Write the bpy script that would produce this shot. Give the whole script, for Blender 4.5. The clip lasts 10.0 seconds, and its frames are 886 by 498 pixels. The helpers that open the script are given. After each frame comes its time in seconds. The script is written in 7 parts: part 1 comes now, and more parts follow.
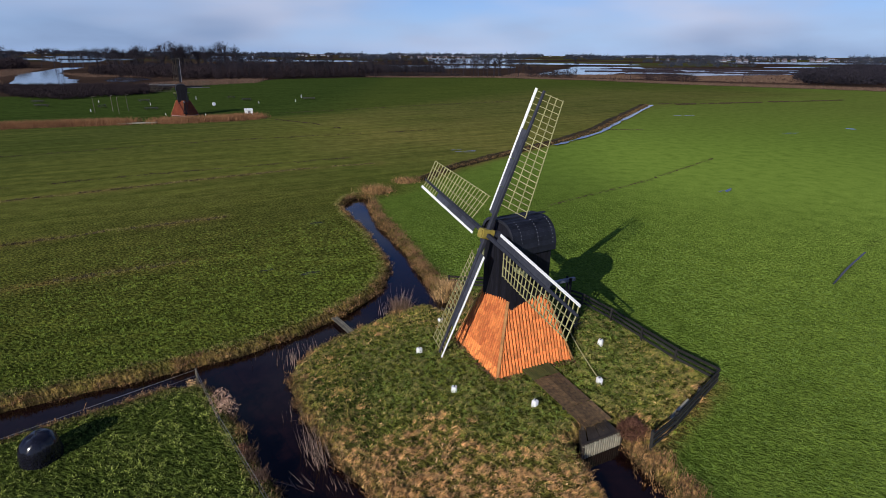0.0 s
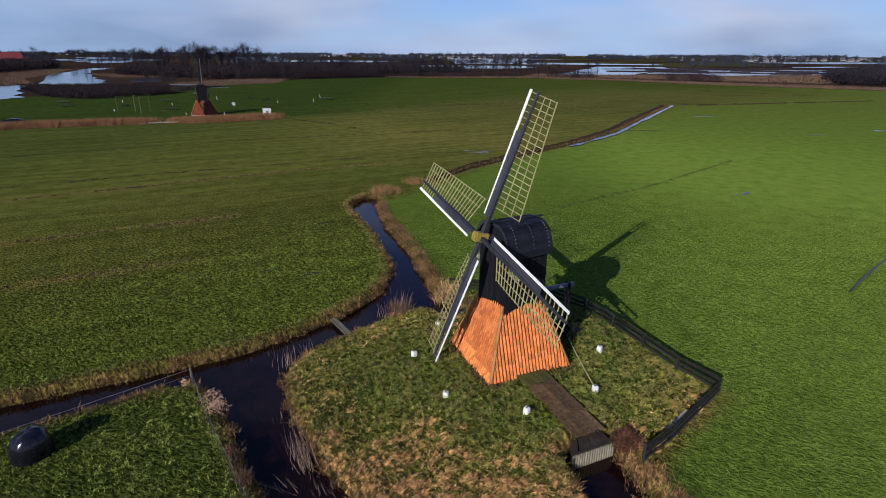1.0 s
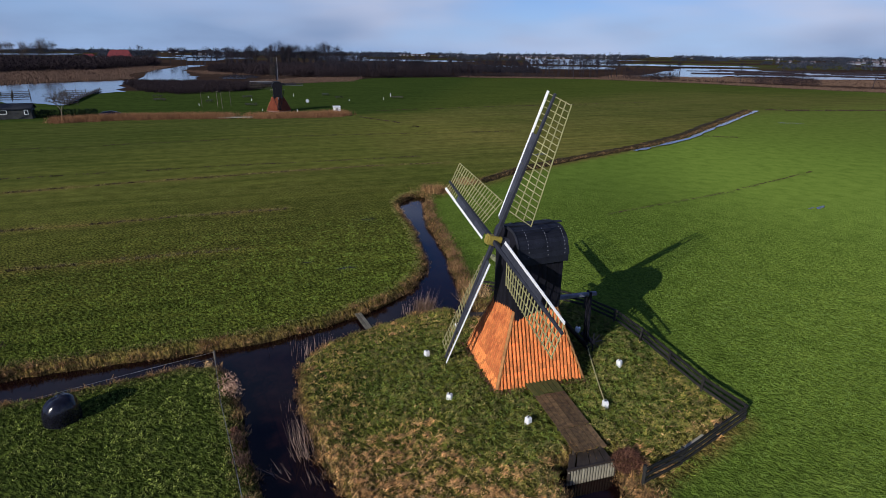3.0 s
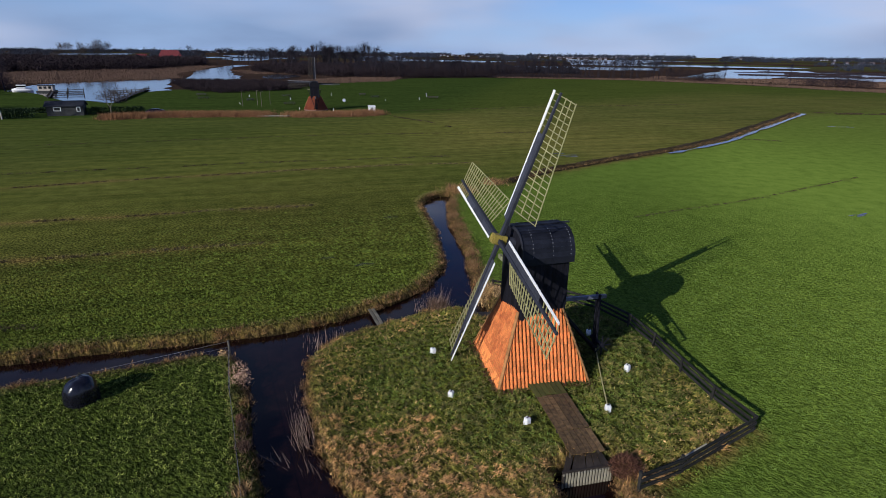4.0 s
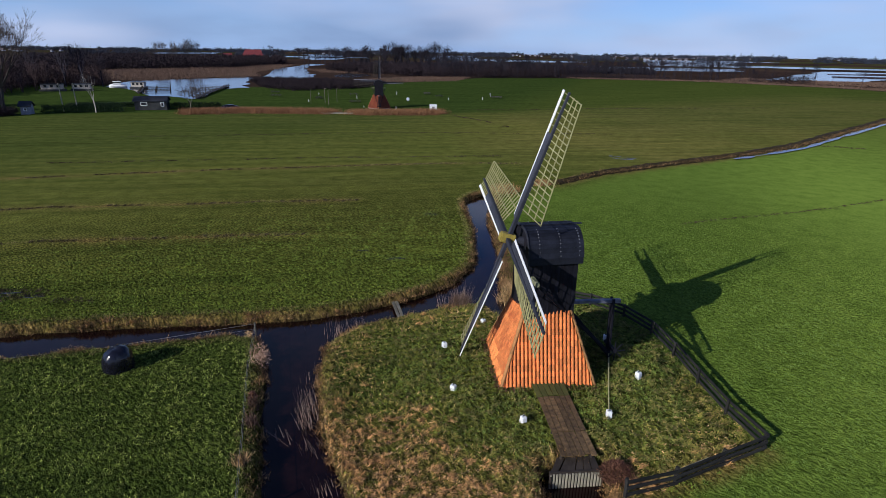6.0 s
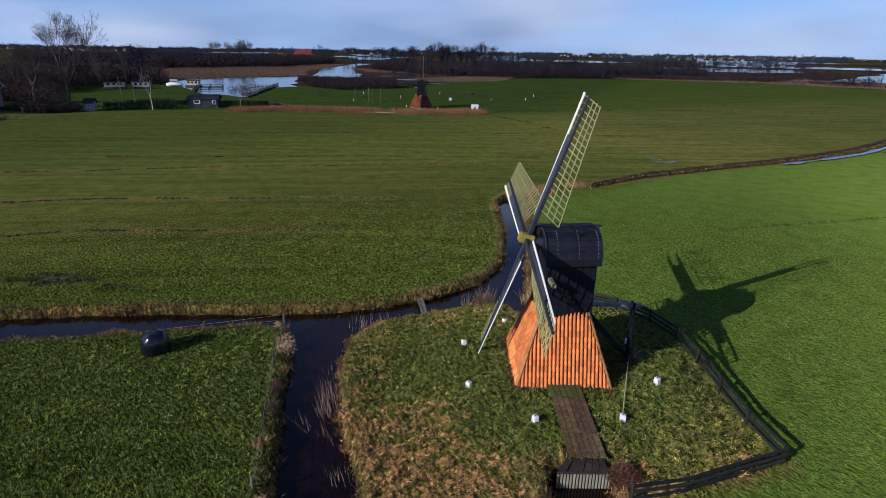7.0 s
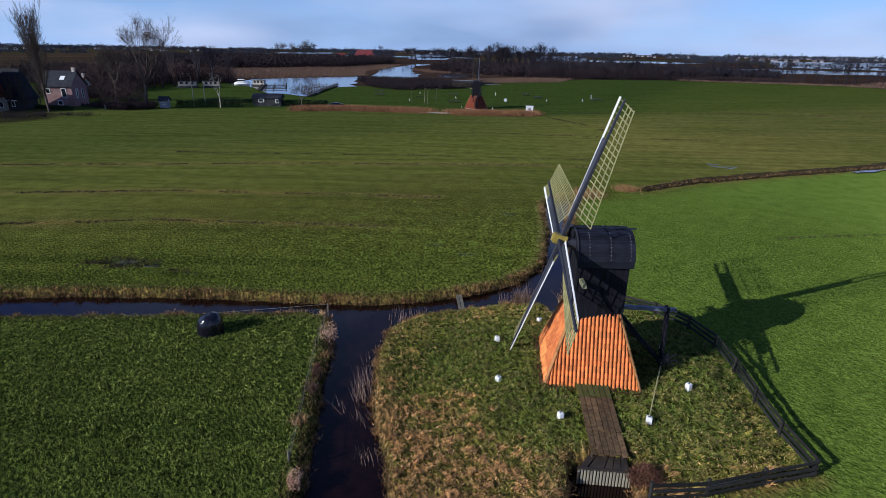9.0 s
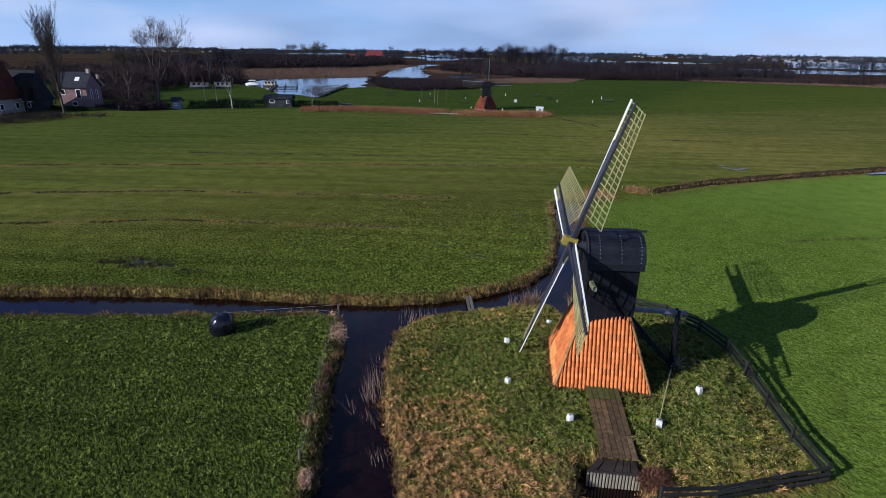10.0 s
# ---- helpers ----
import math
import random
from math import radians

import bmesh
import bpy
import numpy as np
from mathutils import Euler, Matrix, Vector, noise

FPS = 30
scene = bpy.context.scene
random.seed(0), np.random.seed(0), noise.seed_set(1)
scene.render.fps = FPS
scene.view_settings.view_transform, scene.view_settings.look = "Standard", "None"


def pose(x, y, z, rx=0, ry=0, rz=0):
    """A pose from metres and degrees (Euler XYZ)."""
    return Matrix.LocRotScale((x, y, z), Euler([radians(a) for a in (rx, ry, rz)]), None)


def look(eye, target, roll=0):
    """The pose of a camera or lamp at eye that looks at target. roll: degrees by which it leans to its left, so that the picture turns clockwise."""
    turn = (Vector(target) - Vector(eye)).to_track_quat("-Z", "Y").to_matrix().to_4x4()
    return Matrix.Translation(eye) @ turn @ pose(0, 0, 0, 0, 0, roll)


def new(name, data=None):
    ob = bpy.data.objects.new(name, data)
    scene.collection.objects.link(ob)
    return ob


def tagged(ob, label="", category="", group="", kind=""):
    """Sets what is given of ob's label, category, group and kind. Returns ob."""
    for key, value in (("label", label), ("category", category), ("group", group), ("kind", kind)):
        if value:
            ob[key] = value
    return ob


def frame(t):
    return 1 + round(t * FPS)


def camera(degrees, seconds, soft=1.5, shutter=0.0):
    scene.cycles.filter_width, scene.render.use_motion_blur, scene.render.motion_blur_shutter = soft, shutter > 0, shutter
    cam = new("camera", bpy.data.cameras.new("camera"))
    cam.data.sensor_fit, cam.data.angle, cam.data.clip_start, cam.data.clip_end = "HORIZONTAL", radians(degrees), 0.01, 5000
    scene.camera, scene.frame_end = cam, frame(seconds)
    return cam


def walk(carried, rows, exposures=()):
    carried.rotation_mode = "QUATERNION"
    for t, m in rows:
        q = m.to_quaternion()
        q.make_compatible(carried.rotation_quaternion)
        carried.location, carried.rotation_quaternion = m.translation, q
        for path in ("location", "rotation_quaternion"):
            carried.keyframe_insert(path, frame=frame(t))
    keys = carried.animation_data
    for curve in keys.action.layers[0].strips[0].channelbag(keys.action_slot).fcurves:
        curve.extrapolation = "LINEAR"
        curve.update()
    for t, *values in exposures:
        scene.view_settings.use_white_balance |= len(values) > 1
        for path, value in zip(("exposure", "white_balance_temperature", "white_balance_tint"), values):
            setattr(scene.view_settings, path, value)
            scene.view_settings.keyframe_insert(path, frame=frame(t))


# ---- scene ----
cam = camera(78.7, 10.0, soft=0.5)
PATH = [
    (0, (-0.155, 0.540, 15.651), (-0.154, 2.890, 14.799), 0.4),
    (0.5, (0.463, 0.729, 15.672), (0.425, 3.079, 14.819), 0.4),
    (1, (1.093, 0.948, 15.675), (1.004, 3.296, 14.823), 0.3),
    (1.5, (1.696, 1.156, 15.674), (1.545, 3.502, 14.821), 0.4),
    (2, (2.346, 1.245, 15.699), (2.117, 3.584, 14.846), 0.5),
    (2.5, (3.021, 1.308, 15.713), (2.708, 3.636, 14.859), 0.6),
    (4, (5.175, 1.502, 15.648), (4.612, 3.784, 14.793), 0.7),
    (4.5, (5.851, 1.542, 15.656), (5.225, 3.806, 14.800), 0.8),
    (5, (6.546, 1.666, 15.644), (5.850, 3.909, 14.786), 0.8),
    (5.5, (7.215, 1.797, 15.637), (6.452, 4.018, 14.779), 0.8),
    (7, (8.974, 1.755, 15.782), (7.956, 3.869, 14.920), 0.9),
    (7.5, (9.530, 1.590, 15.834), (8.439, 3.668, 14.971), 0.9),
    (8, (9.963, 1.440, 15.880), (8.809, 3.482, 15.014), 0.9),
    (8.5, (10.151, 1.360, 15.922), (8.953, 3.375, 15.055), 0.9),
    (9, (10.189, 1.300, 15.977), (8.959, 3.297, 15.113), 0.9),
    (9.5, (10.175, 1.264, 16.032), (8.922, 3.246, 15.168), 0.9),
    (10, (10.184, 1.200, 16.082), (8.918, 3.175, 15.219), 0.8),
]
walk(cam, [(t, look(eye, target, roll)) for t, eye, target, roll in PATH], [(0, -0.10, 6500, 10), (2.5, -0.18, 6400, 10), (4, -0.18, 6300, 10), (5, -0.07, 6250, 10), (7.5, -0.05, 6050, 10), (10, 0.10, 6000, 10)])

# ---- light ----
SUN = Vector((-15.3, -27.95, 14.28)).normalized()      # towards the sun
world = bpy.data.worlds.new("sky")
scene.world = world
world.use_nodes = True
wn, wl = world.node_tree.nodes, world.node_tree.links
wn.clear()
w_out = wn.new("ShaderNodeOutputWorld")
w_bg = wn.new("ShaderNodeBackground")
w_sky = wn.new("ShaderNodeTexSky")
w_sky.sky_type = "NISHITA"
w_sky.sun_disc = False
w_sky.sun_elevation = math.asin(SUN.z)
w_sky.sun_rotation = math.atan2(SUN.x, SUN.y)
w_sky.air_density, w_sky.dust_density, w_sky.ozone_density = 1.0, 0.0, 3.0
w_geo = wn.new("ShaderNodeTexCoord")
w_map = wn.new("ShaderNodeMapping")
w_map.inputs["Scale"].default_value = (1.5, 1.5, 5.5)
w_noise = wn.new("ShaderNodeTexNoise")
w_noise.inputs["Scale"].default_value = 1.7
w_noise.inputs["Detail"].default_value = 7.0
w_noise.inputs["Roughness"].default_value = 0.5
w_ramp = wn.new("ShaderNodeValToRGB")
w_ramp.color_ramp.elements[0].position, w_ramp.color_ramp.elements[1].position = 0.36, 0.64
w_mix = wn.new("ShaderNodeMixRGB")
w_mass = wn.new("ShaderNodeTexNoise")                    # cloud masses, some in their own shade
w_mass.inputs["Scale"].default_value, w_mass.inputs["Detail"].default_value = 1.1, 3.0
w_grey = wn.new("ShaderNodeValToRGB")
w_grey.color_ramp.elements[0].position, w_grey.color_ramp.elements[0].color = 0.42, (3.7, 5.2, 8.4, 1)
w_grey.color_ramp.elements[1].position, w_grey.color_ramp.elements[1].color = 0.58, (7.9, 8.9, 11.9, 1)
wl.new(w_map.outputs["Vector"], w_mass.inputs["Vector"])
wl.new(w_mass.outputs["Fac"], w_grey.inputs["Fac"])
wl.new(w_grey.outputs["Color"], w_mix.inputs["Color2"])
wl.new(w_geo.outputs["Generated"], w_map.inputs["Vector"])
wl.new(w_map.outputs["Vector"], w_noise.inputs["Vector"])
wl.new(w_noise.outputs["Fac"], w_ramp.inputs["Fac"])
w_tint = wn.new("ShaderNodeMixRGB")
w_tint.blend_type = "MULTIPLY"
w_tint.inputs["Fac"].default_value = 1.0
w_tint.inputs["Color2"].default_value = (0.74, 0.92, 1.50, 1)
wl.new(w_sky.outputs["Color"], w_tint.inputs["Color1"])
w_sep = wn.new("ShaderNodeSeparateXYZ")
wl.new(w_geo.outputs["Generated"], w_sep.inputs["Vector"])
w_high = wn.new("ShaderNodeValToRGB")                    # the clouds lie low; overhead it is clear
w_high.color_ramp.elements[0].position, w_high.color_ramp.elements[0].color = 0.28, (1, 1, 1, 1)
w_high.color_ramp.elements[1].position, w_high.color_ramp.elements[1].color = 0.62, (0.15, 0.15, 0.15, 1)
wl.new(w_sep.outputs["Z"], w_high.inputs["Fac"])
w_share = wn.new("ShaderNodeMixRGB")
w_share.blend_type = "MULTIPLY"
w_share.inputs["Fac"].default_value = 1.0
wl.new(w_ramp.outputs["Color"], w_share.inputs["Color1"])
wl.new(w_high.outputs["Color"], w_share.inputs["Color2"])
wl.new(w_share.outputs["Color"], w_mix.inputs["Fac"])
w_low = wn.new("ShaderNodeValToRGB")                     # pale blue haze low in the sky, all round
w_low.color_ramp.elements[0].position, w_low.color_ramp.elements[0].color = 0.0, (0.75, 0.75, 0.75, 1)
w_low.color_ramp.elements[1].position, w_low.color_ramp.elements[1].color = 0.16, (0, 0, 0, 1)
wl.new(w_sep.outputs["Z"], w_low.inputs["Fac"])
w_haze = wn.new("ShaderNodeMixRGB")
w_haze.inputs["Color2"].default_value = (5.4, 8.2, 13.8, 1)
wl.new(w_low.outputs["Color"], w_haze.inputs["Fac"])
wl.new(w_tint.outputs["Color"], w_haze.inputs["Color1"])
wl.new(w_haze.outputs["Color"], w_mix.inputs["Color1"])
wl.new(w_mix.outputs["Color"], w_bg.inputs["Color"])
w_bg.inputs["Strength"].default_value = 0.07
wl.new(w_bg.outputs["Background"], w_out.inputs["Surface"])
sun_data = bpy.data.lights.new("sun", "SUN")
sun_data.energy, sun_data.angle, sun_data.color = 4.8, radians(0.27), (1.0, 0.95, 0.86)
sun = new("sun", sun_data)
sun.matrix_basis = look(SUN * 200, (0, 0, 0))
scene.view_settings.exposure = 0.0

# ---- materials ----
def material(name, rough=0.8, metal=0.0, spec=0.4):
    m = bpy.data.materials.new(name)
    m.use_nodes = True
    b = m.node_tree.nodes["Principled BSDF"]
    b.inputs["Roughness"].default_value = rough
    b.inputs["Metallic"].default_value = metal
    b.inputs["Specular IOR Level"].default_value = spec
    return m, m.node_tree.nodes, m.node_tree.links, b


def ramp_of(nodes, stops):
    r = nodes.new("ShaderNodeValToRGB")
    while len(r.color_ramp.elements) < len(stops):
        r.color_ramp.elements.new(0.5)
    for e, (p, c) in zip(r.color_ramp.elements, stops):
        e.position, e.color = p, (*c, 1)
    return r


def noise_of(nodes, links, scale, detail=5, rough=0.6, stretch=None, coord="Object"):
    tc = nodes.new("ShaderNodeTexCoord")
    n = nodes.new("ShaderNodeTexNoise")
    n.inputs["Scale"].default_value, n.inputs["Detail"].default_value, n.inputs["Roughness"].default_value = scale, detail, rough
    if stretch:
        mp = nodes.new("ShaderNodeMapping")
        mp.inputs["Scale"].default_value = stretch
        links.new(tc.outputs[coord], mp.inputs["Vector"])
        links.new(mp.outputs["Vector"], n.inputs["Vector"])
    else:
        links.new(tc.outputs[coord], n.inputs["Vector"])
    return n


def mix_of(nodes, links, fac, a, b, kind="MIX"):
    x = nodes.new("ShaderNodeMixRGB")
    x.blend_type = kind
    for sock, v in (("Fac", fac), ("Color1", a), ("Color2", b)):
        if isinstance(v, (int, float)):
            x.inputs[sock].default_value = v
        elif isinstance(v, tuple):
            x.inputs[sock].default_value = (*v, 1)
        else:
            links.new(v, x.inputs[sock])
    return x.outputs["Color"]


def bump_of(nodes, links, bsdf, height, strength, distance=0.02):
    b = nodes.new("ShaderNodeBump")
    b.inputs["Strength"].default_value, b.inputs["Distance"].default_value = strength, distance
    links.new(height, b.inputs["Height"])
    links.new(b.outputs["Normal"], bsdf.inputs["Normal"])


def plain(name, lo, hi, rough=0.8, metal=0.0, spec=0.4, scale=3.0, stretch=None, bump=0.3, vary=0.35, fine=40.0):
    """A surface between two colours, with broad stains, fine grain, relief and a tone of its own for every object."""
    m, n, l, b = material(name, rough, metal, spec)
    broad = noise_of(n, l, scale, 5, 0.6, stretch)
    grain = noise_of(n, l, fine, 3, 0.6, stretch)
    r = ramp_of(n, [(0.3, lo), (0.7, hi)])
    l.new(broad.outputs["Fac"], r.inputs["Fac"])
    g = ramp_of(n, [(0.3, (0.72, 0.72, 0.72)), (0.7, (1.2, 1.2, 1.2))])
    l.new(grain.outputs["Fac"], g.inputs["Fac"])
    c = mix_of(n, l, 1.0, r.outputs["Color"], g.outputs["Color"], "MULTIPLY")
    info = n.new("ShaderNodeObjectInfo")
    o = ramp_of(n, [(0.0, (1 - vary,) * 3), (1.0, (1 + vary,) * 3)])
    l.new(info.outputs["Random"], o.inputs["Fac"])
    c = mix_of(n, l, 1.0, c, o.outputs["Color"], "MULTIPLY")
    l.new(c, b.inputs["Base Color"])
    if bump:
        bump_of(n, l, b, grain.outputs["Fac"], bump, 0.01)
    return m


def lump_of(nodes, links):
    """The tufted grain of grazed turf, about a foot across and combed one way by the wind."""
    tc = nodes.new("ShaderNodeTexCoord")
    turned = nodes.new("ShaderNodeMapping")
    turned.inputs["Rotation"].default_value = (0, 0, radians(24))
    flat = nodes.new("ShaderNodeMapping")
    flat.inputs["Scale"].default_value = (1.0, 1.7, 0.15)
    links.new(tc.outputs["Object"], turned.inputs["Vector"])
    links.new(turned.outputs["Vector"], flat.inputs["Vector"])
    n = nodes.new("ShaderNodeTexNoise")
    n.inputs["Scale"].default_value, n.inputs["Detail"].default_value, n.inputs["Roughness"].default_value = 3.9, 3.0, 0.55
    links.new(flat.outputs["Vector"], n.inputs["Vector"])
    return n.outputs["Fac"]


def strands(name, stops, rough=0.75, patch=0.6, spec=0.2, lump=0.0):
    """Blades, twigs or leaves: a tone for every strand, and patches over the ground."""
    m, n, l, b = material(name, rough, 0, spec)
    geo = n.new("ShaderNodeNewGeometry")
    r = ramp_of(n, stops)
    l.new(geo.outputs["Random Per Island"], r.inputs["Fac"])
    broad = noise_of(n, l, patch, 4)
    g = ramp_of(n, [(0.3, (0.7, 0.7, 0.7)), (0.7, (1.25, 1.25, 1.25))])
    l.new(broad.outputs["Fac"], g.inputs["Fac"])
    c = mix_of(n, l, 1.0, r.outputs["Color"], g.outputs["Color"], "MULTIPLY")
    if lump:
        # Dark hollows and pale tops put the tufts' light and shade into colour.
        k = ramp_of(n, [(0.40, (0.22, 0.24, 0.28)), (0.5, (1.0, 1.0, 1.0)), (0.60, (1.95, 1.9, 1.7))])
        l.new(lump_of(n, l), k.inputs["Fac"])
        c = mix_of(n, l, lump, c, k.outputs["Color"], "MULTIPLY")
    l.new(c, b.inputs["Base Color"])
    return m


def attribute_of(nodes, name):
    a = nodes.new("ShaderNodeAttribute")
    a.attribute_name = name
    return a.outputs["Fac"]


def ground_material():
    m, n, l, b = material("grassland", 0.95, 0, 0.0)
    broad = noise_of(n, l, 0.06, 5, 0.6)
    mid = noise_of(n, l, 0.55, 6, 0.65)
    fine = noise_of(n, l, 4.5, 5, 0.7)
    lush = ramp_of(n, [(0.25, (0.0568, 0.0704, 0.0141)), (0.5, (0.0913, 0.1105, 0.0212)), (0.8, (0.1346, 0.1523, 0.0310))])
    l.new(mid.outputs["Fac"], lush.inputs["Fac"])
    olive = ramp_of(n, [(0.25, (0.1104, 0.1025, 0.0256)), (0.55, (0.1676, 0.1538, 0.0394)), (0.8, (0.2218, 0.1932, 0.0571))])
    l.new(mid.outputs["Fac"], olive.inputs["Fac"])
    patch = ramp_of(n, [(0.35, (0, 0, 0)), (0.65, (1, 1, 1))])
    l.new(broad.outputs["Fac"], patch.inputs["Fac"])
    tone = n.new("ShaderNodeMath")
    tone.operation = "MULTIPLY"
    tone.use_clamp = True
    half_patch = mix_of(n, l, 0.5, patch.outputs["Color"], (1.0, 1.0, 1.0))
    l.new(half_patch, tone.inputs[0])
    l.new(attribute_of(n, "olive"), tone.inputs[1])
    col = mix_of(n, l, tone.outputs[0], lush.outputs["Color"], olive.outputs["Color"])
    tc = n.new("ShaderNodeTexCoord")
    turned = n.new("ShaderNodeMapping")
    turned.inputs["Rotation"].default_value = (0, 0, radians(-31))
    lengthen = n.new("ShaderNodeMapping")
    lengthen.inputs["Scale"].default_value = (0.035, 0.55, 1.0)
    l.new(tc.outputs["Object"], turned.inputs["Vector"])
    l.new(turned.outputs["Vector"], lengthen.inputs["Vector"])
    swath = n.new("ShaderNodeTexNoise")                  # lines left by mowing and manuring
    swath.inputs["Scale"].default_value, swath.inputs["Detail"].default_value, swath.inputs["Roughness"].default_value = 1.0, 5.0, 0.62
    l.new(lengthen.outputs["Vector"], swath.inputs["Vector"])
    lines = ramp_of(n, [(0.32, (0.55, 0.60, 0.6)), (0.5, (1.0, 1.0, 1.0)), (0.68, (1.40, 1.32, 1.2))])
    l.new(swath.outputs["Fac"], lines.inputs["Fac"])
    col = mix_of(n, l, 0.62, col, lines.outputs["Color"], "MULTIPLY")
    fresh = ramp_of(n, [(0.25, (0.0888, 0.1382, 0.0207)), (0.5, (0.1283, 0.1916, 0.0301)), (0.8, (0.1658, 0.2322, 0.0395))])
    l.new(mid.outputs["Fac"], fresh.inputs["Fac"])
    # Sunlight on the eastern field, put into its grass as a brighter tone.
    sunlit_fresh = mix_of(n, l, attribute_of(n, "bright"), fresh.outputs["Color"], mix_of(n, l, 1.0, fresh.outputs["Color"], (1.5, 1.45, 1.4), "MULTIPLY"))
    # Darker, bluer tone: the parcel, and far grass painted as under cloud shade.
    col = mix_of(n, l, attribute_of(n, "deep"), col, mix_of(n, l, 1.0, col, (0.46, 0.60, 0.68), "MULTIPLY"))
    col = mix_of(n, l, attribute_of(n, "fresh"), col, sunlit_fresh)
    dry = ramp_of(n, [(0.3, (0.10, 0.072, 0.022)), (0.55, (0.21, 0.15, 0.05)), (0.8, (0.33, 0.235, 0.085))])
    l.new(fine.outputs["Fac"], dry.inputs["Fac"])
    broken = n.new("ShaderNodeMath")
    broken.operation = "MULTIPLY_ADD"
    broken.use_clamp = True
    broken.inputs[2].default_value = 0.0
    l.new(attribute_of(n, "dry"), broken.inputs[0])
    edge = ramp_of(n, [(0.35, (0.3, 0.3, 0.3)), (0.62, (1.5, 1.5, 1.5))])
    l.new(mid.outputs["Fac"], edge.inputs["Fac"])
    l.new(edge.outputs["Color"], broken.inputs[1])
    col = mix_of(n, l, broken.outputs[0], col, dry.outputs["Color"])
    # Brown of the marsh; it also dulls the far fields in place of haze.
    marsh_haze = ramp_of(n, [(0.3, (0.022, 0.016, 0.014)), (0.6, (0.060, 0.038, 0.028)), (0.85, (0.11, 0.066, 0.042))])
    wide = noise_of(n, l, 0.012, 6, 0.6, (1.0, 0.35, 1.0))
    l.new(wide.outputs["Fac"], marsh_haze.inputs["Fac"])
    col = mix_of(n, l, attribute_of(n, "marsh_haze"), col, marsh_haze.outputs["Color"])
    soil = ramp_of(n, [(0.3, (0.020, 0.016, 0.010)), (0.7, (0.055, 0.042, 0.024))])
    l.new(fine.outputs["Fac"], soil.inputs["Fac"])
    col = mix_of(n, l, attribute_of(n, "soil"), col, soil.outputs["Color"])
    grain = ramp_of(n, [(0.3, (0.5, 0.5, 0.5)), (0.7, (1.5, 1.5, 1.5))])
    l.new(fine.outputs["Fac"], grain.inputs["Fac"])
    tufted = attribute_of(n, "tufted")
    part_grain = n.new("ShaderNodeMapRange")
    l.new(tufted, part_grain.inputs["Value"])
    part_grain.inputs["To Min"].default_value, part_grain.inputs["To Max"].default_value = 0.14, 0.9
    col = mix_of(n, l, part_grain.outputs["Result"], col, grain.outputs["Color"], "MULTIPLY")
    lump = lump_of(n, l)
    # Hollows of the relief painted dark and bluish, tops pale: shade in colour.
    tuft_shade = ramp_of(n, [(0.40, (0.34, 0.36, 0.40)), (0.5, (1.0, 1.0, 1.0)), (0.60, (1.75, 1.7, 1.5))])
    l.new(lump, tuft_shade.inputs["Fac"])
    even = n.new("ShaderNodeMapRange")                   # the fresh field is short and even
    l.new(attribute_of(n, "fresh"), even.inputs["Value"])
    even.inputs["To Min"].default_value, even.inputs["To Max"].default_value = 1.0, 0.32
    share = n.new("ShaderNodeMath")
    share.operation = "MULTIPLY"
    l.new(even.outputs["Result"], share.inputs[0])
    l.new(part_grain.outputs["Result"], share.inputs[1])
    l.new(mix_of(n, l, share.outputs[0], col, tuft_shade.outputs["Color"], "MULTIPLY"), b.inputs["Base Color"])
    relief = n.new("ShaderNodeMath")
    relief.operation = "ADD"
    l.new(fine.outputs["Fac"], relief.inputs[0])
    l.new(lump, relief.inputs[1])
    bump_of(n, l, b, relief.outputs[0], 1.0, 0.30)
    depth = n.new("ShaderNodeMapRange")                  # cropped turf farther out is smoother
    l.new(tufted, depth.inputs["Value"])
    depth.inputs["To Min"].default_value, depth.inputs["To Max"].default_value = 0.25, 1.0
    l.new(depth.outputs["Result"], b.inputs["Normal"].links[0].from_node.inputs["Strength"])
    return m


def water_material(name, colour, rough=0.04, ripple=0.08, scale=2.0):
    m, n, l, b = material(name, rough, 0, 0.5 if scale < 2 else 0.40)
    b.inputs["IOR"].default_value = 1.33
    w = noise_of(n, l, scale, 4, 0.5)
    r = ramp_of(n, [(0.3, tuple(0.6 * c for c in colour)), (0.7, tuple(1.4 * c for c in colour))])
    l.new(w.outputs["Fac"], r.inputs["Fac"])
    l.new(r.outputs["Color"], b.inputs["Base Color"])
    bump_of(n, l, b, w.outputs["Fac"], ripple, 0.05)
    return m


MAT_GROUND = ground_material()
MAT_WATER = water_material("peaty water", (0.0080, 0.0030, 0.0030), 0.02, 0.03)
MAT_LAKE = water_material("lake water", (0.038, 0.042, 0.054), 0.08, 0.02, 0.3)
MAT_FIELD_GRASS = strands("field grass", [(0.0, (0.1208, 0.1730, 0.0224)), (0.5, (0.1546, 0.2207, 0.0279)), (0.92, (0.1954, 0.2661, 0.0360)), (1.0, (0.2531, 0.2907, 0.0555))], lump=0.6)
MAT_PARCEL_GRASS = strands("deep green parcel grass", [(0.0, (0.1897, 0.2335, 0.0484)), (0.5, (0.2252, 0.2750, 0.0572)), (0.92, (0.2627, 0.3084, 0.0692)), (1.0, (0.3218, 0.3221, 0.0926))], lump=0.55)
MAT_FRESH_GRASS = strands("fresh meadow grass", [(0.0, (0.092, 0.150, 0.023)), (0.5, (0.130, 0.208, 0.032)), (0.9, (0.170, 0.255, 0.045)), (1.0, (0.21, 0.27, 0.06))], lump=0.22)
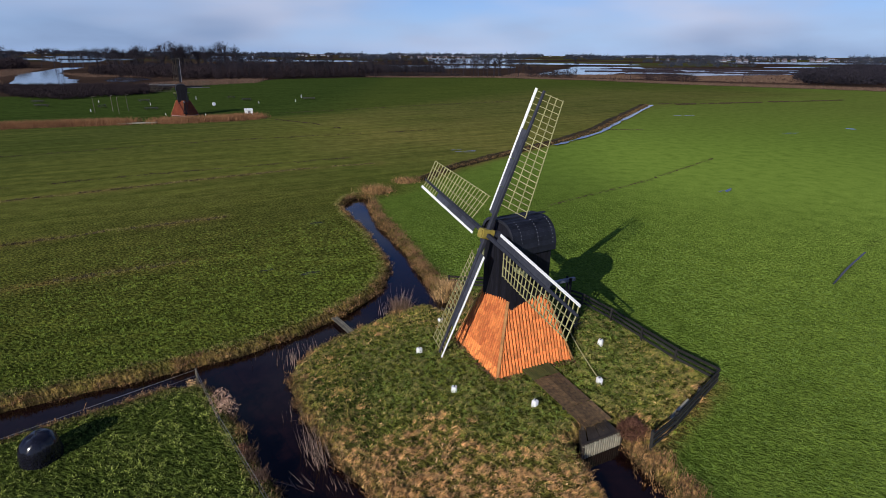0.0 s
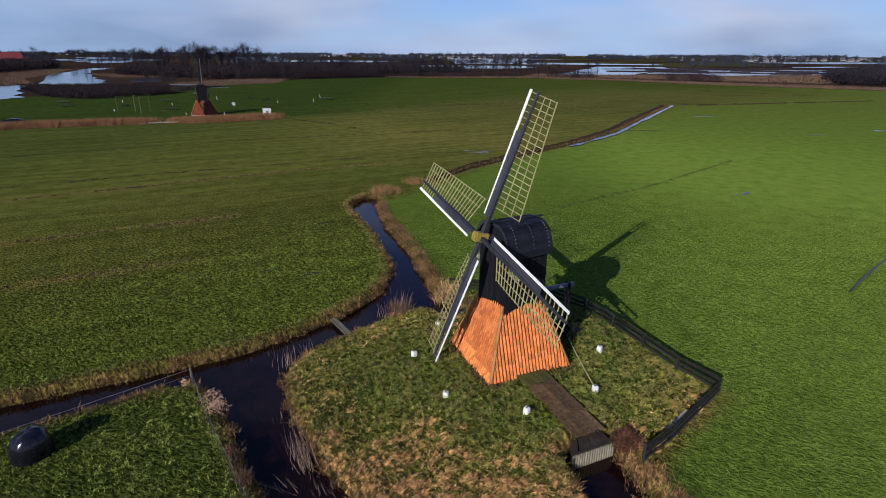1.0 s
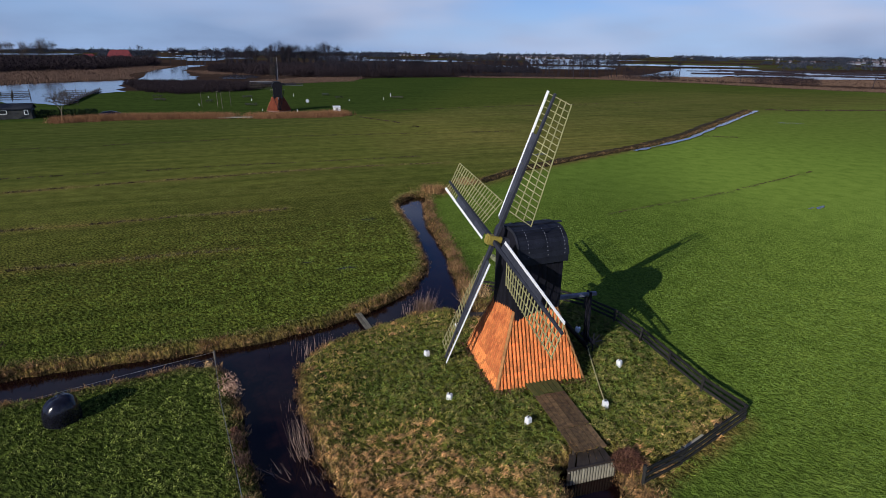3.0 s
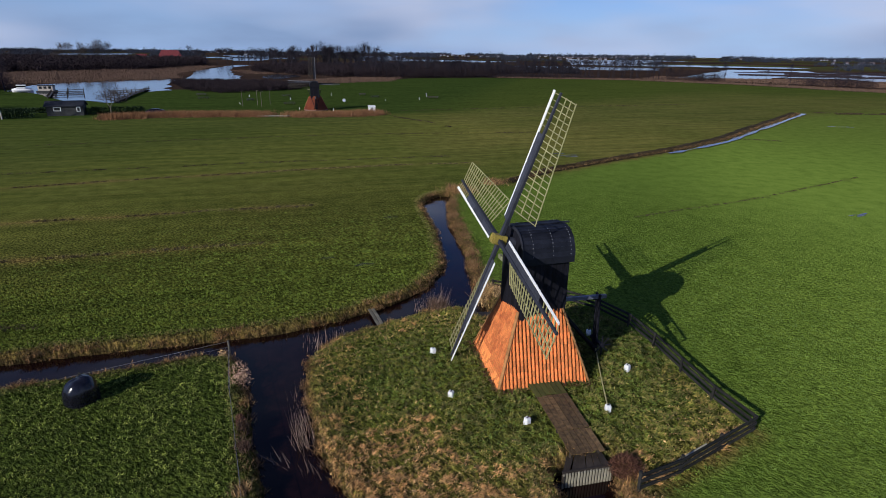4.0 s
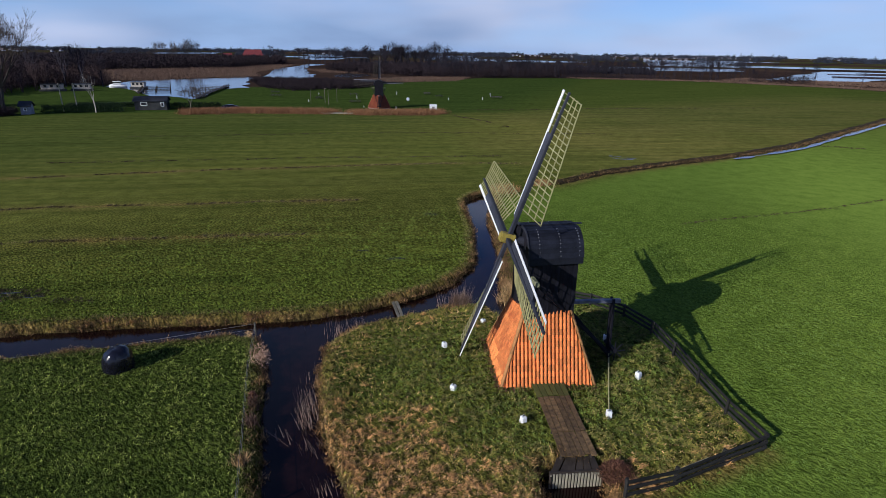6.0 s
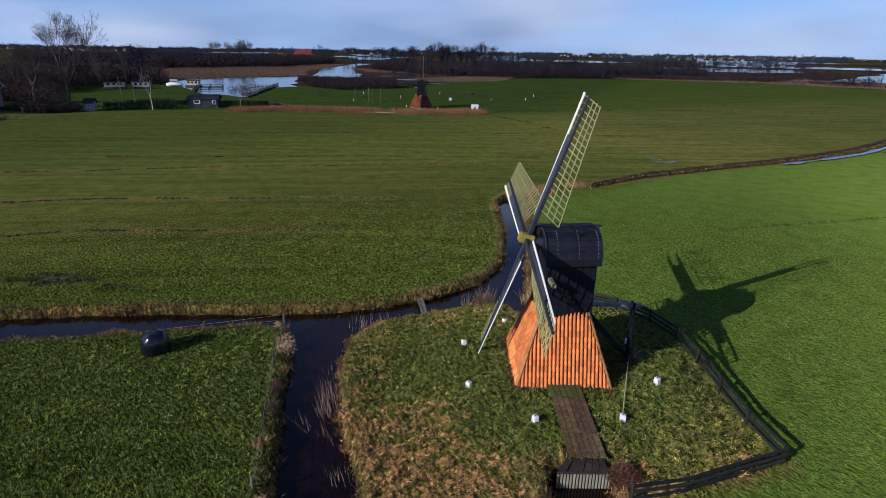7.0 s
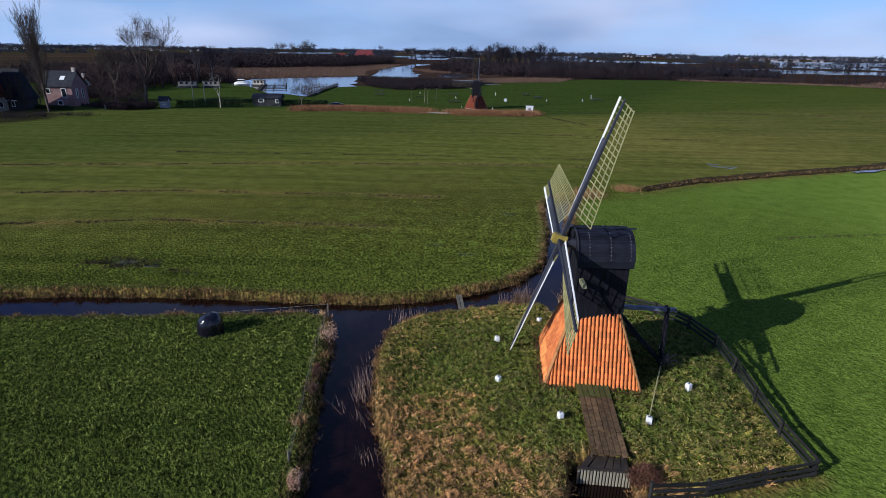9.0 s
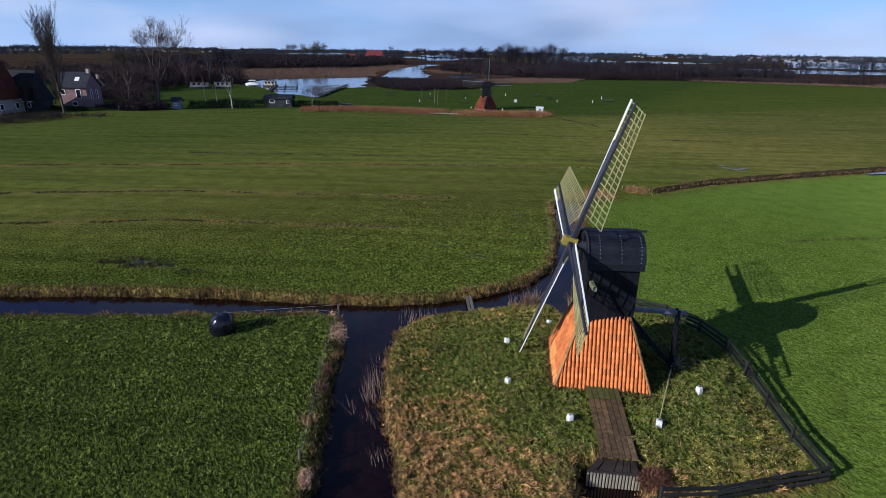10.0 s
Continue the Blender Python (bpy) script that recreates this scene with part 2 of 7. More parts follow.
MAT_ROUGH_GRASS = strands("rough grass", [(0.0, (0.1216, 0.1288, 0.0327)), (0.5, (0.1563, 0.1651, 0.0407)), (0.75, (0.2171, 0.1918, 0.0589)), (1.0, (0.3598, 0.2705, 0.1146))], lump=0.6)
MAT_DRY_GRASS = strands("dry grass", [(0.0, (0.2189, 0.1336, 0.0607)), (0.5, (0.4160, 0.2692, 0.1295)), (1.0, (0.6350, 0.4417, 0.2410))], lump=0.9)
MAT_REED = strands("dead reed", [(0.0, (0.0782, 0.0454, 0.0325)), (0.6, (0.1334, 0.0799, 0.0562)), (1.0, (0.1932, 0.1296, 0.0938))])
MAT_STALK = strands("grey reed stalks", [(0.0, (0.10, 0.07, 0.06)), (0.6, (0.22, 0.15, 0.12)), (1.0, (0.34, 0.25, 0.20))])
# Next three painted as in cloud shade, the first two tinted by haze.
MAT_TWIG = strands("bare twigs", [(0.0, (0.0132, 0.0118, 0.0180)), (0.6, (0.0216, 0.0186, 0.0266)), (1.0, (0.0312, 0.0267, 0.0360))], 0.9, 0.02)
MAT_BRUSH = strands("brown brushwood", [(0.0, (0.0168, 0.0116, 0.0145)), (0.6, (0.0252, 0.0168, 0.0205)), (1.0, (0.0348, 0.0232, 0.0264))], 0.9, 0.02)
MAT_SHRUB = strands("reddish brown garden twigs", [(0.0, (0.0272, 0.0176, 0.0187)), (0.6, (0.0459, 0.0288, 0.0289)), (1.0, (0.0680, 0.0432, 0.0416))], 0.9, 0.02)
# Haze is painted into this bluish tree colour.
MAT_HAZE_TREES = strands("distant trees with haze tint", [(0.0, (0.0168, 0.0210, 0.0336)), (1.0, (0.0396, 0.0456, 0.0660))], 0.9, 0.004)
MAT_BARK = plain("bark", (0.04, 0.03, 0.024), (0.09, 0.07, 0.055), 0.9, scale=1.5)
MAT_BIRCH = plain("birch bark", (0.2093, 0.1860, 0.1674), (0.3488, 0.3255, 0.2976), 0.8, scale=2.0)
def tile_material():
    """Orange clay with soot, and ochre lichen in patches."""
    m = plain("clay pantile", (0.46, 0.108, 0.028), (0.72, 0.225, 0.058), 0.75, scale=1.6, vary=0.3, fine=18.0)
    n, l = m.node_tree.nodes, m.node_tree.links
    b = n["Principled BSDF"]
    clay = b.inputs["Base Color"].links[0].from_socket
    spots = noise_of(n, l, 13.0, 5, 0.7)
    geo = n.new("ShaderNodeNewGeometry")
    own = ramp_of(n, [(0.0, (0.82, 0.76, 0.74)), (0.5, (1.05, 1.04, 1.08)), (1.0, (1.24, 1.32, 1.4))])
    l.new(geo.outputs["Random Per Island"], own.inputs["Fac"])
    clay = mix_of(n, l, 1.0, clay, own.outputs["Color"], "MULTIPLY")
    k = ramp_of(n, [(0.55, (0, 0, 0)), (0.70, (0.75, 0.75, 0.75))])
    l.new(spots.outputs["Fac"], k.inputs["Fac"])
    c = mix_of(n, l, k.outputs["Color"], clay, (0.42, 0.24, 0.06))
    soot = noise_of(n, l, 2.3, 5, 0.7, (3, 3, 0.6))
    k = ramp_of(n, [(0.30, (0.45, 0.42, 0.40)), (0.48, (1, 1, 1))])
    l.new(soot.outputs["Fac"], k.inputs["Fac"])
    l.new(mix_of(n, l, 0.5, c, k.outputs["Color"], "MULTIPLY"), b.inputs["Base Color"])
    return m


MAT_TILE = tile_material()
MAT_HIP = plain("mossy hip tile", (0.20, 0.11, 0.035), (0.44, 0.19, 0.07), 0.9, scale=4.0)
MAT_TAR = plain("tarred board", (0.005, 0.005, 0.008), (0.013, 0.013, 0.020), 0.7, spec=0.14, scale=2.0, stretch=(6, 6, 1), vary=0.3)
MAT_ROOF_TAR = plain("tarred cap board", (0.006, 0.007, 0.012), (0.017, 0.019, 0.030), 0.6, spec=0.2, scale=2.0, vary=0.35)
MAT_NAIL = plain("pale clip", (0.14, 0.145, 0.16), (0.24, 0.25, 0.28), 0.5, bump=0)
MAT_STOCK = plain("dark grey painted beam", (0.018, 0.020, 0.030), (0.038, 0.040, 0.056), 0.6, spec=0.25, scale=3.0)
MAT_TAIL = plain("worn blue-grey paint", (0.06, 0.065, 0.10), (0.17, 0.18, 0.25), 0.45, scale=4.0)
MAT_WIND = plain("dark grey wind board", (0.026, 0.028, 0.040), (0.050, 0.053, 0.072), 0.6, scale=3.0)
MAT_WHITE = plain("white paint", (0.76, 0.77, 0.78), (0.84, 0.84, 0.84), 0.5, scale=4.0, bump=0.1, vary=0.03)
MAT_LATH = plain("olive yellow lath", (0.27, 0.255, 0.11), (0.42, 0.39, 0.19), 0.75, scale=3.0, vary=0.2)
MAT_POLL = plain("mossy ochre iron", (0.22, 0.17, 0.03), (0.40, 0.31, 0.06), 0.8, scale=6.0)
MAT_DECK = plain("weathered deck plank", (0.0508, 0.0302, 0.0144), (0.2050, 0.1260, 0.0570), 0.85, scale=6.0, vary=0.38)
MAT_MOSS_DECK = plain("mossy deck plank", (0.045, 0.052, 0.010), (0.085, 0.085, 0.020), 0.9, scale=2.5, vary=0.2)
MAT_DARK_DECK = plain("dark wet plank", (0.018, 0.013, 0.010), (0.045, 0.034, 0.026), 0.7, scale=2.5)
MAT_PALE_BOARD = plain("pale weathered board", (0.22, 0.20, 0.15), (0.36, 0.33, 0.25), 0.85, scale=3.0, vary=0.15)
MAT_FENCE = plain("dark fence wood", (0.0084, 0.0078, 0.0072), (0.0240, 0.0222, 0.0198), 0.8, scale=2.0, vary=0.4)
MAT_POST = plain("grey post wood", (0.09, 0.08, 0.06), (0.18, 0.16, 0.12), 0.85, scale=3.0)
MAT_WIRE = plain("fence wire", (0.18, 0.18, 0.19), (0.30, 0.30, 0.31), 0.5, 0.6, bump=0)
MAT_ROPE = plain("mooring rope", (0.40, 0.36, 0.16), (0.56, 0.50, 0.25), 0.9)
MAT_WRAP = plain("black wrap film", (0.004, 0.004, 0.007), (0.010, 0.010, 0.016), 0.16, spec=0.4, scale=3.0, bump=1.0, fine=4.0)
MAT_BRICK_WALL = plain("red brick wall", (0.24, 0.14, 0.14), (0.36, 0.22, 0.22), 0.9, scale=1.0)
MAT_SLATE = plain("dark roof tile", (0.014, 0.016, 0.022), (0.030, 0.033, 0.044), 0.9, spec=0.2, scale=1.0)
MAT_RED_ROOF = plain("dull red roof tile", (0.060, 0.020, 0.014), (0.120, 0.038, 0.025), 0.9, spec=0.15, scale=0.8)
MAT_FAR_RED = plain("bright red roof", (0.10, 0.014, 0.018), (0.14, 0.022, 0.025), 0.8, scale=0.3)
MAT_PALE_WALL = plain("pale plaster", (0.34, 0.30, 0.27), (0.46, 0.41, 0.36), 0.9, scale=0.8)
MAT_DARK_WALL = plain("dark timber wall", (0.020, 0.022, 0.024), (0.042, 0.044, 0.046), 0.8, scale=1.5)
MAT_GREY_WALL = plain("grey shed wall", (0.20, 0.20, 0.23), (0.30, 0.30, 0.34), 0.8, scale=1.5)
MAT_GLASS = plain("dark window pane", (0.012, 0.014, 0.018), (0.03, 0.033, 0.04), 0.08, spec=0.6, bump=0)
MAT_HEDGE = strands("clipped hedge", [(0.0, (0.010, 0.022, 0.008)), (1.0, (0.03, 0.055, 0.018))], 0.8, 0.4)
MAT_PUDDLE = water_material("puddle water", (0.06, 0.06, 0.065), 0.03, 0.03, 1.9)
# Haze of the distance is mixed into these wall and roof colours.
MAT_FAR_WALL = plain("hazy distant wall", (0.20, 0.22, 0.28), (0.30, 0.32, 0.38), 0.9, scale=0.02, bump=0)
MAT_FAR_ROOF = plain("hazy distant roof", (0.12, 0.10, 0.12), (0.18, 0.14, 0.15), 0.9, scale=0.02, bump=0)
# The far mill's pantiles, darkened in colour as under cloud shade.
MAT_SHADED_TILE = plain("dark red pantile as in cloud shade", (0.1740, 0.0405, 0.0187), (0.2784, 0.0688, 0.0296), 0.85, scale=1.2, vary=0.2, fine=18.0)
MAT_FINE_TWIG = strands("pale brown twigs", [(0.0, (0.028, 0.022, 0.020)), (0.6, (0.056, 0.043, 0.037)), (1.0, (0.095, 0.073, 0.060))], 0.9, 0.3)
MAT_SPRIT = plain("mossy weathered beam", (0.10, 0.11, 0.05), (0.30, 0.30, 0.18), 0.9, scale=5.0)
MAT_YARD_GRASS = strands("yard turf", [(0.0, (0.1030, 0.1506, 0.0269)), (0.6, (0.1317, 0.1910, 0.0335)), (0.9, (0.1724, 0.2220, 0.0447)), (1.0, (0.2697, 0.2688, 0.0850))], lump=0.6)
MAT_PLUME = strands("pinkish reed plume", [(0.0, (0.2924, 0.1672, 0.1056)), (0.6, (0.5160, 0.3268, 0.2178)), (1.0, (0.6880, 0.4712, 0.3300))])
MAT_SEDGE = strands("dark brown sedge", [(0.0, (0.0403, 0.0265, 0.0114)), (0.6, (0.1150, 0.0663, 0.0266)), (1.0, (0.2990, 0.1836, 0.0855))])
MAT_SOIL = strands("dark peat clods", [(0.0, (0.0270, 0.0203, 0.0115)), (1.0, (0.0825, 0.0607, 0.0299))])
MAT_TAWNY = strands("tawny worn grass", [(0.0, (0.0920, 0.0816, 0.0234)), (0.6, (0.2208, 0.1824, 0.0585)), (1.0, (0.3680, 0.2976, 0.1170))])
MAT_SUN_REED = strands("rust orange reed", [(0.0, (0.17, 0.090, 0.042)), (0.6, (0.27, 0.150, 0.074)), (1.0, (0.38, 0.235, 0.125))])
MAT_FAR_REED = strands("rusty brown reed", [(0.0, (0.1725, 0.0812, 0.0390)), (0.6, (0.2475, 0.1204, 0.0572)), (1.0, (0.3300, 0.1750, 0.0884))])
MAT_DARK_LATH = plain("dark sail lath", (0.05, 0.045, 0.03), (0.10, 0.09, 0.06), 0.8)
MAT_BANK = plain("dark peat bank", (0.008, 0.006, 0.003), (0.060, 0.044, 0.018), 0.95, spec=0.1, scale=2.5, bump=1.0, fine=12.0)
MAT_STRAW = strands("pale pinkish straw", [(0.0, (0.3297, 0.1846, 0.0744)), (0.5, (0.4808, 0.2777, 0.1164)), (1.0, (0.6457, 0.3959, 0.1859))], lump=0.7)
MAT_BANK_SEDGE = strands("tan bank sedge", [(0.0, (0.0912, 0.0506, 0.0202)), (0.5, (0.2461, 0.1405, 0.0592)), (1.0, (0.4558, 0.2764, 0.1345))], lump=0.8)
MAT_OLIVE_GRASS = strands("olive tawny grass", [(0.0, (0.1344, 0.1541, 0.0296)), (0.5, (0.2177, 0.2157, 0.0454)), (0.8, (0.3201, 0.2632, 0.0690)), (1.0, (0.4225, 0.3082, 0.1034))], lump=0.6)
MAT_CUTTINGS = strands("reddish cut twigs", [(0.0, (0.0643, 0.0278, 0.0180)), (0.6, (0.1469, 0.0656, 0.0415)), (1.0, (0.2479, 0.1234, 0.0761))])

# ---- building helpers ----
class Shape:
    """Collects vertices and faces for one mesh."""

    def __init__(self):
        self.v, self.f = [], []

    def add(self, verts, faces):
        k = len(self.v)
        self.v += [tuple(p) for p in verts]
        self.f += [tuple(i + k for i in f) for f in faces]
        return self

    def beam(self, p, q, w, h, up=(0, 0, 1), w2=None, h2=None):
        """A squared timber from p to q, w across and h along up, with its long edges eased."""
        p, q, up = Vector(p), Vector(q), Vector(up)
        d = (q - p).normalized()
        side = d.cross(up)
        side = side.normalized() if side.length > 1e-4 else d.orthogonal().normalized()
        top = side.cross(d)
        verts = []
        for c, a, b in ((p, w, h), (q, w2 or w, h2 or h)):
            e = 0.12 * min(a, b)
            for x, y in ((-a / 2 + e, -b / 2), (a / 2 - e, -b / 2), (a / 2, -b / 2 + e), (a / 2, b / 2 - e),
                         (a / 2 - e, b / 2), (-a / 2 + e, b / 2), (-a / 2, b / 2 - e), (-a / 2, -b / 2 + e)):
                verts.append(c + side * x + top * y)
        faces = [(i, (i + 1) % 8, 8 + (i + 1) % 8, 8 + i) for i in range(8)]
        return self.add(verts, faces + [tuple(range(7, -1, -1)), tuple(range(8, 16))])

    def box(self, lo, hi):
        (a, b, c), (d, e, f) = lo, hi
        return self.add([(a, b, c), (d, b, c), (d, e, c), (a, e, c), (a, b, f), (d, b, f), (d, e, f), (a, e, f)],
                        [(0, 3, 2, 1), (4, 5, 6, 7), (0, 1, 5, 4), (1, 2, 6, 5), (2, 3, 7, 6), (3, 0, 4, 7)])

    def tube(self, p, q, r0, r1=None, n=8):
        p, q = Vector(p), Vector(q)
        d = (q - p).normalized()
        a = d.orthogonal().normalized()
        b = d.cross(a)
        r1 = r0 if r1 is None else r1
        ring = [a * math.cos(2 * math.pi * i / n) + b * math.sin(2 * math.pi * i / n) for i in range(n)]
        return self.add([p + o * r0 for o in ring] + [q + o * r1 for o in ring],
                        [(i, (i + 1) % n, n + (i + 1) % n, n + i) for i in range(n)] + [tuple(range(n - 1, -1, -1)), tuple(range(n, 2 * n))])

    def prism(self, outline, z0, z1):
        n = len(outline)
        return self.add([(x, y, z0) for x, y in outline] + [(x, y, z1) for x, y in outline],
                        [(i, (i + 1) % n, n + (i + 1) % n, n + i) for i in range(n)] + [tuple(range(n - 1, -1, -1)), tuple(range(n, 2 * n))])

    def mesh(self, name, mat, smooth=False):
        me = bpy.data.meshes.new(name)
        me.from_pydata(self.v, [], self.f)
        me.materials.append(mat)
        if smooth:
            me.polygons.foreach_set("use_smooth", [True] * len(me.polygons))
        me.update()
        return me


def thing(name, label, category, at=(0, 0, 0), turn=0.0, group="", kind=""):
    ob = new(name)
    ob.empty_display_size = 0.2
    ob.matrix_basis = pose(*at, 0, 0, turn)
    return tagged(ob, label, category, group, kind)


def part(name, shape, mat, parent, label="", smooth=False):
    ob = new(name, shape if isinstance(shape, bpy.types.Mesh) else shape.mesh(name, mat, smooth))
    ob.parent = parent
    if label:
        tagged(ob, label)
    return ob


def solo(name, shape, mat, label, category, group="", kind="", smooth=False):
    return tagged(new(name, shape.mesh(name, mat, smooth)), label, category, group, kind)


def triangles(name, verts, mat, label, category, kind="stuff", quads=False):
    """One object from an (n, 3) array, three vertices (or four) to a face."""
    k = 4 if quads else 3
    verts = np.asarray(verts, dtype=np.float32).reshape(-1, 3)
    n = len(verts) // k
    me = bpy.data.meshes.new(name)
    me.vertices.add(n * k)
    me.vertices.foreach_set("co", verts[:n * k].ravel())
    me.loops.add(n * k)
    me.loops.foreach_set("vertex_index", np.arange(n * k, dtype=np.int32))
    me.polygons.add(n)
    me.polygons.foreach_set("loop_start", np.arange(0, n * k, k, dtype=np.int32))
    me.polygons.foreach_set("loop_total", np.full(n, k, dtype=np.int32))
    me.materials.append(mat)
    me.update()
    me.validate()
    ob = new(name, me)
    return tagged(ob, label, category, "", kind) if label else ob


RNG = np.random.default_rng(7)


def blades(points, per, height, spread, width, lean=(0, 0), droop=0.5, rng=RNG):
    """Tufts of narrow blades, one triangle each, on the points (n, 3)."""
    pts = np.repeat(np.asarray(points, float), per, axis=0)
    n = len(pts)
    base = pts + np.c_[rng.normal(0, spread, (n, 2)), np.zeros(n)]
    h = height * rng.uniform(0.55, 1.25, n)
    ang = rng.uniform(0, 2 * math.pi, n)
    out = np.c_[np.cos(ang), np.sin(ang)] * (droop * h * rng.uniform(0.1, 1, n))[:, None] + np.asarray(lean) * h[:, None]
    tip = base + np.c_[out, h]
    turn = rng.uniform(0, 2 * math.pi, n)
    side = np.c_[np.cos(turn), np.sin(turn), np.zeros(n)] * (width * rng.uniform(0.6, 1.3, n) / 2)[:, None]
    base[:, 2] -= 0.02
    return np.stack([base - side, base + side, tip], 1).reshape(-1, 3)


def along(line, pitch, jitter, rng):
    out = []
    for (ax, ay), (bx, by) in zip(line[:-1], line[1:]):
        n = max(1, int(math.hypot(bx - ax, by - ay) / pitch))
        for i in range(n):
            f = (i + rng.random()) / n
            out.append((ax + (bx - ax) * f + rng.normal(0, jitter), ay + (by - ay) * f + rng.normal(0, jitter)))
    return out


def crowns(centres, width, tall, per, size, rng=RNG, low=0.12):
    """Rounded bare crowns: small triangles turned every way, strewn through an egg over each centre."""
    c = np.repeat(np.asarray(centres, float), per, axis=0)
    n = len(c)
    grow = np.repeat(rng.uniform(0.55, 1.2, len(centres)), per)
    d = rng.normal(0, 1, (n, 3))
    d /= np.linalg.norm(d, axis=1, keepdims=True)
    d *= rng.uniform(0.25, 1.0, (n, 1)) ** 0.6
    half = tall * (1 - low) / 2
    p = c + np.c_[d[:, 0] * width / 2 * grow, d[:, 1] * width / 2 * grow, (tall * low + half * (1 + d[:, 2])) * grow]
    u = rng.normal(0, 1, (n, 3))
    u[:, 2] *= 1.4
    u /= np.linalg.norm(u, axis=1, keepdims=True)
    v = np.cross(u, rng.normal(0, 1, (n, 3)))
    v /= np.linalg.norm(v, axis=1, keepdims=True) + 1e-9
    k = size * rng.uniform(0.5, 1.4, (n, 1))
    return np.stack([p - u * k * 0.5 - v * k * 0.13, p - u * k * 0.5 + v * k * 0.13, p + u * k * 0.5], 1).reshape(-1, 3)


def segment_distance(px, py, line):
    best = np.full(px.shape, 1e9)
    for (ax, ay), (bx, by) in zip(line[:-1], line[1:]):
        dx, dy = bx - ax, by - ay
        t = np.clip(((px - ax) * dx + (py - ay) * dy) / (dx * dx + dy * dy), 0, 1)
        best = np.minimum(best, np.hypot(px - ax - t * dx, py - ay - t * dy))
    return best


def inside(px, py, ring):
    odd = np.zeros(px.shape, bool)
    for (ax, ay), (bx, by) in zip(ring, ring[1:] + ring[:1]):
        if ay != by:
            odd ^= ((ay > py) != (by > py)) & (px < (bx - ax) * (py - ay) / (by - ay) + ax)
    return odd


def smooth_ring(ring, rounds=2):
    """Cuts the corners of a closed outline."""
    for _ in range(rounds):
        ring = [p for a, b in zip(ring, ring[1:] + ring[:1]) for p in
                ((0.75 * a[0] + 0.25 * b[0], 0.75 * a[1] + 0.25 * b[1]), (0.25 * a[0] + 0.75 * b[0], 0.25 * a[1] + 0.75 * b[1]))]
    return ring


def step(x, a, b):
    t = np.clip((x - a) / (b - a), 0, 1)
    return t * t * (3 - 2 * t)


def wave(x, y, scale, seed=0):
    """Soft unevenness of about -1 to 1."""
    s = seed * 1.7
    return (np.sin(x / scale + s) * np.cos(y / scale * 1.13 - s) + 0.6 * np.sin((x * 0.6 + y * 0.9) / scale * 1.9 + 2 * s)
            + 0.4 * np.cos((x * 1.3 - y * 0.7) / scale * 3.1 - s)) / 2


# ---- the land ----
WATER = -0.55
MILL = (3.65, 26.52)
FAR_BANK = [(-60, -4.5), (-34.5, 13.3), (-28.1, 17.8), (-21.1, 22.0), (-13.9, 25.7), (-10.3, 28.0), (-7.9, 30.6), (-5.6, 33.6), (-4.4, 37.0), (-4.3, 40.8),
            (-5.9, 45.3), (-7.4, 49.6), (-10.1, 54.7), (-11.5, 59.0), (-10.6, 62.6), (-8.6, 62.3)]
MEADOW_BANK = [(-8.4, 58.6), (-6.9, 52.8), (-4.4, 46.8), (-2.1, 40.1), (-0.8, 35.6), (0.4, 34.0), (1.6, 32.2)]
YARD_BANK = [(0.4, 31.2), (-0.9, 33.0), (-3.2, 31.8), (-6.0, 29.4), (-7.7, 27.0), (-8.2, 25.0), (-7.2, 22.6), (-5.4, 19.9), (-3.8, 17.9), (-0.5, 14.9), (2.4, 11.0), (5.0, 9.4)]
BASIN_BANK = [(6.3, 12.6), (6.0, 17.0), (5.75, 18.2), (5.2, 19.5), (5.2, 19.6), (7.7, 20.8), (7.75, 20.75), (7.95, 19.6), (8.8, 17.0), (10.4, 13.2), (13, 5), (20, -14)]
PARCEL_BANK = [(10, -14), (6, -2), (-3.3, 13.0), (-5.9, 16.4), (-9.8, 21.4), (-11.3, 23.3), (-12.8, 24.2), (-16.7, 21.35), (-21.6, 18.0), (-30.5, 12.0), (-59.7, -8.5)]
CANAL = smooth_ring([(-150, -66)] + FAR_BANK + MEADOW_BANK + YARD_BANK + BASIN_BANK + PARCEL_BANK + [(-150, -70)], 1)
DITCH = [(-2.4, 69.6), (2.2, 78.2), (8.6, 86.4), (17.6, 97.3), (23.0, 103.6), (33.4, 118.6), (45.2, 141.5), (62, 173), (67, 183)]
FIELD_EDGE_X = [-400, -260, -175, -140, -122, -100, -51, 36, 93, 130, 206, 330, 700]
FIELD_EDGE_Y = [60, 150, 186, 204, 255, 345, 379, 386, 356, 316, 264, 200, 60]
TRACKS = [[(-51.8, 19.6), (-39.8, 29.6), (-20.6, 40.4)], [(-65, 24.4), (-50.3, 36.6), (-22.0, 53.0)], [(-83.5, 31), (-49, 57.6), (-20.8, 76.6), (-9.7, 81.2)]]
RUTS = TRACKS + [[(11.3, 57.7), (27, 71), (43.2, 87.3)],
        [(28.6, 37.1), (42.7, 50.4)], [(70, 187), (110, 196), (150, 210)], [(-45, 150), (-10, 175), (40, 205)], [(-90, 70), (-40, 103), (0, 120)], [(-47, 140), (-30, 128), (-20, 118)], [(-137, 46), (-131, 74), (-125, 86), (-111, 105.5), (-100, 109)]]
FENCE = [(8.63, 19.0), (10.4, 20.85), (12.2, 22.7), (14.0, 24.52), (12.7, 26.58), (11.57, 28.7), (10.4, 31.0), (9.2, 33.4), (7.5, 35.2), (5.3, 36.1), (2.95, 36.0), (0.3, 35.8)]
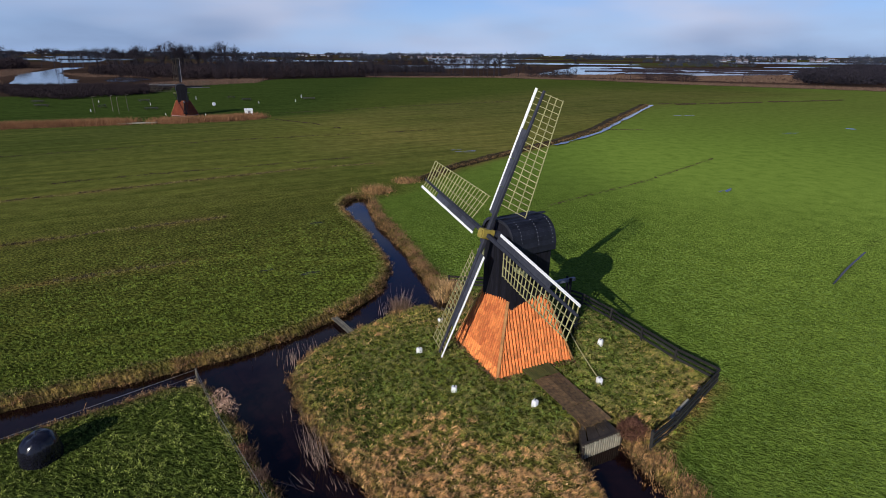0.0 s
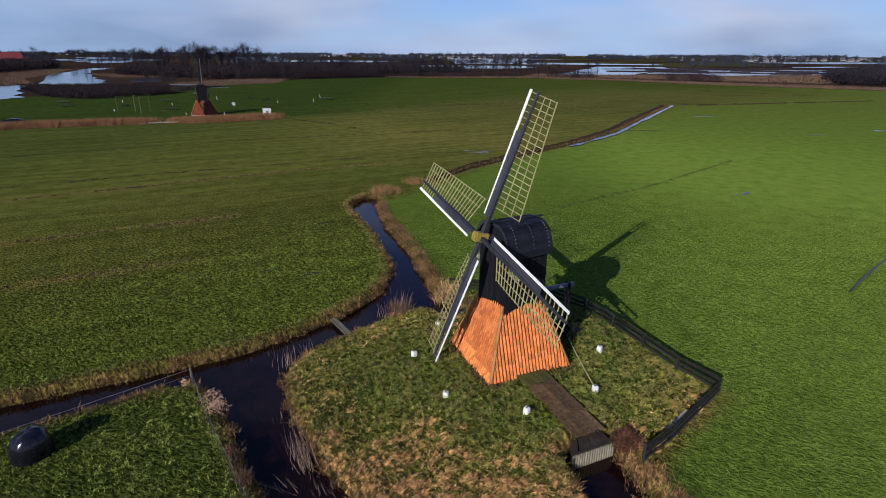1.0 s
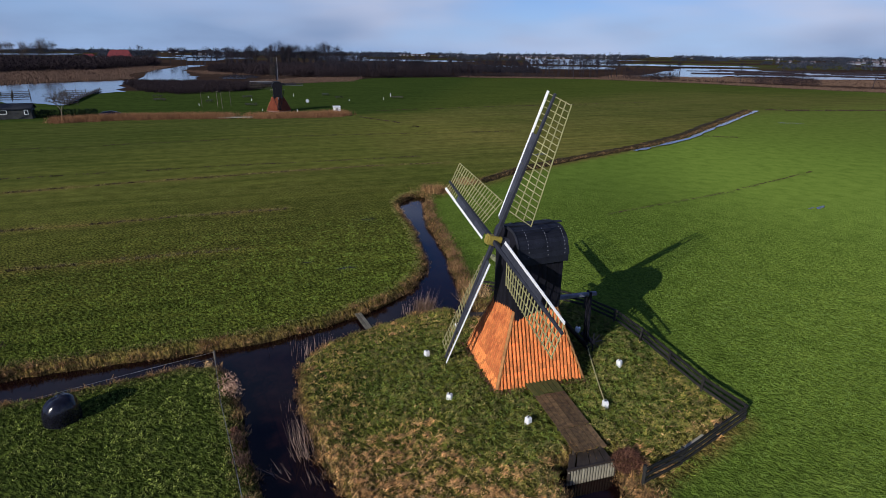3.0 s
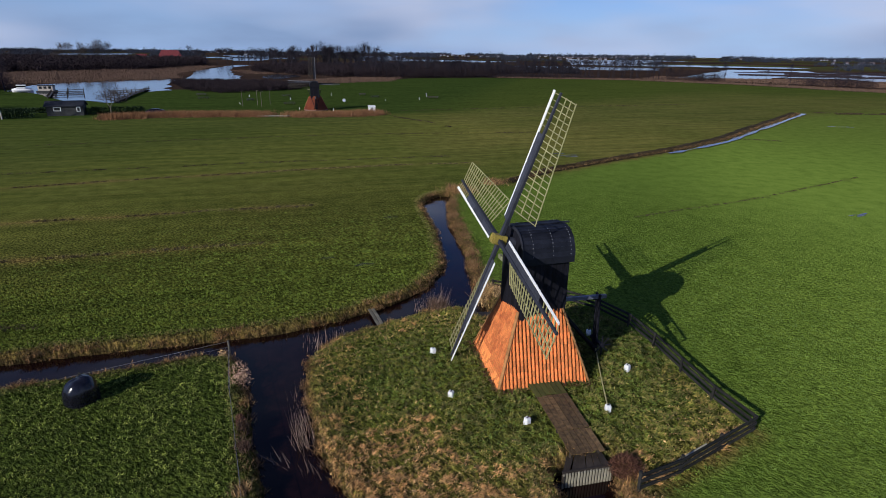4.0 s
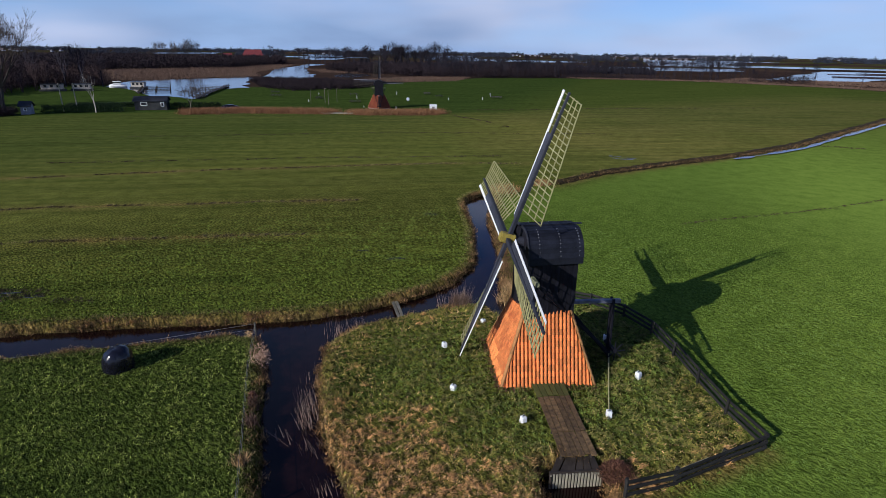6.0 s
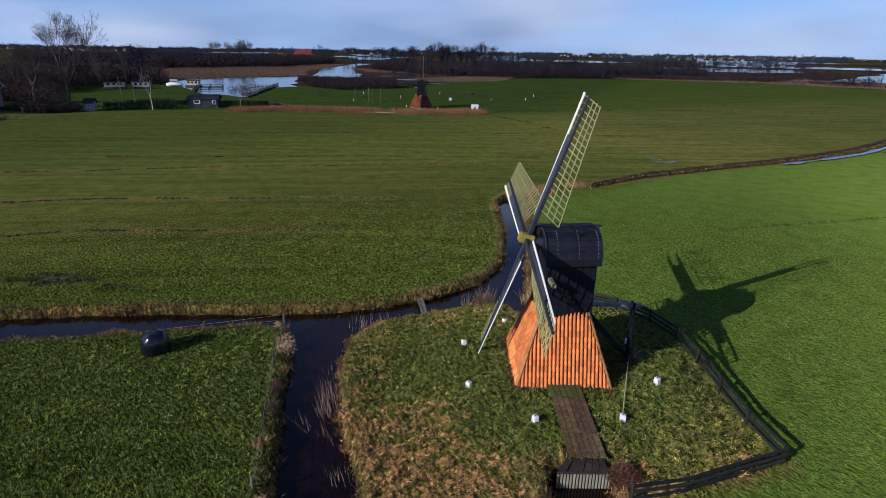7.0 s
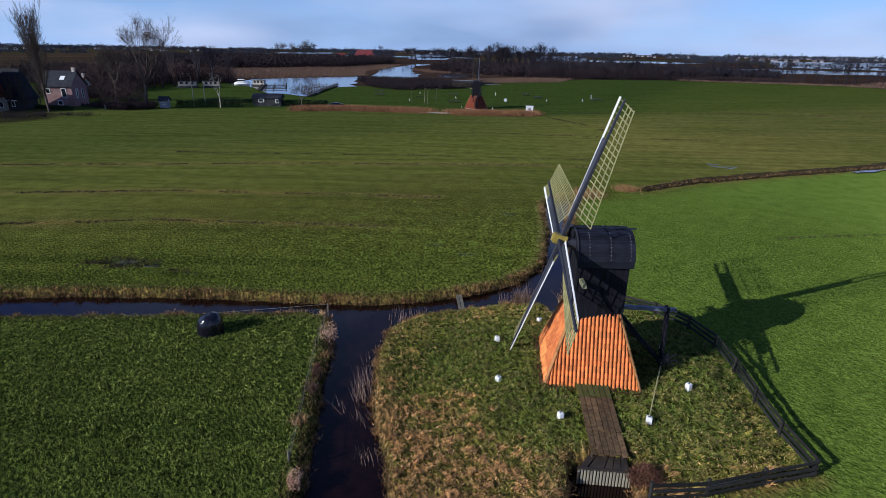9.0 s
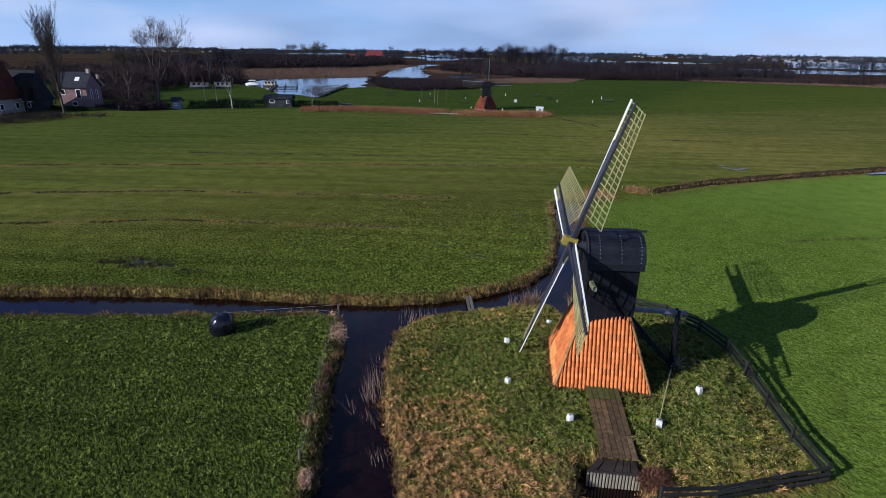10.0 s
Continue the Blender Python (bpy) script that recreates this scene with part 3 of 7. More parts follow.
YARD = [(8.63, 19.0), (14.0, 24.52), (9.2, 33.4), (7.5, 35.2), (0.3, 35.8), (-0.9, 33.2), (-8.5, 26), (-4, 17.5), (2.4, 11.0), (6.3, 12.6)]


def land(x, y):
    """The height of the ground and its cover, at arrays of places."""
    to_edge = segment_distance(x, y, CANAL + CANAL[:1])
    wet = inside(x, y, CANAL)
    side = np.where(wet, -to_edge, to_edge)
    near = step(-np.hypot(x, y - 30), -120, -60)
    r = np.hypot(x - MILL[0], y - MILL[1])
    mound = 0.46 * step(-r, -10.5, -3.2)
    east = np.interp(y, [-20, 5, 13, 17, 20, 24, 33.4, 35.4, 36.4, 40, 47, 53, 59, 62, 68, 78, 98, 142, 183, 240], [21, 13.3, 10.7, 9.0, 10.1, 14.1, 8.8, 7.0, 0.8, -1.3, -3.8, -6.1, -7.7, -6.6, -3, 2.5, 18, 46, 68, 150])
    low = 0.33 * step(x - east, -2.2, -0.2) * step(-y, -52, -36) * step(side, 0.4, 2.5)      # the fresh meadow lies lower than the yard
    z = -low + 0.05 * wave(x, y, 6.0) * near + 0.03 * wave(x, y, 1.6, 1) * near + mound
    z = z + (0.06 + 0.06 * inside(x, y, YARD)) * step(-np.hypot(x - 2, y - 20), -48, -26) * (np.random.default_rng(3).uniform(-1, 1, x.shape) * 0.6 + wave(x + 0.4 * y, y * 1.5, 0.17, 6))
    ragged = side + 0.10 * wave(x, y, 0.45, 3) + 0.14 * wave(x, y, 1.3, 4)
    bank = step(ragged, -0.5, 0.42)
    z = -1.15 + (z + 1.15) * bank
    dry = step(-side, -0.85, -0.1) * np.where(segment_distance(x, y, PARCEL_BANK) < 1.2, 0.45, 1.0) + 0.15 * step(-r, -11, -6) * inside(x, y, YARD) * (0.6 + 0.5 * wave(x, y, 1.4, 5))
    dry += 0.55 * inside(x, y, YARD) * step(-y, -21.0, -15.5)
    dry += 0.6 * step(-segment_distance(x, y, FENCE[:4]), -1.2, -0.2)
    to_ditch = segment_distance(x, y, DITCH)
    dry += 0.5 * step(-to_ditch, -1.2, -0.4)
    bank_side = segment_distance(x + 0.85, y - 0.5, DITCH)
    ruts = np.minimum.reduce([segment_distance(x, y, k) for k in RUTS])
    track = np.minimum.reduce([segment_distance(x, y, k) for k in TRACKS])
    dry += (0.35 * step(-track, -2.4, -0.2) + 0.45 * step(-track, -0.7, -0.15)) * np.clip(0.6 + wave(x, y, 4.0, 9), 0, 1)
    # Reed land past the field edge, and far fields dulled as by haze.
    marsh_haze = step(y - np.interp(x, FIELD_EDGE_X, FIELD_EDGE_Y), 0, 8)
    marsh_haze = marsh_haze * (1 - 0.08 * step(-(x + 0.72 * y), 60, 160) * step(np.hypot(x, y), 200, 260)) * (1 - 0.3 * step(np.hypot(x, y), 700, 1000) * (wave(x, y, 160, 2) > 0.0))
    soil = np.clip(0.5 * step(-ruts, -0.35, -0.05) * (0.6 + 0.8 * wave(x, y, 2.3, 7)) + step(-side, -0.2, 0.15) + 0.75 * step(-np.hypot((x + 30.6) * 0.6, y - 21.7 - 0.5 * (x + 30.6)), -1.3, -0.3) * (wave(x, y, 0.5, 3) > -0.1), 0, 1)
    soil = np.maximum(soil, 0.75 * step(-bank_side, -1.0, -0.3))
    soil = np.maximum(soil, 0.7 * inside(x, y, [(-130.5, 46), (-132.5, 60), (-137, 66), (-150, 66), (-160, 52), (-140, 44)]))
    olive = 0.40 * step(-(x + 0.22 * y), -14, 4) * step(y - 0.69 * x, 40, 60) + 0.4 * step(y, 95, 150)
    olive = np.maximum(olive, 1.1 * step(y, 64, 105) * step(x + 0.25 * y, -20, 14))
    past_reeds = y - np.interp(x, [-140, -111, -94, -68, -48, -30, 60], [80, 106, 117, 127, 139, 150, 260])
    parcel = (y - 0.67 * x < 32.4) & (x < -3) & (side > 0) & (y < 24.5)
    # Past the parcel, deep darkens the far grass in place of cloud shade.
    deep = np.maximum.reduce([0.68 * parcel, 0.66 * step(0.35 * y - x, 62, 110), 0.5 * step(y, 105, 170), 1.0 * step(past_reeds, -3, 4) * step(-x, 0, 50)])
    olive = olive * step(past_reeds, 3 + 0.5 * np.clip(x + 48, 0, 90), -3 - 0.3 * np.clip(x + 48, 0, 90))
    soft = 0.5 + 3.5 * step(y, 60, 66) * step(-y, -92, -76) + 40.0 * step(y, 160, 230)
    # The far part fades darker: cloud shade put into the grass colour.
    fresh = step((x - east + 0.8 * wave(x, y, 2.2, 8)) / soft, -0.8, 1.2) * (1 - 0.45 * step(y, 90, 190))
    # bright: painted sun on the eastern meadow, fading where clouds shade it.
    return z, {"dry": np.clip(dry, 0, 1), "marsh_haze": marsh_haze, "soil": soil, "olive": np.clip(olive, 0, 1.2), "fresh": fresh,
               "tufted": step(-np.hypot(x - 2, y - 18), -70, -36), "bright": step(x - 0.08 * y, 6, 26) * (1 - 0.85 * step(np.hypot(x - 10, y - 30), 45, 120)), "deep": deep}


def axis(lo, hi, pitch, far_lo, far_hi, growth):
    up, down = [hi], [lo]
    d = pitch
    while up[-1] < far_hi:
        d *= growth
        up.append(up[-1] + d)
    d = pitch
    while down[-1] > far_lo:
        d *= growth
        down.append(down[-1] - d)
    return np.array(down[:0:-1] + list(np.arange(lo, hi, pitch)) + up)


def build_ground():
    gx = axis(-34, 18, 0.20, -4800, 4800, 1.042)
    gy = axis(9, 46, 0.20, -900, 4800, 1.042)
    x, y = np.meshgrid(gx, gy)
    z, cover = land(x.ravel(), y.ravel())
    verts = np.c_[x.ravel(), y.ravel(), z]
    w, h = len(gx), len(gy)
    i = (np.arange(h - 1)[:, None] * w + np.arange(w - 1)).ravel()
    quads = np.c_[i, i + 1, i + 1 + w, i + w].astype(np.int32)
    me = bpy.data.meshes.new("ground")
    me.vertices.add(len(verts))
    me.vertices.foreach_set("co", verts.astype(np.float32).ravel())
    me.loops.add(quads.size)
    me.loops.foreach_set("vertex_index", quads.ravel())
    me.polygons.add(len(quads))
    me.polygons.foreach_set("loop_start", np.arange(0, quads.size, 4, dtype=np.int32))
    me.polygons.foreach_set("loop_total", np.full(len(quads), 4, dtype=np.int32))
    me.polygons.foreach_set("use_smooth", np.ones(len(quads), bool))
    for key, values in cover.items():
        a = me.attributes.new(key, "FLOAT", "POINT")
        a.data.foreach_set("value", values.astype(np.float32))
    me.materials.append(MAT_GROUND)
    me.update()
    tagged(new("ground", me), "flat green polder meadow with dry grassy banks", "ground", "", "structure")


build_ground()


def height_at(pts):
    pts = np.asarray(pts, float)
    return np.c_[pts, land(pts[:, 0], pts[:, 1])[0]]


def sheet(name, ring, z, mat, label, category="water"):
    s = Shape()
    s.add([(x, y, z) for x, y in ring], [tuple(range(len(ring)))])
    return solo(name, s, mat, label, category, "", "structure")


sheet("water", [(-160, -75), (25, -75), (25, 64.5), (-160, 64.5)], WATER, MAT_WATER, "dark still peaty ditch water")

# ---- the windmill ----
def local(angle):
    a = radians(angle)
    return Vector((math.cos(a), math.sin(a), 0)), Vector((-math.sin(a), math.cos(a), 0))


def pantile_mesh():
    """One pantile: an S-shaped sheet, 0.30 long down the slope (-y), 0.20 wide, its foot lifted."""
    s = Shape()
    prof = [(-0.10, -0.10), (-0.082, -0.10), (-0.066, -0.020), (-0.030, 0.038), (0.012, 0.048), (0.046, 0.020), (0.066, -0.03), (0.086, -0.10), (0.10, -0.10)]
    verts = [(x, 0.0, z - 0.010) for x, z in prof] + [(x, -0.335, z + 0.016) for x, z in prof] + [(x, -0.328, z - 0.014) for x, z in prof]
    n = len(prof)
    s.add(verts[:2 * n], [(i, n + i, n + i + 1, i + 1) for i in range(n - 1)])
    s.add(verts[n:], [(i, n + i, n + i + 1, i + 1) for i in range(n - 1)])
    return s


def windmill(at, base_turn, head_turn, swing, label, separate_tiles, tile_mat, lath_mat, stock_label):
    """A small hollow-post drainage mill: tiled pyramid, tarred turning house, four sails and a tail. The house looks along -x at head_turn 0."""
    mill = thing("windmill", label, "windmill", at)
    half, top_half, low, high = 2.285, 1.10, 0.0, 3.55
    ub, vb = local(base_turn)
    # brick footing and the core under the tiles
    s = Shape()
    ring = [ub * (half - 0.02) * a + vb * (half - 0.02) * b for a, b in ((-1, -1), (1, -1), (1, 1), (-1, 1))]
    part("footing", Shape().add([(*p.xy, -0.25) for p in ring] + [(*p.xy, 0.06) for p in ring], [(0, 1, 5, 4), (1, 2, 6, 5), (2, 3, 7, 6), (3, 0, 4, 7), (4, 5, 6, 7), (3, 2, 1, 0)]),
         MAT_BRICK_WALL, mill, "low brick footing")
    core = [ub * (half - 0.07) * a + vb * (half - 0.07) * b for a, b in ((-1, -1), (1, -1), (1, 1), (-1, 1))]
    peak = [ub * (top_half - 0.07) * a + vb * (top_half - 0.07) * b for a, b in ((-1, -1), (1, -1), (1, 1), (-1, 1))]
    # Where the troughs reach it, its dark colour draws the shade between rolls.
    part("roof_core", Shape().add([(*p.xy, 0.0) for p in core] + [(*p.xy, high) for p in peak], [(0, 1, 5, 4), (1, 2, 6, 5), (2, 3, 7, 6), (3, 0, 4, 7), (4, 5, 6, 7), (3, 2, 1, 0)]),
         MAT_DARK_DECK, mill)
    tile = pantile_mesh().mesh("tile", tile_mat, True)
    rest = Shape()
    run = half - top_half
    slope = math.hypot(run, high)
    courses, gauge = 13, slope / 13
    cols = 24
    pitch = 2 * half / cols
    count = 0
    rng = random.Random(3)
    for face in range(4):
        out, along = ((-vb, ub), (-ub, -vb), (vb, -ub), (ub, vb))[face]
        up = (-out * run + Vector((0, 0, high))) / slope
        normal = along.cross(up).normalized()
        for c in range(courses):
            d = c * gauge
            width = half - run * (c + 0.55) / courses
            for k in range(cols):
                x0, x1 = max(k * pitch - half, -width), min((k + 1) * pitch - half, width)
                if x1 - x0 < 0.035:
                    continue
                x = (x0 + x1) / 2
                head = out * half + along * x + up * (d + 0.30) + normal * 0.03
                m = Matrix((( *along, 0), (*up, 0), (*normal, 0), (0, 0, 0, 1))).transposed()
                m.translation = head
                m = m @ Matrix.Rotation(rng.uniform(-0.02, 0.02), 4, "Z") @ Matrix.Rotation(rng.uniform(-0.012, 0.012), 4, "X")
                m = m @ Matrix.Diagonal(((x1 - x0) / 0.196, 1, 1, 1))
                if separate_tiles and (face == 0 or (face == 1 and c < 4)) and count < 300:
                    ob = new("tile", tile)
                    ob.parent, ob.matrix_basis = mill, m
                    count += 1
                else:
                    p = pantile_mesh()
                    rest.add([m @ Vector(v) for v in p.v], p.f)
    tagged(part("tile_field", rest, tile_mat, mill, "rows of clay pantiles", True), kind="stuff")
    # half-round hip tiles on the four arrises
    hip = Shape()
    n = 7
    ring = [(0.075 * math.cos(math.pi * i / (n - 1)), 0.06 * math.sin(math.pi * i / (n - 1))) for i in range(n)]
    hip.add([(x, 0, z) for x, z in ring] + [(x * 1.15, -0.36, z * 1.2 + 0.02) for x, z in ring], [(i, n + i, n + i + 1, i + 1) for i in range(n - 1)])
    hip_me = hip.mesh("hip_tile", MAT_HIP, True)
    for a, b in ((-1, -1), (1, -1), (1, 1), (-1, 1)):
        foot = (ub * a + vb * b) * half
        head = (ub * a + vb * b) * top_half + Vector((0, 0, high))
        d = (head - foot).normalized()
        side = d.cross(Vector((0, 0, 1))).normalized()
        norm = side.cross(d)
        for i in range(11):
            m = Matrix(((*side, 0), (*d, 0), (*norm, 0), (0, 0, 0, 1))).transposed()
            m.translation = foot.lerp(head, (i + 1) / 11) + norm * 0.05
            ob = new("hip_tile", hip_me)
            ob.parent, ob.matrix_basis = mill, m
    # the turning house, vertical tarred boards
    uh, vh = local(head_turn)                   # uh points to the tail
    hw, hl, z0, z1 = 1.20, 1.20, 3.40, 6.25
    rng = random.Random(5)
    for out, along, w, reach in ((-vh, uh, hl, hw), (vh, -uh, hl, hw), (-uh, -vh, hw, hl), (uh, vh, hw, hl)):
        count_b = 11
        for i in range(count_b):
            x0, x1 = -w + 2 * w * i / count_b + 0.004, -w + 2 * w * (i + 1) / count_b - 0.004
            mid = abs((x0 + x1) / 2) / w
            dip = -0.34 * mid ** 2 + 0.02 * rng.uniform(-1, 1)      # the foot hangs lower at the corners
            thick = 0.03 + rng.uniform(0, 0.008)
            bb = Shape()
            v = []
            for z in (z0 + dip, z1):
                for x, o in ((x0, 0), (x1, 0), (x1, thick), (x0, thick)):
                    v.append(along * x + out * (reach - 0.03 + o) + Vector((0, 0, z)))
            bb.add(v, [(3, 2, 1, 0), (4, 5, 6, 7), (0, 1, 5, 4), (1, 2, 6, 5), (2, 3, 7, 6), (3, 0, 4, 7)])
            part("board", bb, MAT_TAR, mill)
    inner = Shape()
    v = [uh * a * (hl - 0.05) + vh * b * (hw - 0.05) + Vector((0, 0, z)) for z in (z0 - 0.1, z1) for a, b in ((-1, -1), (1, -1), (1, 1), (-1, 1))]
    inner.add(v, [(3, 2, 1, 0), (4, 5, 6, 7), (0, 1, 5, 4), (1, 2, 6, 5), (2, 3, 7, 6), (3, 0, 4, 7)])
    part("house_frame", inner, MAT_TAR, mill)
    # the cap: an arched roof of lengthwise boards
    cap_w, eave, ridge, a0, a1 = 1.33, 6.02, 7.53, -1.30, 1.36
    n = 20

    def arch(t, grow=0.0):
        """Across and up on the arch, t from 0 (eave) over 1 (the other eave)."""
        a = math.pi * t
        c, sn = math.cos(a), math.sin(a)
        return -(cap_w + grow) * math.copysign(abs(c) ** 0.62, c), eave + (ridge - eave + grow) * max(sn, 0) ** 0.86
    for i in range(n):
        bb = Shape()
        t0, t1 = i / n, (i + 1) / n + 0.012
        v = []
        for s_ in (a0, a1 + rng.uniform(-0.02, 0.02)):
            for t, g in ((t0, 0.0), (min(t1, 1), -0.012), (min(t1, 1), 0.022), (t0, 0.034)):
                y, z = arch(t, g)
                v.append(uh * s_ + vh * y + Vector((0, 0, z)))
        bb.add(v, [(3, 2, 1, 0), (4, 5, 6, 7), (0, 1, 5, 4), (1, 2, 6, 5), (2, 3, 7, 6), (3, 0, 4, 7)])
        part("cap_board", bb, MAT_ROOF_TAR, mill)
    for s_, name in ((a0 + 0.10, "front_gable"), (a1 - 0.06, "rear_gable")):
        g = Shape()
        pts = [arch(i / 24, -0.03) for i in range(25)]
        v = [uh * s_ + vh * y + Vector((0, 0, z)) for y, z in pts] + [uh * (s_ + 0.05) + vh * y + Vector((0, 0, z)) for y, z in pts]
        g.add(v, [tuple(range(25)), tuple(range(49, 24, -1))] + [(i, i + 1, 26 + i, 25 + i) for i in range(24)])
        part(name, g, MAT_TAR, mill)
    part("ridge_board", Shape().beam(uh * (a0 - 0.12) + Vector((0, 0, ridge + 0.06)), uh * (a1 + 0.30) + Vector((0, 0, ridge + 0.04)), 0.16, 0.06), MAT_ROOF_TAR, mill)
    clip_me = Shape().box((-0.018, -0.018, -0.018), (0.018, 0.018, 0.018)).mesh("clip", MAT_NAIL)
    for s_ in (-0.78, 0.22, 1.14) if separate_tiles else ():
        for i in range(18):
            t = 0.07 + 0.043 * (i % 9)
            y, z = arch(1 - t if i > 8 else t, 0.036)
            ob = part("clip", clip_me, MAT_NAIL, mill)
            ob.matrix_basis = Matrix.Translation(uh * (s_ + rng.uniform(-0.012, 0.012)) + vh * y + Vector((0, 0, z)))
    # edge board of the front gable
    for sgn in (1, -1):
        e = Shape()
        for i in range(10):
            (y0, zz0), (y1, zz1) = arch(0.5 - sgn * 0.05 * i, 0.02), arch(0.5 - sgn * 0.05 * (i + 1), 0.02)
            e.beam(uh * (a0 - 0.02) + vh * y0 + Vector((0, 0, zz0)), uh * (a0 - 0.02) + vh * y1 + Vector((0, 0, zz1)), 0.05, 0.14)
        part("gable_edge", e, MAT_STOCK, mill)
    # windshaft, poll and sails
    us, vs = local(head_turn - 1.37)            # the shaft lies a little askew in the house
    nose = (-us * 0.9630 + Vector((0, 0, 0.2695))).normalized()
    hub = -us * 2.0 - vs * 0.044 + Vector((0, 0, 6.976))
    part("windshaft", Shape().tube(hub - nose * 1.2, hub - nose * 0.2, 0.24, 0.22, 12), MAT_STOCK, mill)
    ref = (Vector((0, 0, 1)) - nose * nose.z).normalized()
    quarter = nose.cross(ref)
    part("poll", Shape().beam(hub - nose * 0.34, hub + nose * 0.30, 0.50, 0.50, ref, 0.46, 0.46).beam(hub + nose * 0.30, hub + nose * 0.36, 0.34, 0.34, ref), MAT_POLL, mill, "mossy ochre cast poll end")
    reach = 7.09
    for k in range(4):
        a = swing + radians(90 * k)
        arm = ref * math.cos(a) + quarter * math.sin(a)
        lead = nose.cross(arm)
        shift = nose * (-0.01 if k % 2 else -0.08)

        def chord(r, ahead=True):
            """Across the sail: the leading boards twist forward to the tip, the lattice flattens out to it."""
            th = radians(0.2 + 16.9 * r / reach if ahead else 26.7 - 22.1 * r / reach)
            return lead * math.cos(th) + nose * math.sin(th)

        def trail(r):
            return 1.62 - 0.0565 * r

        def place(r, c, off=0.0):
            q = chord(r, c >= 0)
            return hub + shift + arm * r + q * c + arm.cross(q).normalized() * off
        sail = part("sail", Shape().beam(place(-0.05, 0), place(reach + 0.02, 0), 0.21, 0.21, nose, 0.11, 0.10), MAT_STOCK, mill, stock_label)
        # leading board, white, following the twist
        nw = 12
        v = []
        for i in range(nw + 1):
            r0 = 1.05 + (reach - 1.05) * i / nw
            v += [place(r0, 0.385, -0.045), place(r0, 0.52, -0.045), place(r0, 0.52, -0.012), place(r0, 0.385, -0.012)]
        w = Shape().add(v, [(4 * i + k, 4 * i + (k + 1) % 4, 4 * i + 4 + (k + 1) % 4, 4 * i + 4 + k) for i in range(nw) for k in range(4)] + [(3, 2, 1, 0), tuple(range(4 * nw, 4 * nw + 4))])
        part("white_board", w, MAT_WHITE if separate_tiles else MAT_GREY_WALL, sail, "painted leading board")
        for i in range(3):
            r0, r1 = 1.0 + 1.42 * i, 1.0 + 1.42 * (i + 1) - 0.02
            p = Shape()
            for c0, c1 in ((0.075, 0.225), (0.232, 0.382)):
                v = [place(r0, c0), place(r1, c0), place(r1, c1), place(r0, c1)]
                nn = arm.cross(chord(r0)).normalized() * 0.022
                p.add(v + [q + nn for q in v], [(3, 2, 1, 0), (4, 5, 6, 7), (0, 1, 5, 4), (1, 2, 6, 5), (2, 3, 7, 6), (3, 0, 4, 7)])
            part("wind_board", p, MAT_WIND, sail)
        bars = 20
        for i in range(bars):
            r = 1.62 + (reach - 0.10 - 1.62) * i / (bars - 1)
            bar = Shape().beam(place(r, -0.0001, -0.05), place(r, -trail(r) - 0.02, -0.05), 0.050, 0.032, arm)
            if r > 5.3:
                bar.beam(place(r, 0.0, -0.05), place(r, 0.40, -0.05), 0.045, 0.032, arm)
            part("lattice_bar", bar, lath_mat, sail)
        for c in (0.333, 0.667, 1.0):
            bar = Shape()
            for i in range(8):
                r0, r1 = 1.58 + (reach - 0.06 - 1.58) * i / 8, 1.58 + (reach - 0.06 - 1.58) * (i + 1) / 8
                bar.beam(place(r0, -c * trail(r0), -0.083), place(r1, -c * trail(r1), -0.083), 0.034, 0.045, nose)
            part("lattice_rail", bar, lath_mat, sail)
    # the tail: long beam, slanting braces, post and winch
    zz = Vector((0, 0, 1))
    part("tail_beam", Shape().beam(uh * 1.0 + zz * 3.42, uh * 4.25 + zz * 3.28, 0.20, 0.20), MAT_TAIL, mill, "weathered blue-grey tail beam")
    for off in (-0.22, 0.22):
        part("tail_brace", Shape().beam(uh * 1.15 + vh * off + zz * 3.35, uh * 4.0 + vh * off * 0.5 + zz * 0.10, 0.13, 0.18), MAT_TAR, mill)
    for off in (-1.0, 1.0):
        part("tail_strut", Shape().beam(-uh * 1.03 + vh * off * 1.80 + zz * 5.28, uh * 3.9 + vh * off * 0.12 + zz * 0.35, 0.10, 0.12), MAT_TAR, mill)
        part("sprit_end", Shape().beam(-uh * 1.03 + vh * off * 1.16 + zz * 5.33, -uh * 1.03 + vh * off * 1.98 + zz * 5.33, 0.20, 0.22), MAT_SPRIT, mill, "mossy pale end of the cross beam")
    for off in (-0.13, 0.13):
        part("tail_post", Shape().beam(uh * 3.95 + vh * off + zz * 0.0, uh * 3.82 + vh * off + zz * 3.45, 0.12, 0.12, uh), MAT_TAR, mill)
    part("winch_drum", Shape().tube(uh * 4.05 - vh * 0.55 + zz * 0.62, uh * 4.05 + vh * 0.55 + zz * 0.62, 0.11, 0.11, 10), MAT_TAR, mill)
    wheel = Shape()
    for i in range(4):
        a = math.pi * i / 4
        o = uh * math.cos(a) + zz * math.sin(a)
        wheel.beam(uh * 4.05 - vh * 0.5 + zz * 0.62 - o * 0.55, uh * 4.05 - vh * 0.5 + zz * 0.62 + o * 0.55, 0.05, 0.05, vh)
    part("winch_handles", wheel, MAT_TAR, mill)
    return mill


windmill((MILL[0], MILL[1], 0.44), 25.8, 30.8, -0.185, "black wooden spinning-head drainage windmill on an orange tiled pyramid", True, MAT_TILE, MAT_LATH, "dark grey sail with white leading board and olive lattice")

# ---- round the mill ----
def height(x, y):
    return float(height_at([(x, y)])[0, 2])


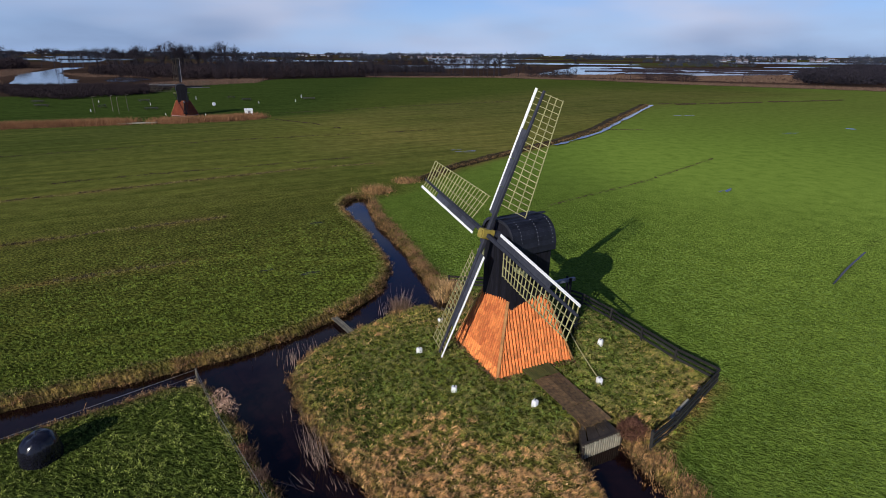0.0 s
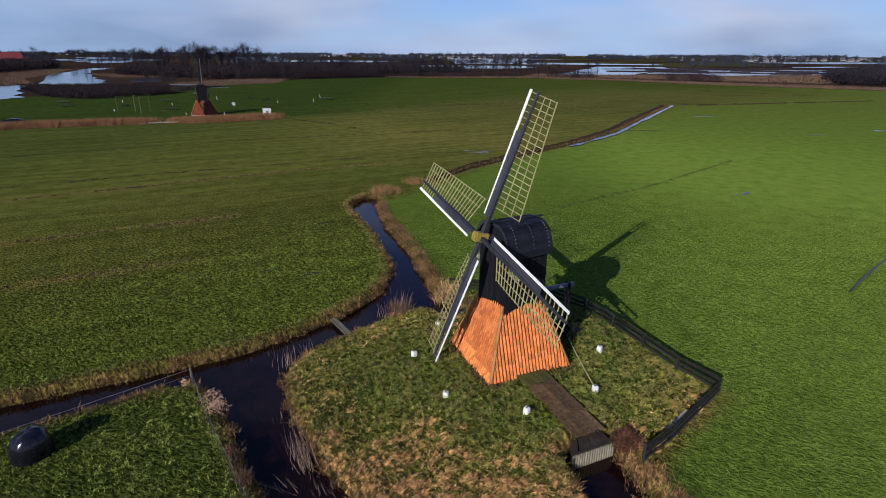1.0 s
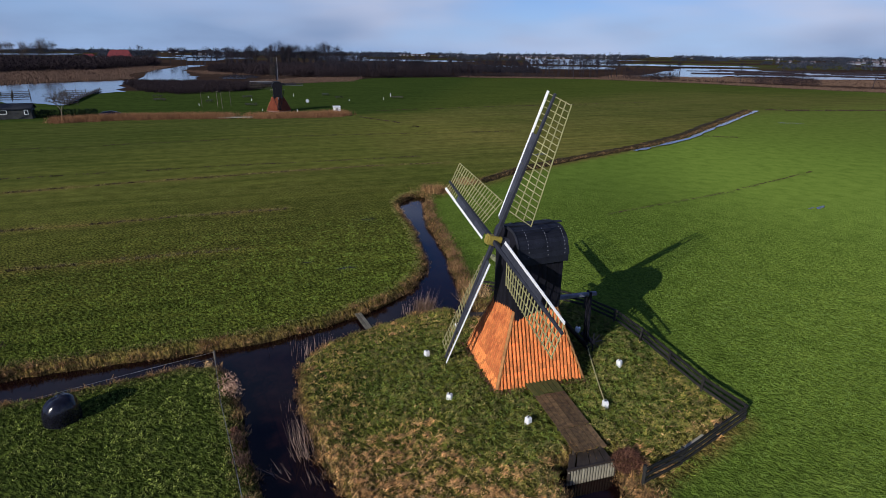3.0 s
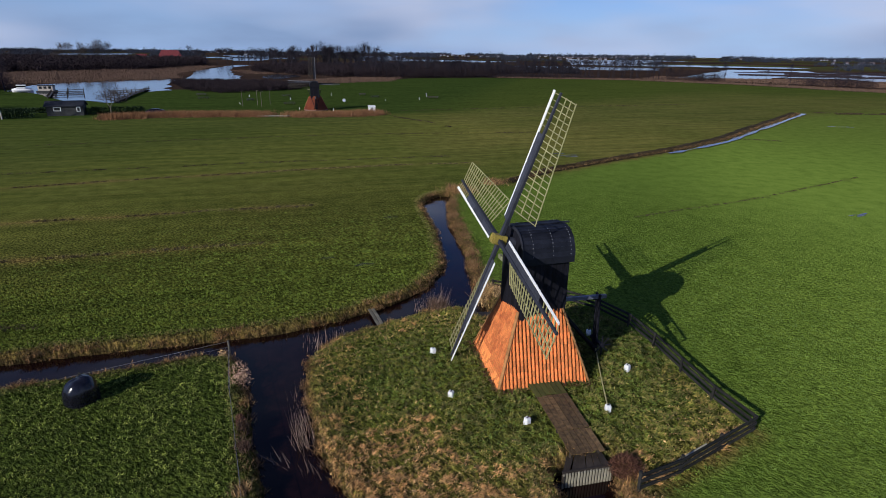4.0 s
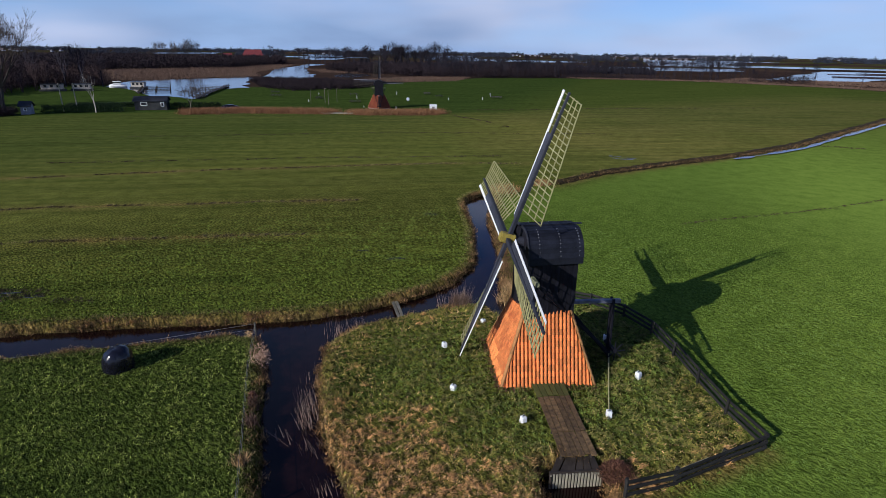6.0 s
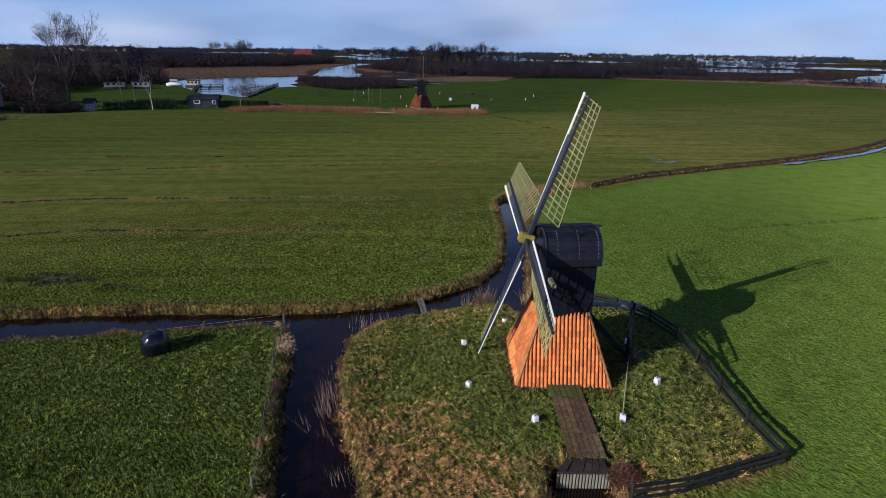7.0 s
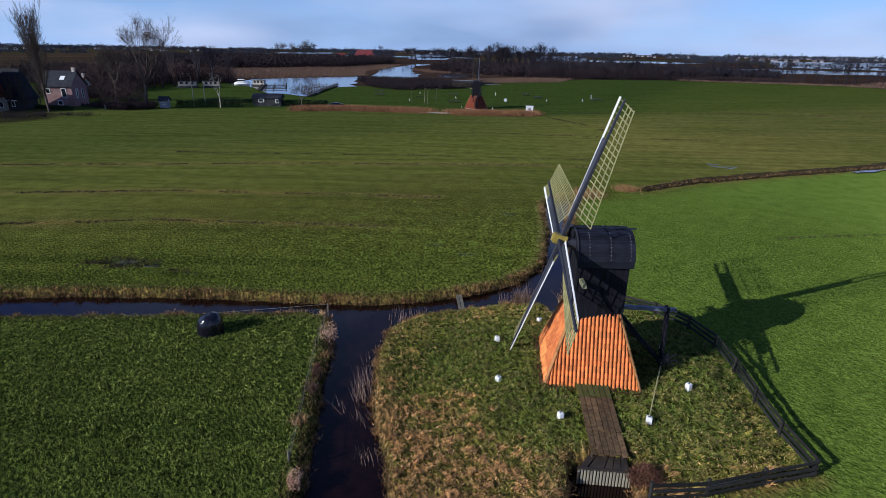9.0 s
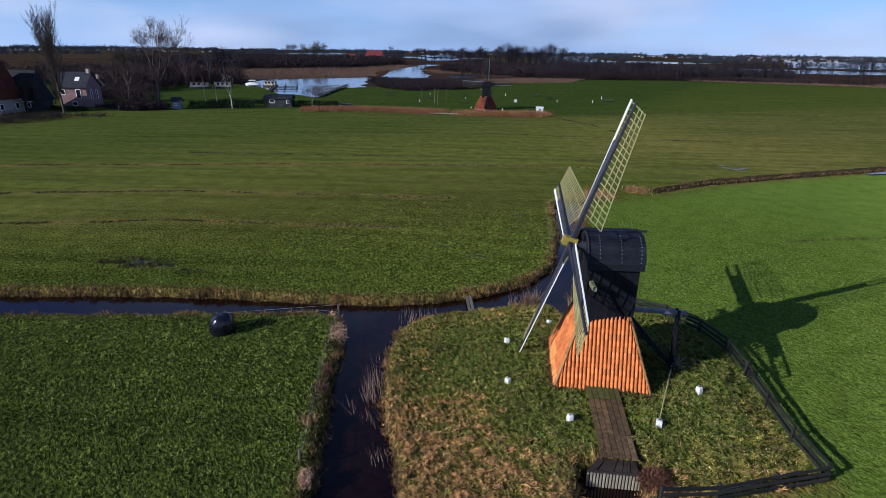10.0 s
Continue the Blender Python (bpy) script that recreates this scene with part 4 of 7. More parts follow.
def mooring_stone(x, y, turn, tall):
    t = thing("mooring_post", "white painted squat mooring post in the mill yard", "mooring post", (x, y, height(x, y)), turn, "white posts round the mill")
    r = random.Random(int(turn * 10))
    rows = []
    for z, w in ((-0.2, 0.130), (tall * 0.5, 0.127), (tall * 0.9, 0.124), (tall, 0.098)):
        e = w * 0.75
        rows.append([(px + r.uniform(-0.008, 0.008), py + r.uniform(-0.008, 0.008), z + r.uniform(-0.006, 0.006)) for px, py in
                     ((-e, -w), (e, -w), (w, -e), (w, e), (e, w), (-e, w), (-w, e), (-w, -e))])
    n = len(rows)
    s = Shape().add([p for row in rows for p in row], [(8 * j + i, 8 * j + (i + 1) % 8, 8 * j + 8 + (i + 1) % 8, 8 * j + 8 + i) for j in range(n - 1) for i in range(8)] + [tuple(range(8 * n - 8, 8 * n))])
    part("block", s, MAT_WHITE, t)
    part("eye", Shape().tube((-0.05, 0, tall), (0.05, 0, tall + 0.03), 0.03, 0.03, 6), MAT_STOCK, t)
    return t


rng = random.Random(11)
for deg in (184.0, 230.5, 275.5, 321.4, 6.5, 52.0, 97.5, 141.0):
    a = radians(deg)
    mooring_stone(MILL[0] + 5.05 * math.cos(a), MILL[1] + 5.05 * math.sin(a), rng.uniform(0, 90), 0.34 + rng.uniform(-0.03, 0.05))

rope = Shape()
tail_end = Vector((MILL[0] + 4.0 * 0.859, MILL[1] + 4.0 * 0.512, 0.75))
stone = Vector((7.58, 23.38, 0.62))
for i in range(10):
    f0, f1 = i / 10, (i + 1) / 10
    sag = lambda f: Vector((0, 0, -0.10 * 4 * f * (1 - f)))
    rope.tube(tail_end.lerp(stone, f0) + sag(f0), tail_end.lerp(stone, f1) + sag(f1), 0.032, 0.032, 5)
solo("mooring_rope", rope, MAT_ROPE, "pale rope from the mill tail to a white post", "rope")

# the walkway from the mill to the sluice
WX, WY = Vector((0.9, 0.436, 0)), Vector((0.436, -0.9, 0))
W0 = Vector((MILL[0], MILL[1], 0)) + WY * 2.30


def planks(name, label, d0, d1, z0, z1, w0, w1, mat, count, drift0=0.0, drift1=0.0, seed=1):
    t = thing(name, label, "walkway")
    r = random.Random(seed)
    for i in range(count):
        f0, f1 = i / count, (i + 1) / count
        e0, e1 = r.uniform(-0.05, 0.05), r.uniform(-0.06, 0.06)
        v = []
        for d, w, z, dr in ((d0 + e0 * 0.4, w0, z0, drift0), (d1 + e1, w1, z1, drift1)):
            for f in (f0, f1):
                v.append(W0 + WY * d + WX * (dr + w * (f - 0.5) + (0.014 if f == f0 else -0.014)) + Vector((0, 0, z + r.uniform(-0.006, 0.006))))
        b = [p - Vector((0, 0, 0.05)) for p in v]
        part("plank", Shape().add(b + v, [(0, 1, 3, 2), (4, 6, 7, 5), (0, 4, 5, 1), (1, 5, 7, 3), (3, 7, 6, 2), (2, 6, 4, 0)]), mat, t)
    for f in (0.08, 0.92):
        for d in (d0 + 0.15, d1 - 0.15):
            c = W0 + WY * d + WX * ((f - 0.5) * w0)
            part("bearer", Shape().beam(c + Vector((0, 0, -0.3)), c + Vector((0, 0, min(z0, z1) - 0.06)), 0.1, 0.1, (1, 0, 0)), MAT_DARK_DECK, t)
    return t


planks("walkway_ramp", "mossy green plank step against the tiled base", -0.10, 0.88, 0.66, 0.62, 1.62, 1.55, MAT_MOSS_DECK, 6, -0.02, 0.02, 1)
planks("walkway", "weathered brown plank walkway across the yard", 0.90, 3.28, 0.60, 0.52, 1.55, 1.52, MAT_DECK, 6, 0.02, 0.04, 2)
planks("walkway", "weathered brown plank walkway towards the sluice", 3.30, 4.62, 0.50, 0.42, 1.50, 1.50, MAT_DECK, 6, 0.04, 0.06, 3)
planks("sluice_deck", "dark wet plank deck of the sluice", 4.42, 5.20, 0.16, 0.12, 1.45, 2.05, MAT_DARK_DECK, 6, 0.06, -0.24, 4)

bulk = thing("retaining_wall", "pale upright sheet boards above the basin water", "retaining wall")
for i in range(17):
    c = W0 + WY * (5.32 - 0.02 * i / 16) + WX * (-1.26 + 2.06 * i / 16)
    part("board", Shape().beam(c + Vector((0, 0, -1.2)), c + Vector((0, 0, 0.10 + 0.02 * (i % 2))), 0.075, 0.07, WY), MAT_PALE_BOARD, bulk)
part("backing", Shape().beam(W0 + WY * 5.26 + WX * -1.30 + Vector((0, 0, -0.5)), W0 + WY * 5.24 + WX * 0.84 + Vector((0, 0, -0.5)), 0.06, 1.25), MAT_DARK_DECK, bulk)
part("top_rail", Shape().beam(W0 + WY * 5.23 + WX * -1.30 + Vector((0, 0, 0.15)), W0 + WY * 5.21 + WX * 0.84 + Vector((0, 0, 0.15)), 0.10, 0.06), MAT_DARK_DECK, bulk)
for sgn, x0 in ((-1, -1.28), (1, 0.84)):
    part("side_board", Shape().beam(W0 + WY * 4.3 + WX * (x0 * 0.6 + 0.1) + Vector((0, 0, -0.3)), W0 + WY * 5.35 + WX * x0 + Vector((0, 0, -0.4)), 0.08, 0.9), MAT_DARK_DECK, bulk)

# the wooden trough behind the mill
trough = thing("water_trough", "dark wooden trough between mill and canal", "trough")
T0, T1 = Vector((1.75, 28.6, 0.28)), Vector((0.55, 32.3, 0.12))
for off in (-0.55, -0.18, 0.19, 0.56):
    side = Vector((0.95, 0.31, 0)) * off
    part("plank", Shape().beam(T0 + side, T1 + side, 0.35, 0.06), MAT_DARK_DECK, trough)
for off in (-0.78, 0.78):
    side = Vector((0.95, 0.31, 0)) * off
    part("cheek", Shape().beam(T0 + side + Vector((0, 0, -0.1)), T1 + side + Vector((0, 0, -0.25)), 0.08, 0.75), MAT_DARK_DECK, trough)

# the plank over the canal
plank = thing("plank_bridge", "narrow grey plank bridge over the canal", "footbridge")
for off in (-0.10, 0.10):
    part("plank", Shape().beam((-7.06 + off, 31.53 + off * 0.6, -0.30), (-5.55 + off, 29.4 + off * 0.6, -0.26), 0.19, 0.06), MAT_POST, plank)
for p in ((-6.75, 31.1), (-5.95, 29.96)):
    part("pile", Shape().tube((*p, -1.2), (*p, -0.32), 0.06, 0.06, 8), MAT_POST, plank)


# the rail fence
def rail_fence():
    t = thing("rail_fence", "dark weathered post-and-rail timber fence round the yard", "fence")
    r = random.Random(21)
    tops = []
    for x, y in FENCE:
        g = height(x, y)
        lean = Vector((r.uniform(-0.05, 0.05), r.uniform(-0.05, 0.05), 0))
        part("post", Shape().beam((x, y, g - 0.3), Vector((x, y, g + 0.93 + r.uniform(-0.03, 0.05))) + lean, 0.12, 0.12, (0.6, 0.8, 0)), MAT_FENCE, t)
        tops.append(Vector((x, y, g)) + lean)
    for i, (a, b) in enumerate(zip(tops[:-1], tops[1:])):
        d = (b - a).normalized()
        side = Vector((d.y, -d.x, 0)) * 0.085
        for z in (0.26, 0.54, 0.82):
            j = r.uniform(-0.03, 0.03)
            part("rail", Shape().beam(a - d * 0.06 + side + Vector((0, 0, z + j)), b + d * 0.06 + side + Vector((0, 0, z + r.uniform(-0.03, 0.03))), 0.045, 0.15), MAT_FENCE, t)
    return t


rail_fence()
loose = solo("loose_rail", Shape().beam((10.3, 21.2, height(10.3, 21.2) + 0.05), (11.7, 22.5, height(11.7, 22.5) + 0.30), 0.14, 0.04), MAT_PALE_BOARD, "pale broken rail lying against the fence", "plank")


# wire fence on the parcel
def wire_fence():
    t = thing("wire_fence", "thin wire fence on wooden posts along the ditch", "fence")
    line = [(-48, 0.2), (-36, 8.6), (-27, 14.6), (-19.5, 19.6), (-12.72, 24.35), (-10.1, 20.6), (-7.0, 16.6), (-4.4, 13.2)]
    tops = []
    for i, (x, y) in enumerate(line):
        g = height(x, y)
        tall = 0.46 - g if i == 4 else 0.6
        if i in (0, 4, 7):
            part("post", Shape().tube((x, y, g - 0.5), (x, y, g + tall), 0.065, 0.055, 8), MAT_POST, t)
        else:
            part("post", Shape().tube((x, y, g - 0.3), (x, y, g + tall), 0.03, 0.028, 6), MAT_FENCE, t)
        tops.append(Vector((x, y, g + tall)))
    for a, b in zip(tops[:-1], tops[1:]):
        for dz in (-0.08, -0.42):
            part("wire", Shape().tube(a + Vector((0, 0, dz)), b + Vector((0, 0, dz)), 0.008, 0.008, 4), MAT_WIRE, t)


wire_fence()


def bale(x, y, r, tall):
    """A round bale on its end, wrapped in film: slack folds, soft shoulders and a sunken crown."""
    s = Shape()
    n = 40
    profile = [(0.98, -0.05), (1.03, 0.12), (1.04, 0.34), (0.99, 0.54), (0.90, 0.70), (0.77, 0.83), (0.60, 0.92), (0.40, 0.97), (0.20, 0.985), (0.02, 0.985)]
    v = []
    for j, (f, h) in enumerate(profile):
        for i in range(n):
            a = 2 * math.pi * i / n
            slack = 0.045 * math.sin(3 * a + 0.6) + 0.03 * math.sin(5 * a + 2.1 * h) + 0.022 * math.sin(11 * a + 3.0 * h + j) * (0.4 + h)
            slump = 0.07 * math.cos(a - 0.6) * max(h, 0)
            v.append((x + r * f * (1 + slack) * math.cos(a), y + r * f * (1 + slack) * math.sin(a), tall * (h + slump + 0.02 * math.sin(4 * a + j))))
    m = len(profile)
    s.add(v, [(j * n + i, j * n + (i + 1) % n, (j + 1) * n + (i + 1) % n, (j + 1) * n + i) for j in range(m - 1) for i in range(n)] + [tuple((m - 1) * n + i for i in range(n))])
    return solo("wrapped_bale", s, MAT_WRAP, "bale wrapped in glossy black film on the grass", "bale", smooth=True)


bale(-16.45, 18.35, 0.72, 1.22)


# ---- plants near the mill ----
def scatter(ring, density, rng=RNG):
    xs, ys = [p[0] for p in ring], [p[1] for p in ring]
    n = int(density * (max(xs) - min(xs)) * (max(ys) - min(ys)))
    p = np.c_[rng.uniform(min(xs), max(xs), n), rng.uniform(min(ys), max(ys), n)]
    return p[inside(p[:, 0], p[:, 1], ring)]


def dry_side(p, margin):
    """Keeps the places that are on land, at least margin from the water's edge."""
    keep = ~inside(p[:, 0], p[:, 1], CANAL) & (segment_distance(p[:, 0], p[:, 1], CANAL + CANAL[:1]) > margin)
    return p[keep]


def clear_of_walk(p):
    q = np.c_[p[:, 0] - W0.x, p[:, 1] - W0.y]
    d, w = q @ np.array(WY.xy), q @ np.array(WX.xy)
    base = (abs(q @ np.array(WX.xy)) < 2.4) & (d < 0.05) & (d > -4.7)
    return p[~(((abs(w) < 0.85) & (d > -0.1) & (d < 4.9)) | ((abs(w) < 1.15) & (d >= 4.3) & (d < 5.6)) | base)]


def bank_points(lo, hi, density, reach=95):
    p = scatter([(-45, 6), (24, 6), (24, 66), (-45, 66)], density)
    d = segment_distance(p[:, 0], p[:, 1], CANAL + CANAL[:1])
    d = np.where(inside(p[:, 0], p[:, 1], CANAL), -d, d)
    return p[(d > lo) & (d < hi)]


def withered(p):
    """How dead the yard's grass is, 0 to 1: green round the mill, tan towards the water, the front and the fence."""
    x, y = p[:, 0], p[:, 1]
    rim = segment_distance(x, y, YARD_BANK)
    rail = segment_distance(x, y, FENCE[:5])
    f = 1.0 * step(-rim, -4.6, -0.2) + 1.0 * step(-y + 0.10 * (x - 1), -21.2, -16.6) + 0.70 * step(-rail, -4.2, -0.4)
    f += 0.55 * step(-np.hypot(x + 0.4, y - 20.6), -2.4, -0.6)
    return np.clip(f * (0.80 + 0.4 * wave(x, y, 1.5, 3)) + 0.28 * wave(x, y, 0.5, 5) * step(f, 0.1, 0.5), 0, 1)


turf = clear_of_walk(dry_side(scatter(YARD, 70), 0.1))
dead = withered(turf)
toss = RNG.uniform(0.06, 1, len(turf))
for keep, mat, label in ((toss > dead * 1.5, MAT_YARD_GRASS, "green turf on the mill mound"), ((toss <= dead * 1.5) & (toss > dead * 0.72), MAT_OLIVE_GRASS, "olive turf along the edge of the mound"),
                         (toss <= dead * 0.72, MAT_DRY_GRASS, "withered tan turf of the mound's rim")):
    triangles("yard_grass", blades(height_at(turf[keep]), 5, 0.065, 0.06, 0.042, (0.4, -0.1), 1.5), mat, label, "grass")
yard = clear_of_walk(dry_side(scatter(YARD, 7.5), 0.1))
dead = withered(yard)
toss = RNG.uniform(0.10, 1, len(yard))
straw = toss < 0.80 * dead * step(-yard[:, 1], -23.0, -17.5) + 0.30 * dead
tan = ~straw & (toss < dead * 1.6)
triangles("grass_tussocks", blades(height_at(yard[~straw & ~tan]), 38, 0.11, 0.10, 0.042, (0.55, -0.25), 1.4), MAT_ROUGH_GRASS, "rough grass tussocks on the mill mound", "grass")
triangles("grass_tussocks", blades(height_at(yard[tan]), 40, 0.12, 0.10, 0.042, (0.6, -0.3), 1.3), MAT_OLIVE_GRASS, "olive tawny tussocks along the edge of the mound", "grass")
triangles("dead_grass", blades(height_at(yard[straw]), 70, 0.15, 0.11, 0.034, (0.9, -0.35), 1.1), MAT_STRAW, "pale dead grass tussocks on the mound", "grass")
banks = bank_points(-0.32, 0.18, 46)
along_parcel = segment_distance(banks[:, 0], banks[:, 1], PARCEL_BANK) < 0.8
banks = banks[~along_parcel | (RNG.uniform(0, 1, len(banks)) < 0.35)]
banks = banks[wave(banks[:, 0], banks[:, 1], 0.28, 7) + 0.4 * wave(banks[:, 0], banks[:, 1], 1.1, 3) > RNG.uniform(-0.45, 0.35, len(banks))]
tawny = RNG.uniform(0, 1, len(banks)) < 0.45 + 0.35 * wave(banks[:, 0], banks[:, 1], 1.7, 6)
triangles("bank_sedge", blades(height_at(banks[tawny]), 18, 0.16, 0.12, 0.034, (0.0, 0.0), 1.9), MAT_BANK_SEDGE, "dry sedge overhanging the ditch banks", "sedge")
triangles("bank_sedge", blades(height_at(banks[~tawny]), 18, 0.15, 0.12, 0.034, (0.0, 0.0), 1.9), MAT_SEDGE, "dark brown sedge overhanging the ditch banks", "sedge")
clumps = bank_points(-0.1, 0.4, 3.4)
clumps = clumps[wave(clumps[:, 0], clumps[:, 1], 1.1, 2) > RNG.uniform(-0.6, 0.5, len(clumps))]
triangles("bank_tufts", blades(height_at(clumps), 75, 0.24, 0.15, 0.034, (0.1, -0.2), 1.5), MAT_BANK_SEDGE, "leaning tufts of tawny grass on the ditch banks", "grass")
fringe = bank_points(-0.45, -0.12, 30)
fringe = fringe[wave(fringe[:, 0], fringe[:, 1], 0.6, 4) > RNG.uniform(-0.7, 0.5, len(fringe))]
triangles("bank_fringe", blades(height_at(fringe), 9, 0.13, 0.10, 0.036, (0, 0), 2.0), MAT_CUTTINGS, "rust-brown dead leaves along the water's edge", "sedge")
banks = bank_points(0.0, 1.0, 30)
inland = segment_distance(banks[:, 0], banks[:, 1], CANAL + CANAL[:1])
brown = RNG.uniform(0, 1, len(banks)) < 0.95 - 1.2 * inland + 0.3 * wave(banks[:, 0], banks[:, 1], 1.3, 5)
triangles("bank_grass", blades(height_at(banks[brown]), 8, 0.11, 0.10, 0.040, (0.2, -0.1), 1.5), MAT_SEDGE, "brown withered grass along the ditch banks", "grass")
triangles("bank_grass", blades(height_at(banks[~brown]), 8, 0.11, 0.10, 0.040, (0.2, -0.1), 1.5), MAT_ROUGH_GRASS, "rough grass along the ditch banks", "grass")
near_field = dry_side(scatter([(-44, 2), (44, 2), (44, 62), (-44, 62)], 13), 0.6)
near_field = near_field[RNG.uniform(0, 1, len(near_field)) < step(-np.hypot(near_field[:, 0] - 2, near_field[:, 1] - 14), -46, -22)]
near_field = near_field[~inside(near_field[:, 0], near_field[:, 1], YARD)]
lusher = land(near_field[:, 0], near_field[:, 1])[1]["fresh"] > RNG.uniform(0.2, 0.8, len(near_field))
deeper = (land(near_field[:, 0], near_field[:, 1])[1]["deep"] > 0.6) & (near_field[:, 1] < 24.5)
tufts = near_field[deeper]
tufts = tufts[RNG.uniform(0, 1, len(tufts)) < 0.62]
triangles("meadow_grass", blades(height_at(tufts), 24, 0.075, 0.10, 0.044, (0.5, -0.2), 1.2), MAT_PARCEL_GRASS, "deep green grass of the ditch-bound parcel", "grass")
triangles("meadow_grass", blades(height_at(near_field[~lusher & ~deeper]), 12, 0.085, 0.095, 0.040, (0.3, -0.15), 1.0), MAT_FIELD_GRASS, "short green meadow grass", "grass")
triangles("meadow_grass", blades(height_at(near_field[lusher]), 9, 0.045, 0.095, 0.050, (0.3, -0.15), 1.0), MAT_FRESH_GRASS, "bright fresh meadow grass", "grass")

stalks = []
for (cx, cy), spread, count, tall, lean in (((-8.4, 26.4), 0.35, 30, 1.0, (0.05, 0.1)), ((-5.75, 19.6), 0.28, 60, 1.3, (-0.15, 0.0)), ((-5.1, 18.7), 0.25, 45, 1.2, (-0.2, 0.0)),
                                            ((-2.9, 33.1), 0.4, 90, 1.5, (0.15, 0.05)), ((-3.7, 32.4), 0.3, 25, 1.1, (0, 0)), ((-7.6, 27.7), 0.35, 25, 1.0, (0, 0)), ((-3.9, 17.4), 0.3, 25, 0.8, (-0.2, -0.1)),
                                            ((-6.8, 21.8), 0.35, 20, 0.8, (-0.1, 0)), ((-10.2, 27.6), 0.8, 18, 0.7, (0, 0)), ((-2.0, 15.6), 0.35, 25, 0.8, (-0.2, 0))):
    p = np.c_[RNG.normal(cx, spread, count), RNG.normal(cy, spread, count), np.full(count, WATER - 0.1)]
    stalks.append(blades(p, 1, tall, 0.05, 0.030, lean, 0.3))
fallen = np.c_[RNG.normal(-5.6, 0.5, 9), RNG.normal(17.6, 0.5, 9), np.full(9, WATER + 0.02)]
stalks.append(blades(fallen, 2, 0.25, 0.1, 0.03, (-1.5, 1.0), 2.5))
triangles("reed_stalks", np.concatenate(stalks), MAT_STALK, "sparse dead reed stalks standing in the water", "reed")


def tussock(x, y, r, tall, mat, label, per=420, lean=(0, 0)):
    p = np.c_[RNG.normal(x, r * 0.45, per), RNG.normal(y, r * 0.45, per)]
    p = height_at(p)
    p[:, 2] = np.maximum(p[:, 2], WATER)
    return triangles("tussock", blades(p, 3, tall, 0.05, 0.034, lean, 1.1), mat, label, "tussock")


def leafy_clump(x, y, w, tall, per, mat, label):
    """A loose cushion of broad dead leaves that hangs over the bank."""
    g = max(height(x, y), WATER)
    return triangles("tussock", crowns([(x, y, g - 0.05), (x + 0.28 * w, y - 0.3 * w, g - 0.12), (x - 0.25 * w, y + 0.28 * w, g - 0.05)], w, tall, per, 0.15, RNG, 0.0), mat, label, "tussock")


leafy_clump(-10.45, 21.95, 1.0, 0.8, 260, MAT_PLUME, "pale pinkish leafy clump on the ditch edge")
leafy_clump(-3.35, 12.5, 0.55, 0.5, 160, MAT_PLUME, "pale leafy clump at the parcel's edge")
leafy_clump(-8.4, 18.9, 0.45, 0.4, 110, MAT_CUTTINGS, "rust-red leafy clump on the ditch edge")
leafy_clump(-12.7, 23.7, 0.6, 0.4, 110, MAT_DRY_GRASS, "dry leafy clump under the fence post")
rough_bank = np.array(along(MEADOW_BANK, 0.035, 0.34, np.random.default_rng(44))) + np.array([0.35, 0.15])
rough_bank = rough_bank[~inside(rough_bank[:, 0], rough_bank[:, 1], CANAL)]
rusty = wave(rough_bank[:, 0], rough_bank[:, 1], 0.7, 2) > 0.1
triangles("bank_reeds", blades(height_at(rough_bank[~rusty]), 10, 0.26, 0.14, 0.034, (0.1, -0.1), 0.9), MAT_SEDGE, "tan sedge along the meadow's bank", "sedge")
triangles("bank_reeds", blades(height_at(rough_bank[rusty]), 10, 0.30, 0.14, 0.034, (0.1, -0.1), 0.9), MAT_SUN_REED, "rusty sedge along the meadow's bank", "sedge")
tussock(-5.9, 15.2, 0.35, 0.4, MAT_DRY_GRASS, "dry grass tussock on the ditch edge", 90)
tussock(-8.0, 18.5, 0.3, 0.35, MAT_REED, "brown grass tussock on the ditch edge", 70)
tussock(-7.2, 17.3, 0.3, 0.4, MAT_REED, "brown grass tussock on the ditch edge", 80)
tussock(-3.0, 33.3, 0.6, 0.7, MAT_REED, "rusty reed clump at the yard bank", 260)
tussock(8.75, 18.4, 0.7, 0.2, MAT_BANK_SEDGE, "matted dry grass beside the basin", 420)
tussock(9.3, 17.0, 0.8, 0.2, MAT_BANK_SEDGE, "matted dry grass beside the basin", 380)
tussock(8.2, 19.3, 0.35, 0.2, MAT_BANK_SEDGE, "matted dry grass beside the sluice", 160)
tussock(-8.2, 63.6, 1.7, 0.8, MAT_BANK_SEDGE, "straw-coloured reeds at the canal end", 700)
tussock(-5.0, 69.2, 1.5, 0.5, MAT_BANK_SEDGE, "straw-coloured reeds at the ditch mouth", 600)
tussock(0.2, 35.2, 0.9, 0.7, MAT_DRY_GRASS, "straw-coloured reeds beside the canal", 350)


def brush_pile(x, y):
    n = 1300
    a, r = RNG.uniform(0, 2 * math.pi, n), 0.62 * np.sqrt(RNG.uniform(0, 1, n))
    g = height(x, y)
    p = np.c_[x + r * np.cos(a), y + r * np.sin(a), g + 0.62 * (1 - (r / 0.62) ** 2) * RNG.uniform(0.3, 1, n)]
    return triangles("brush_pile", blades(p, 2, 0.16, 0.03, 0.03, (0.2, -0.2), 2.2), MAT_CUTTINGS, "heap of reddish brown cut brushwood", "brush pile")


brush_pile(8.2, 20.15)
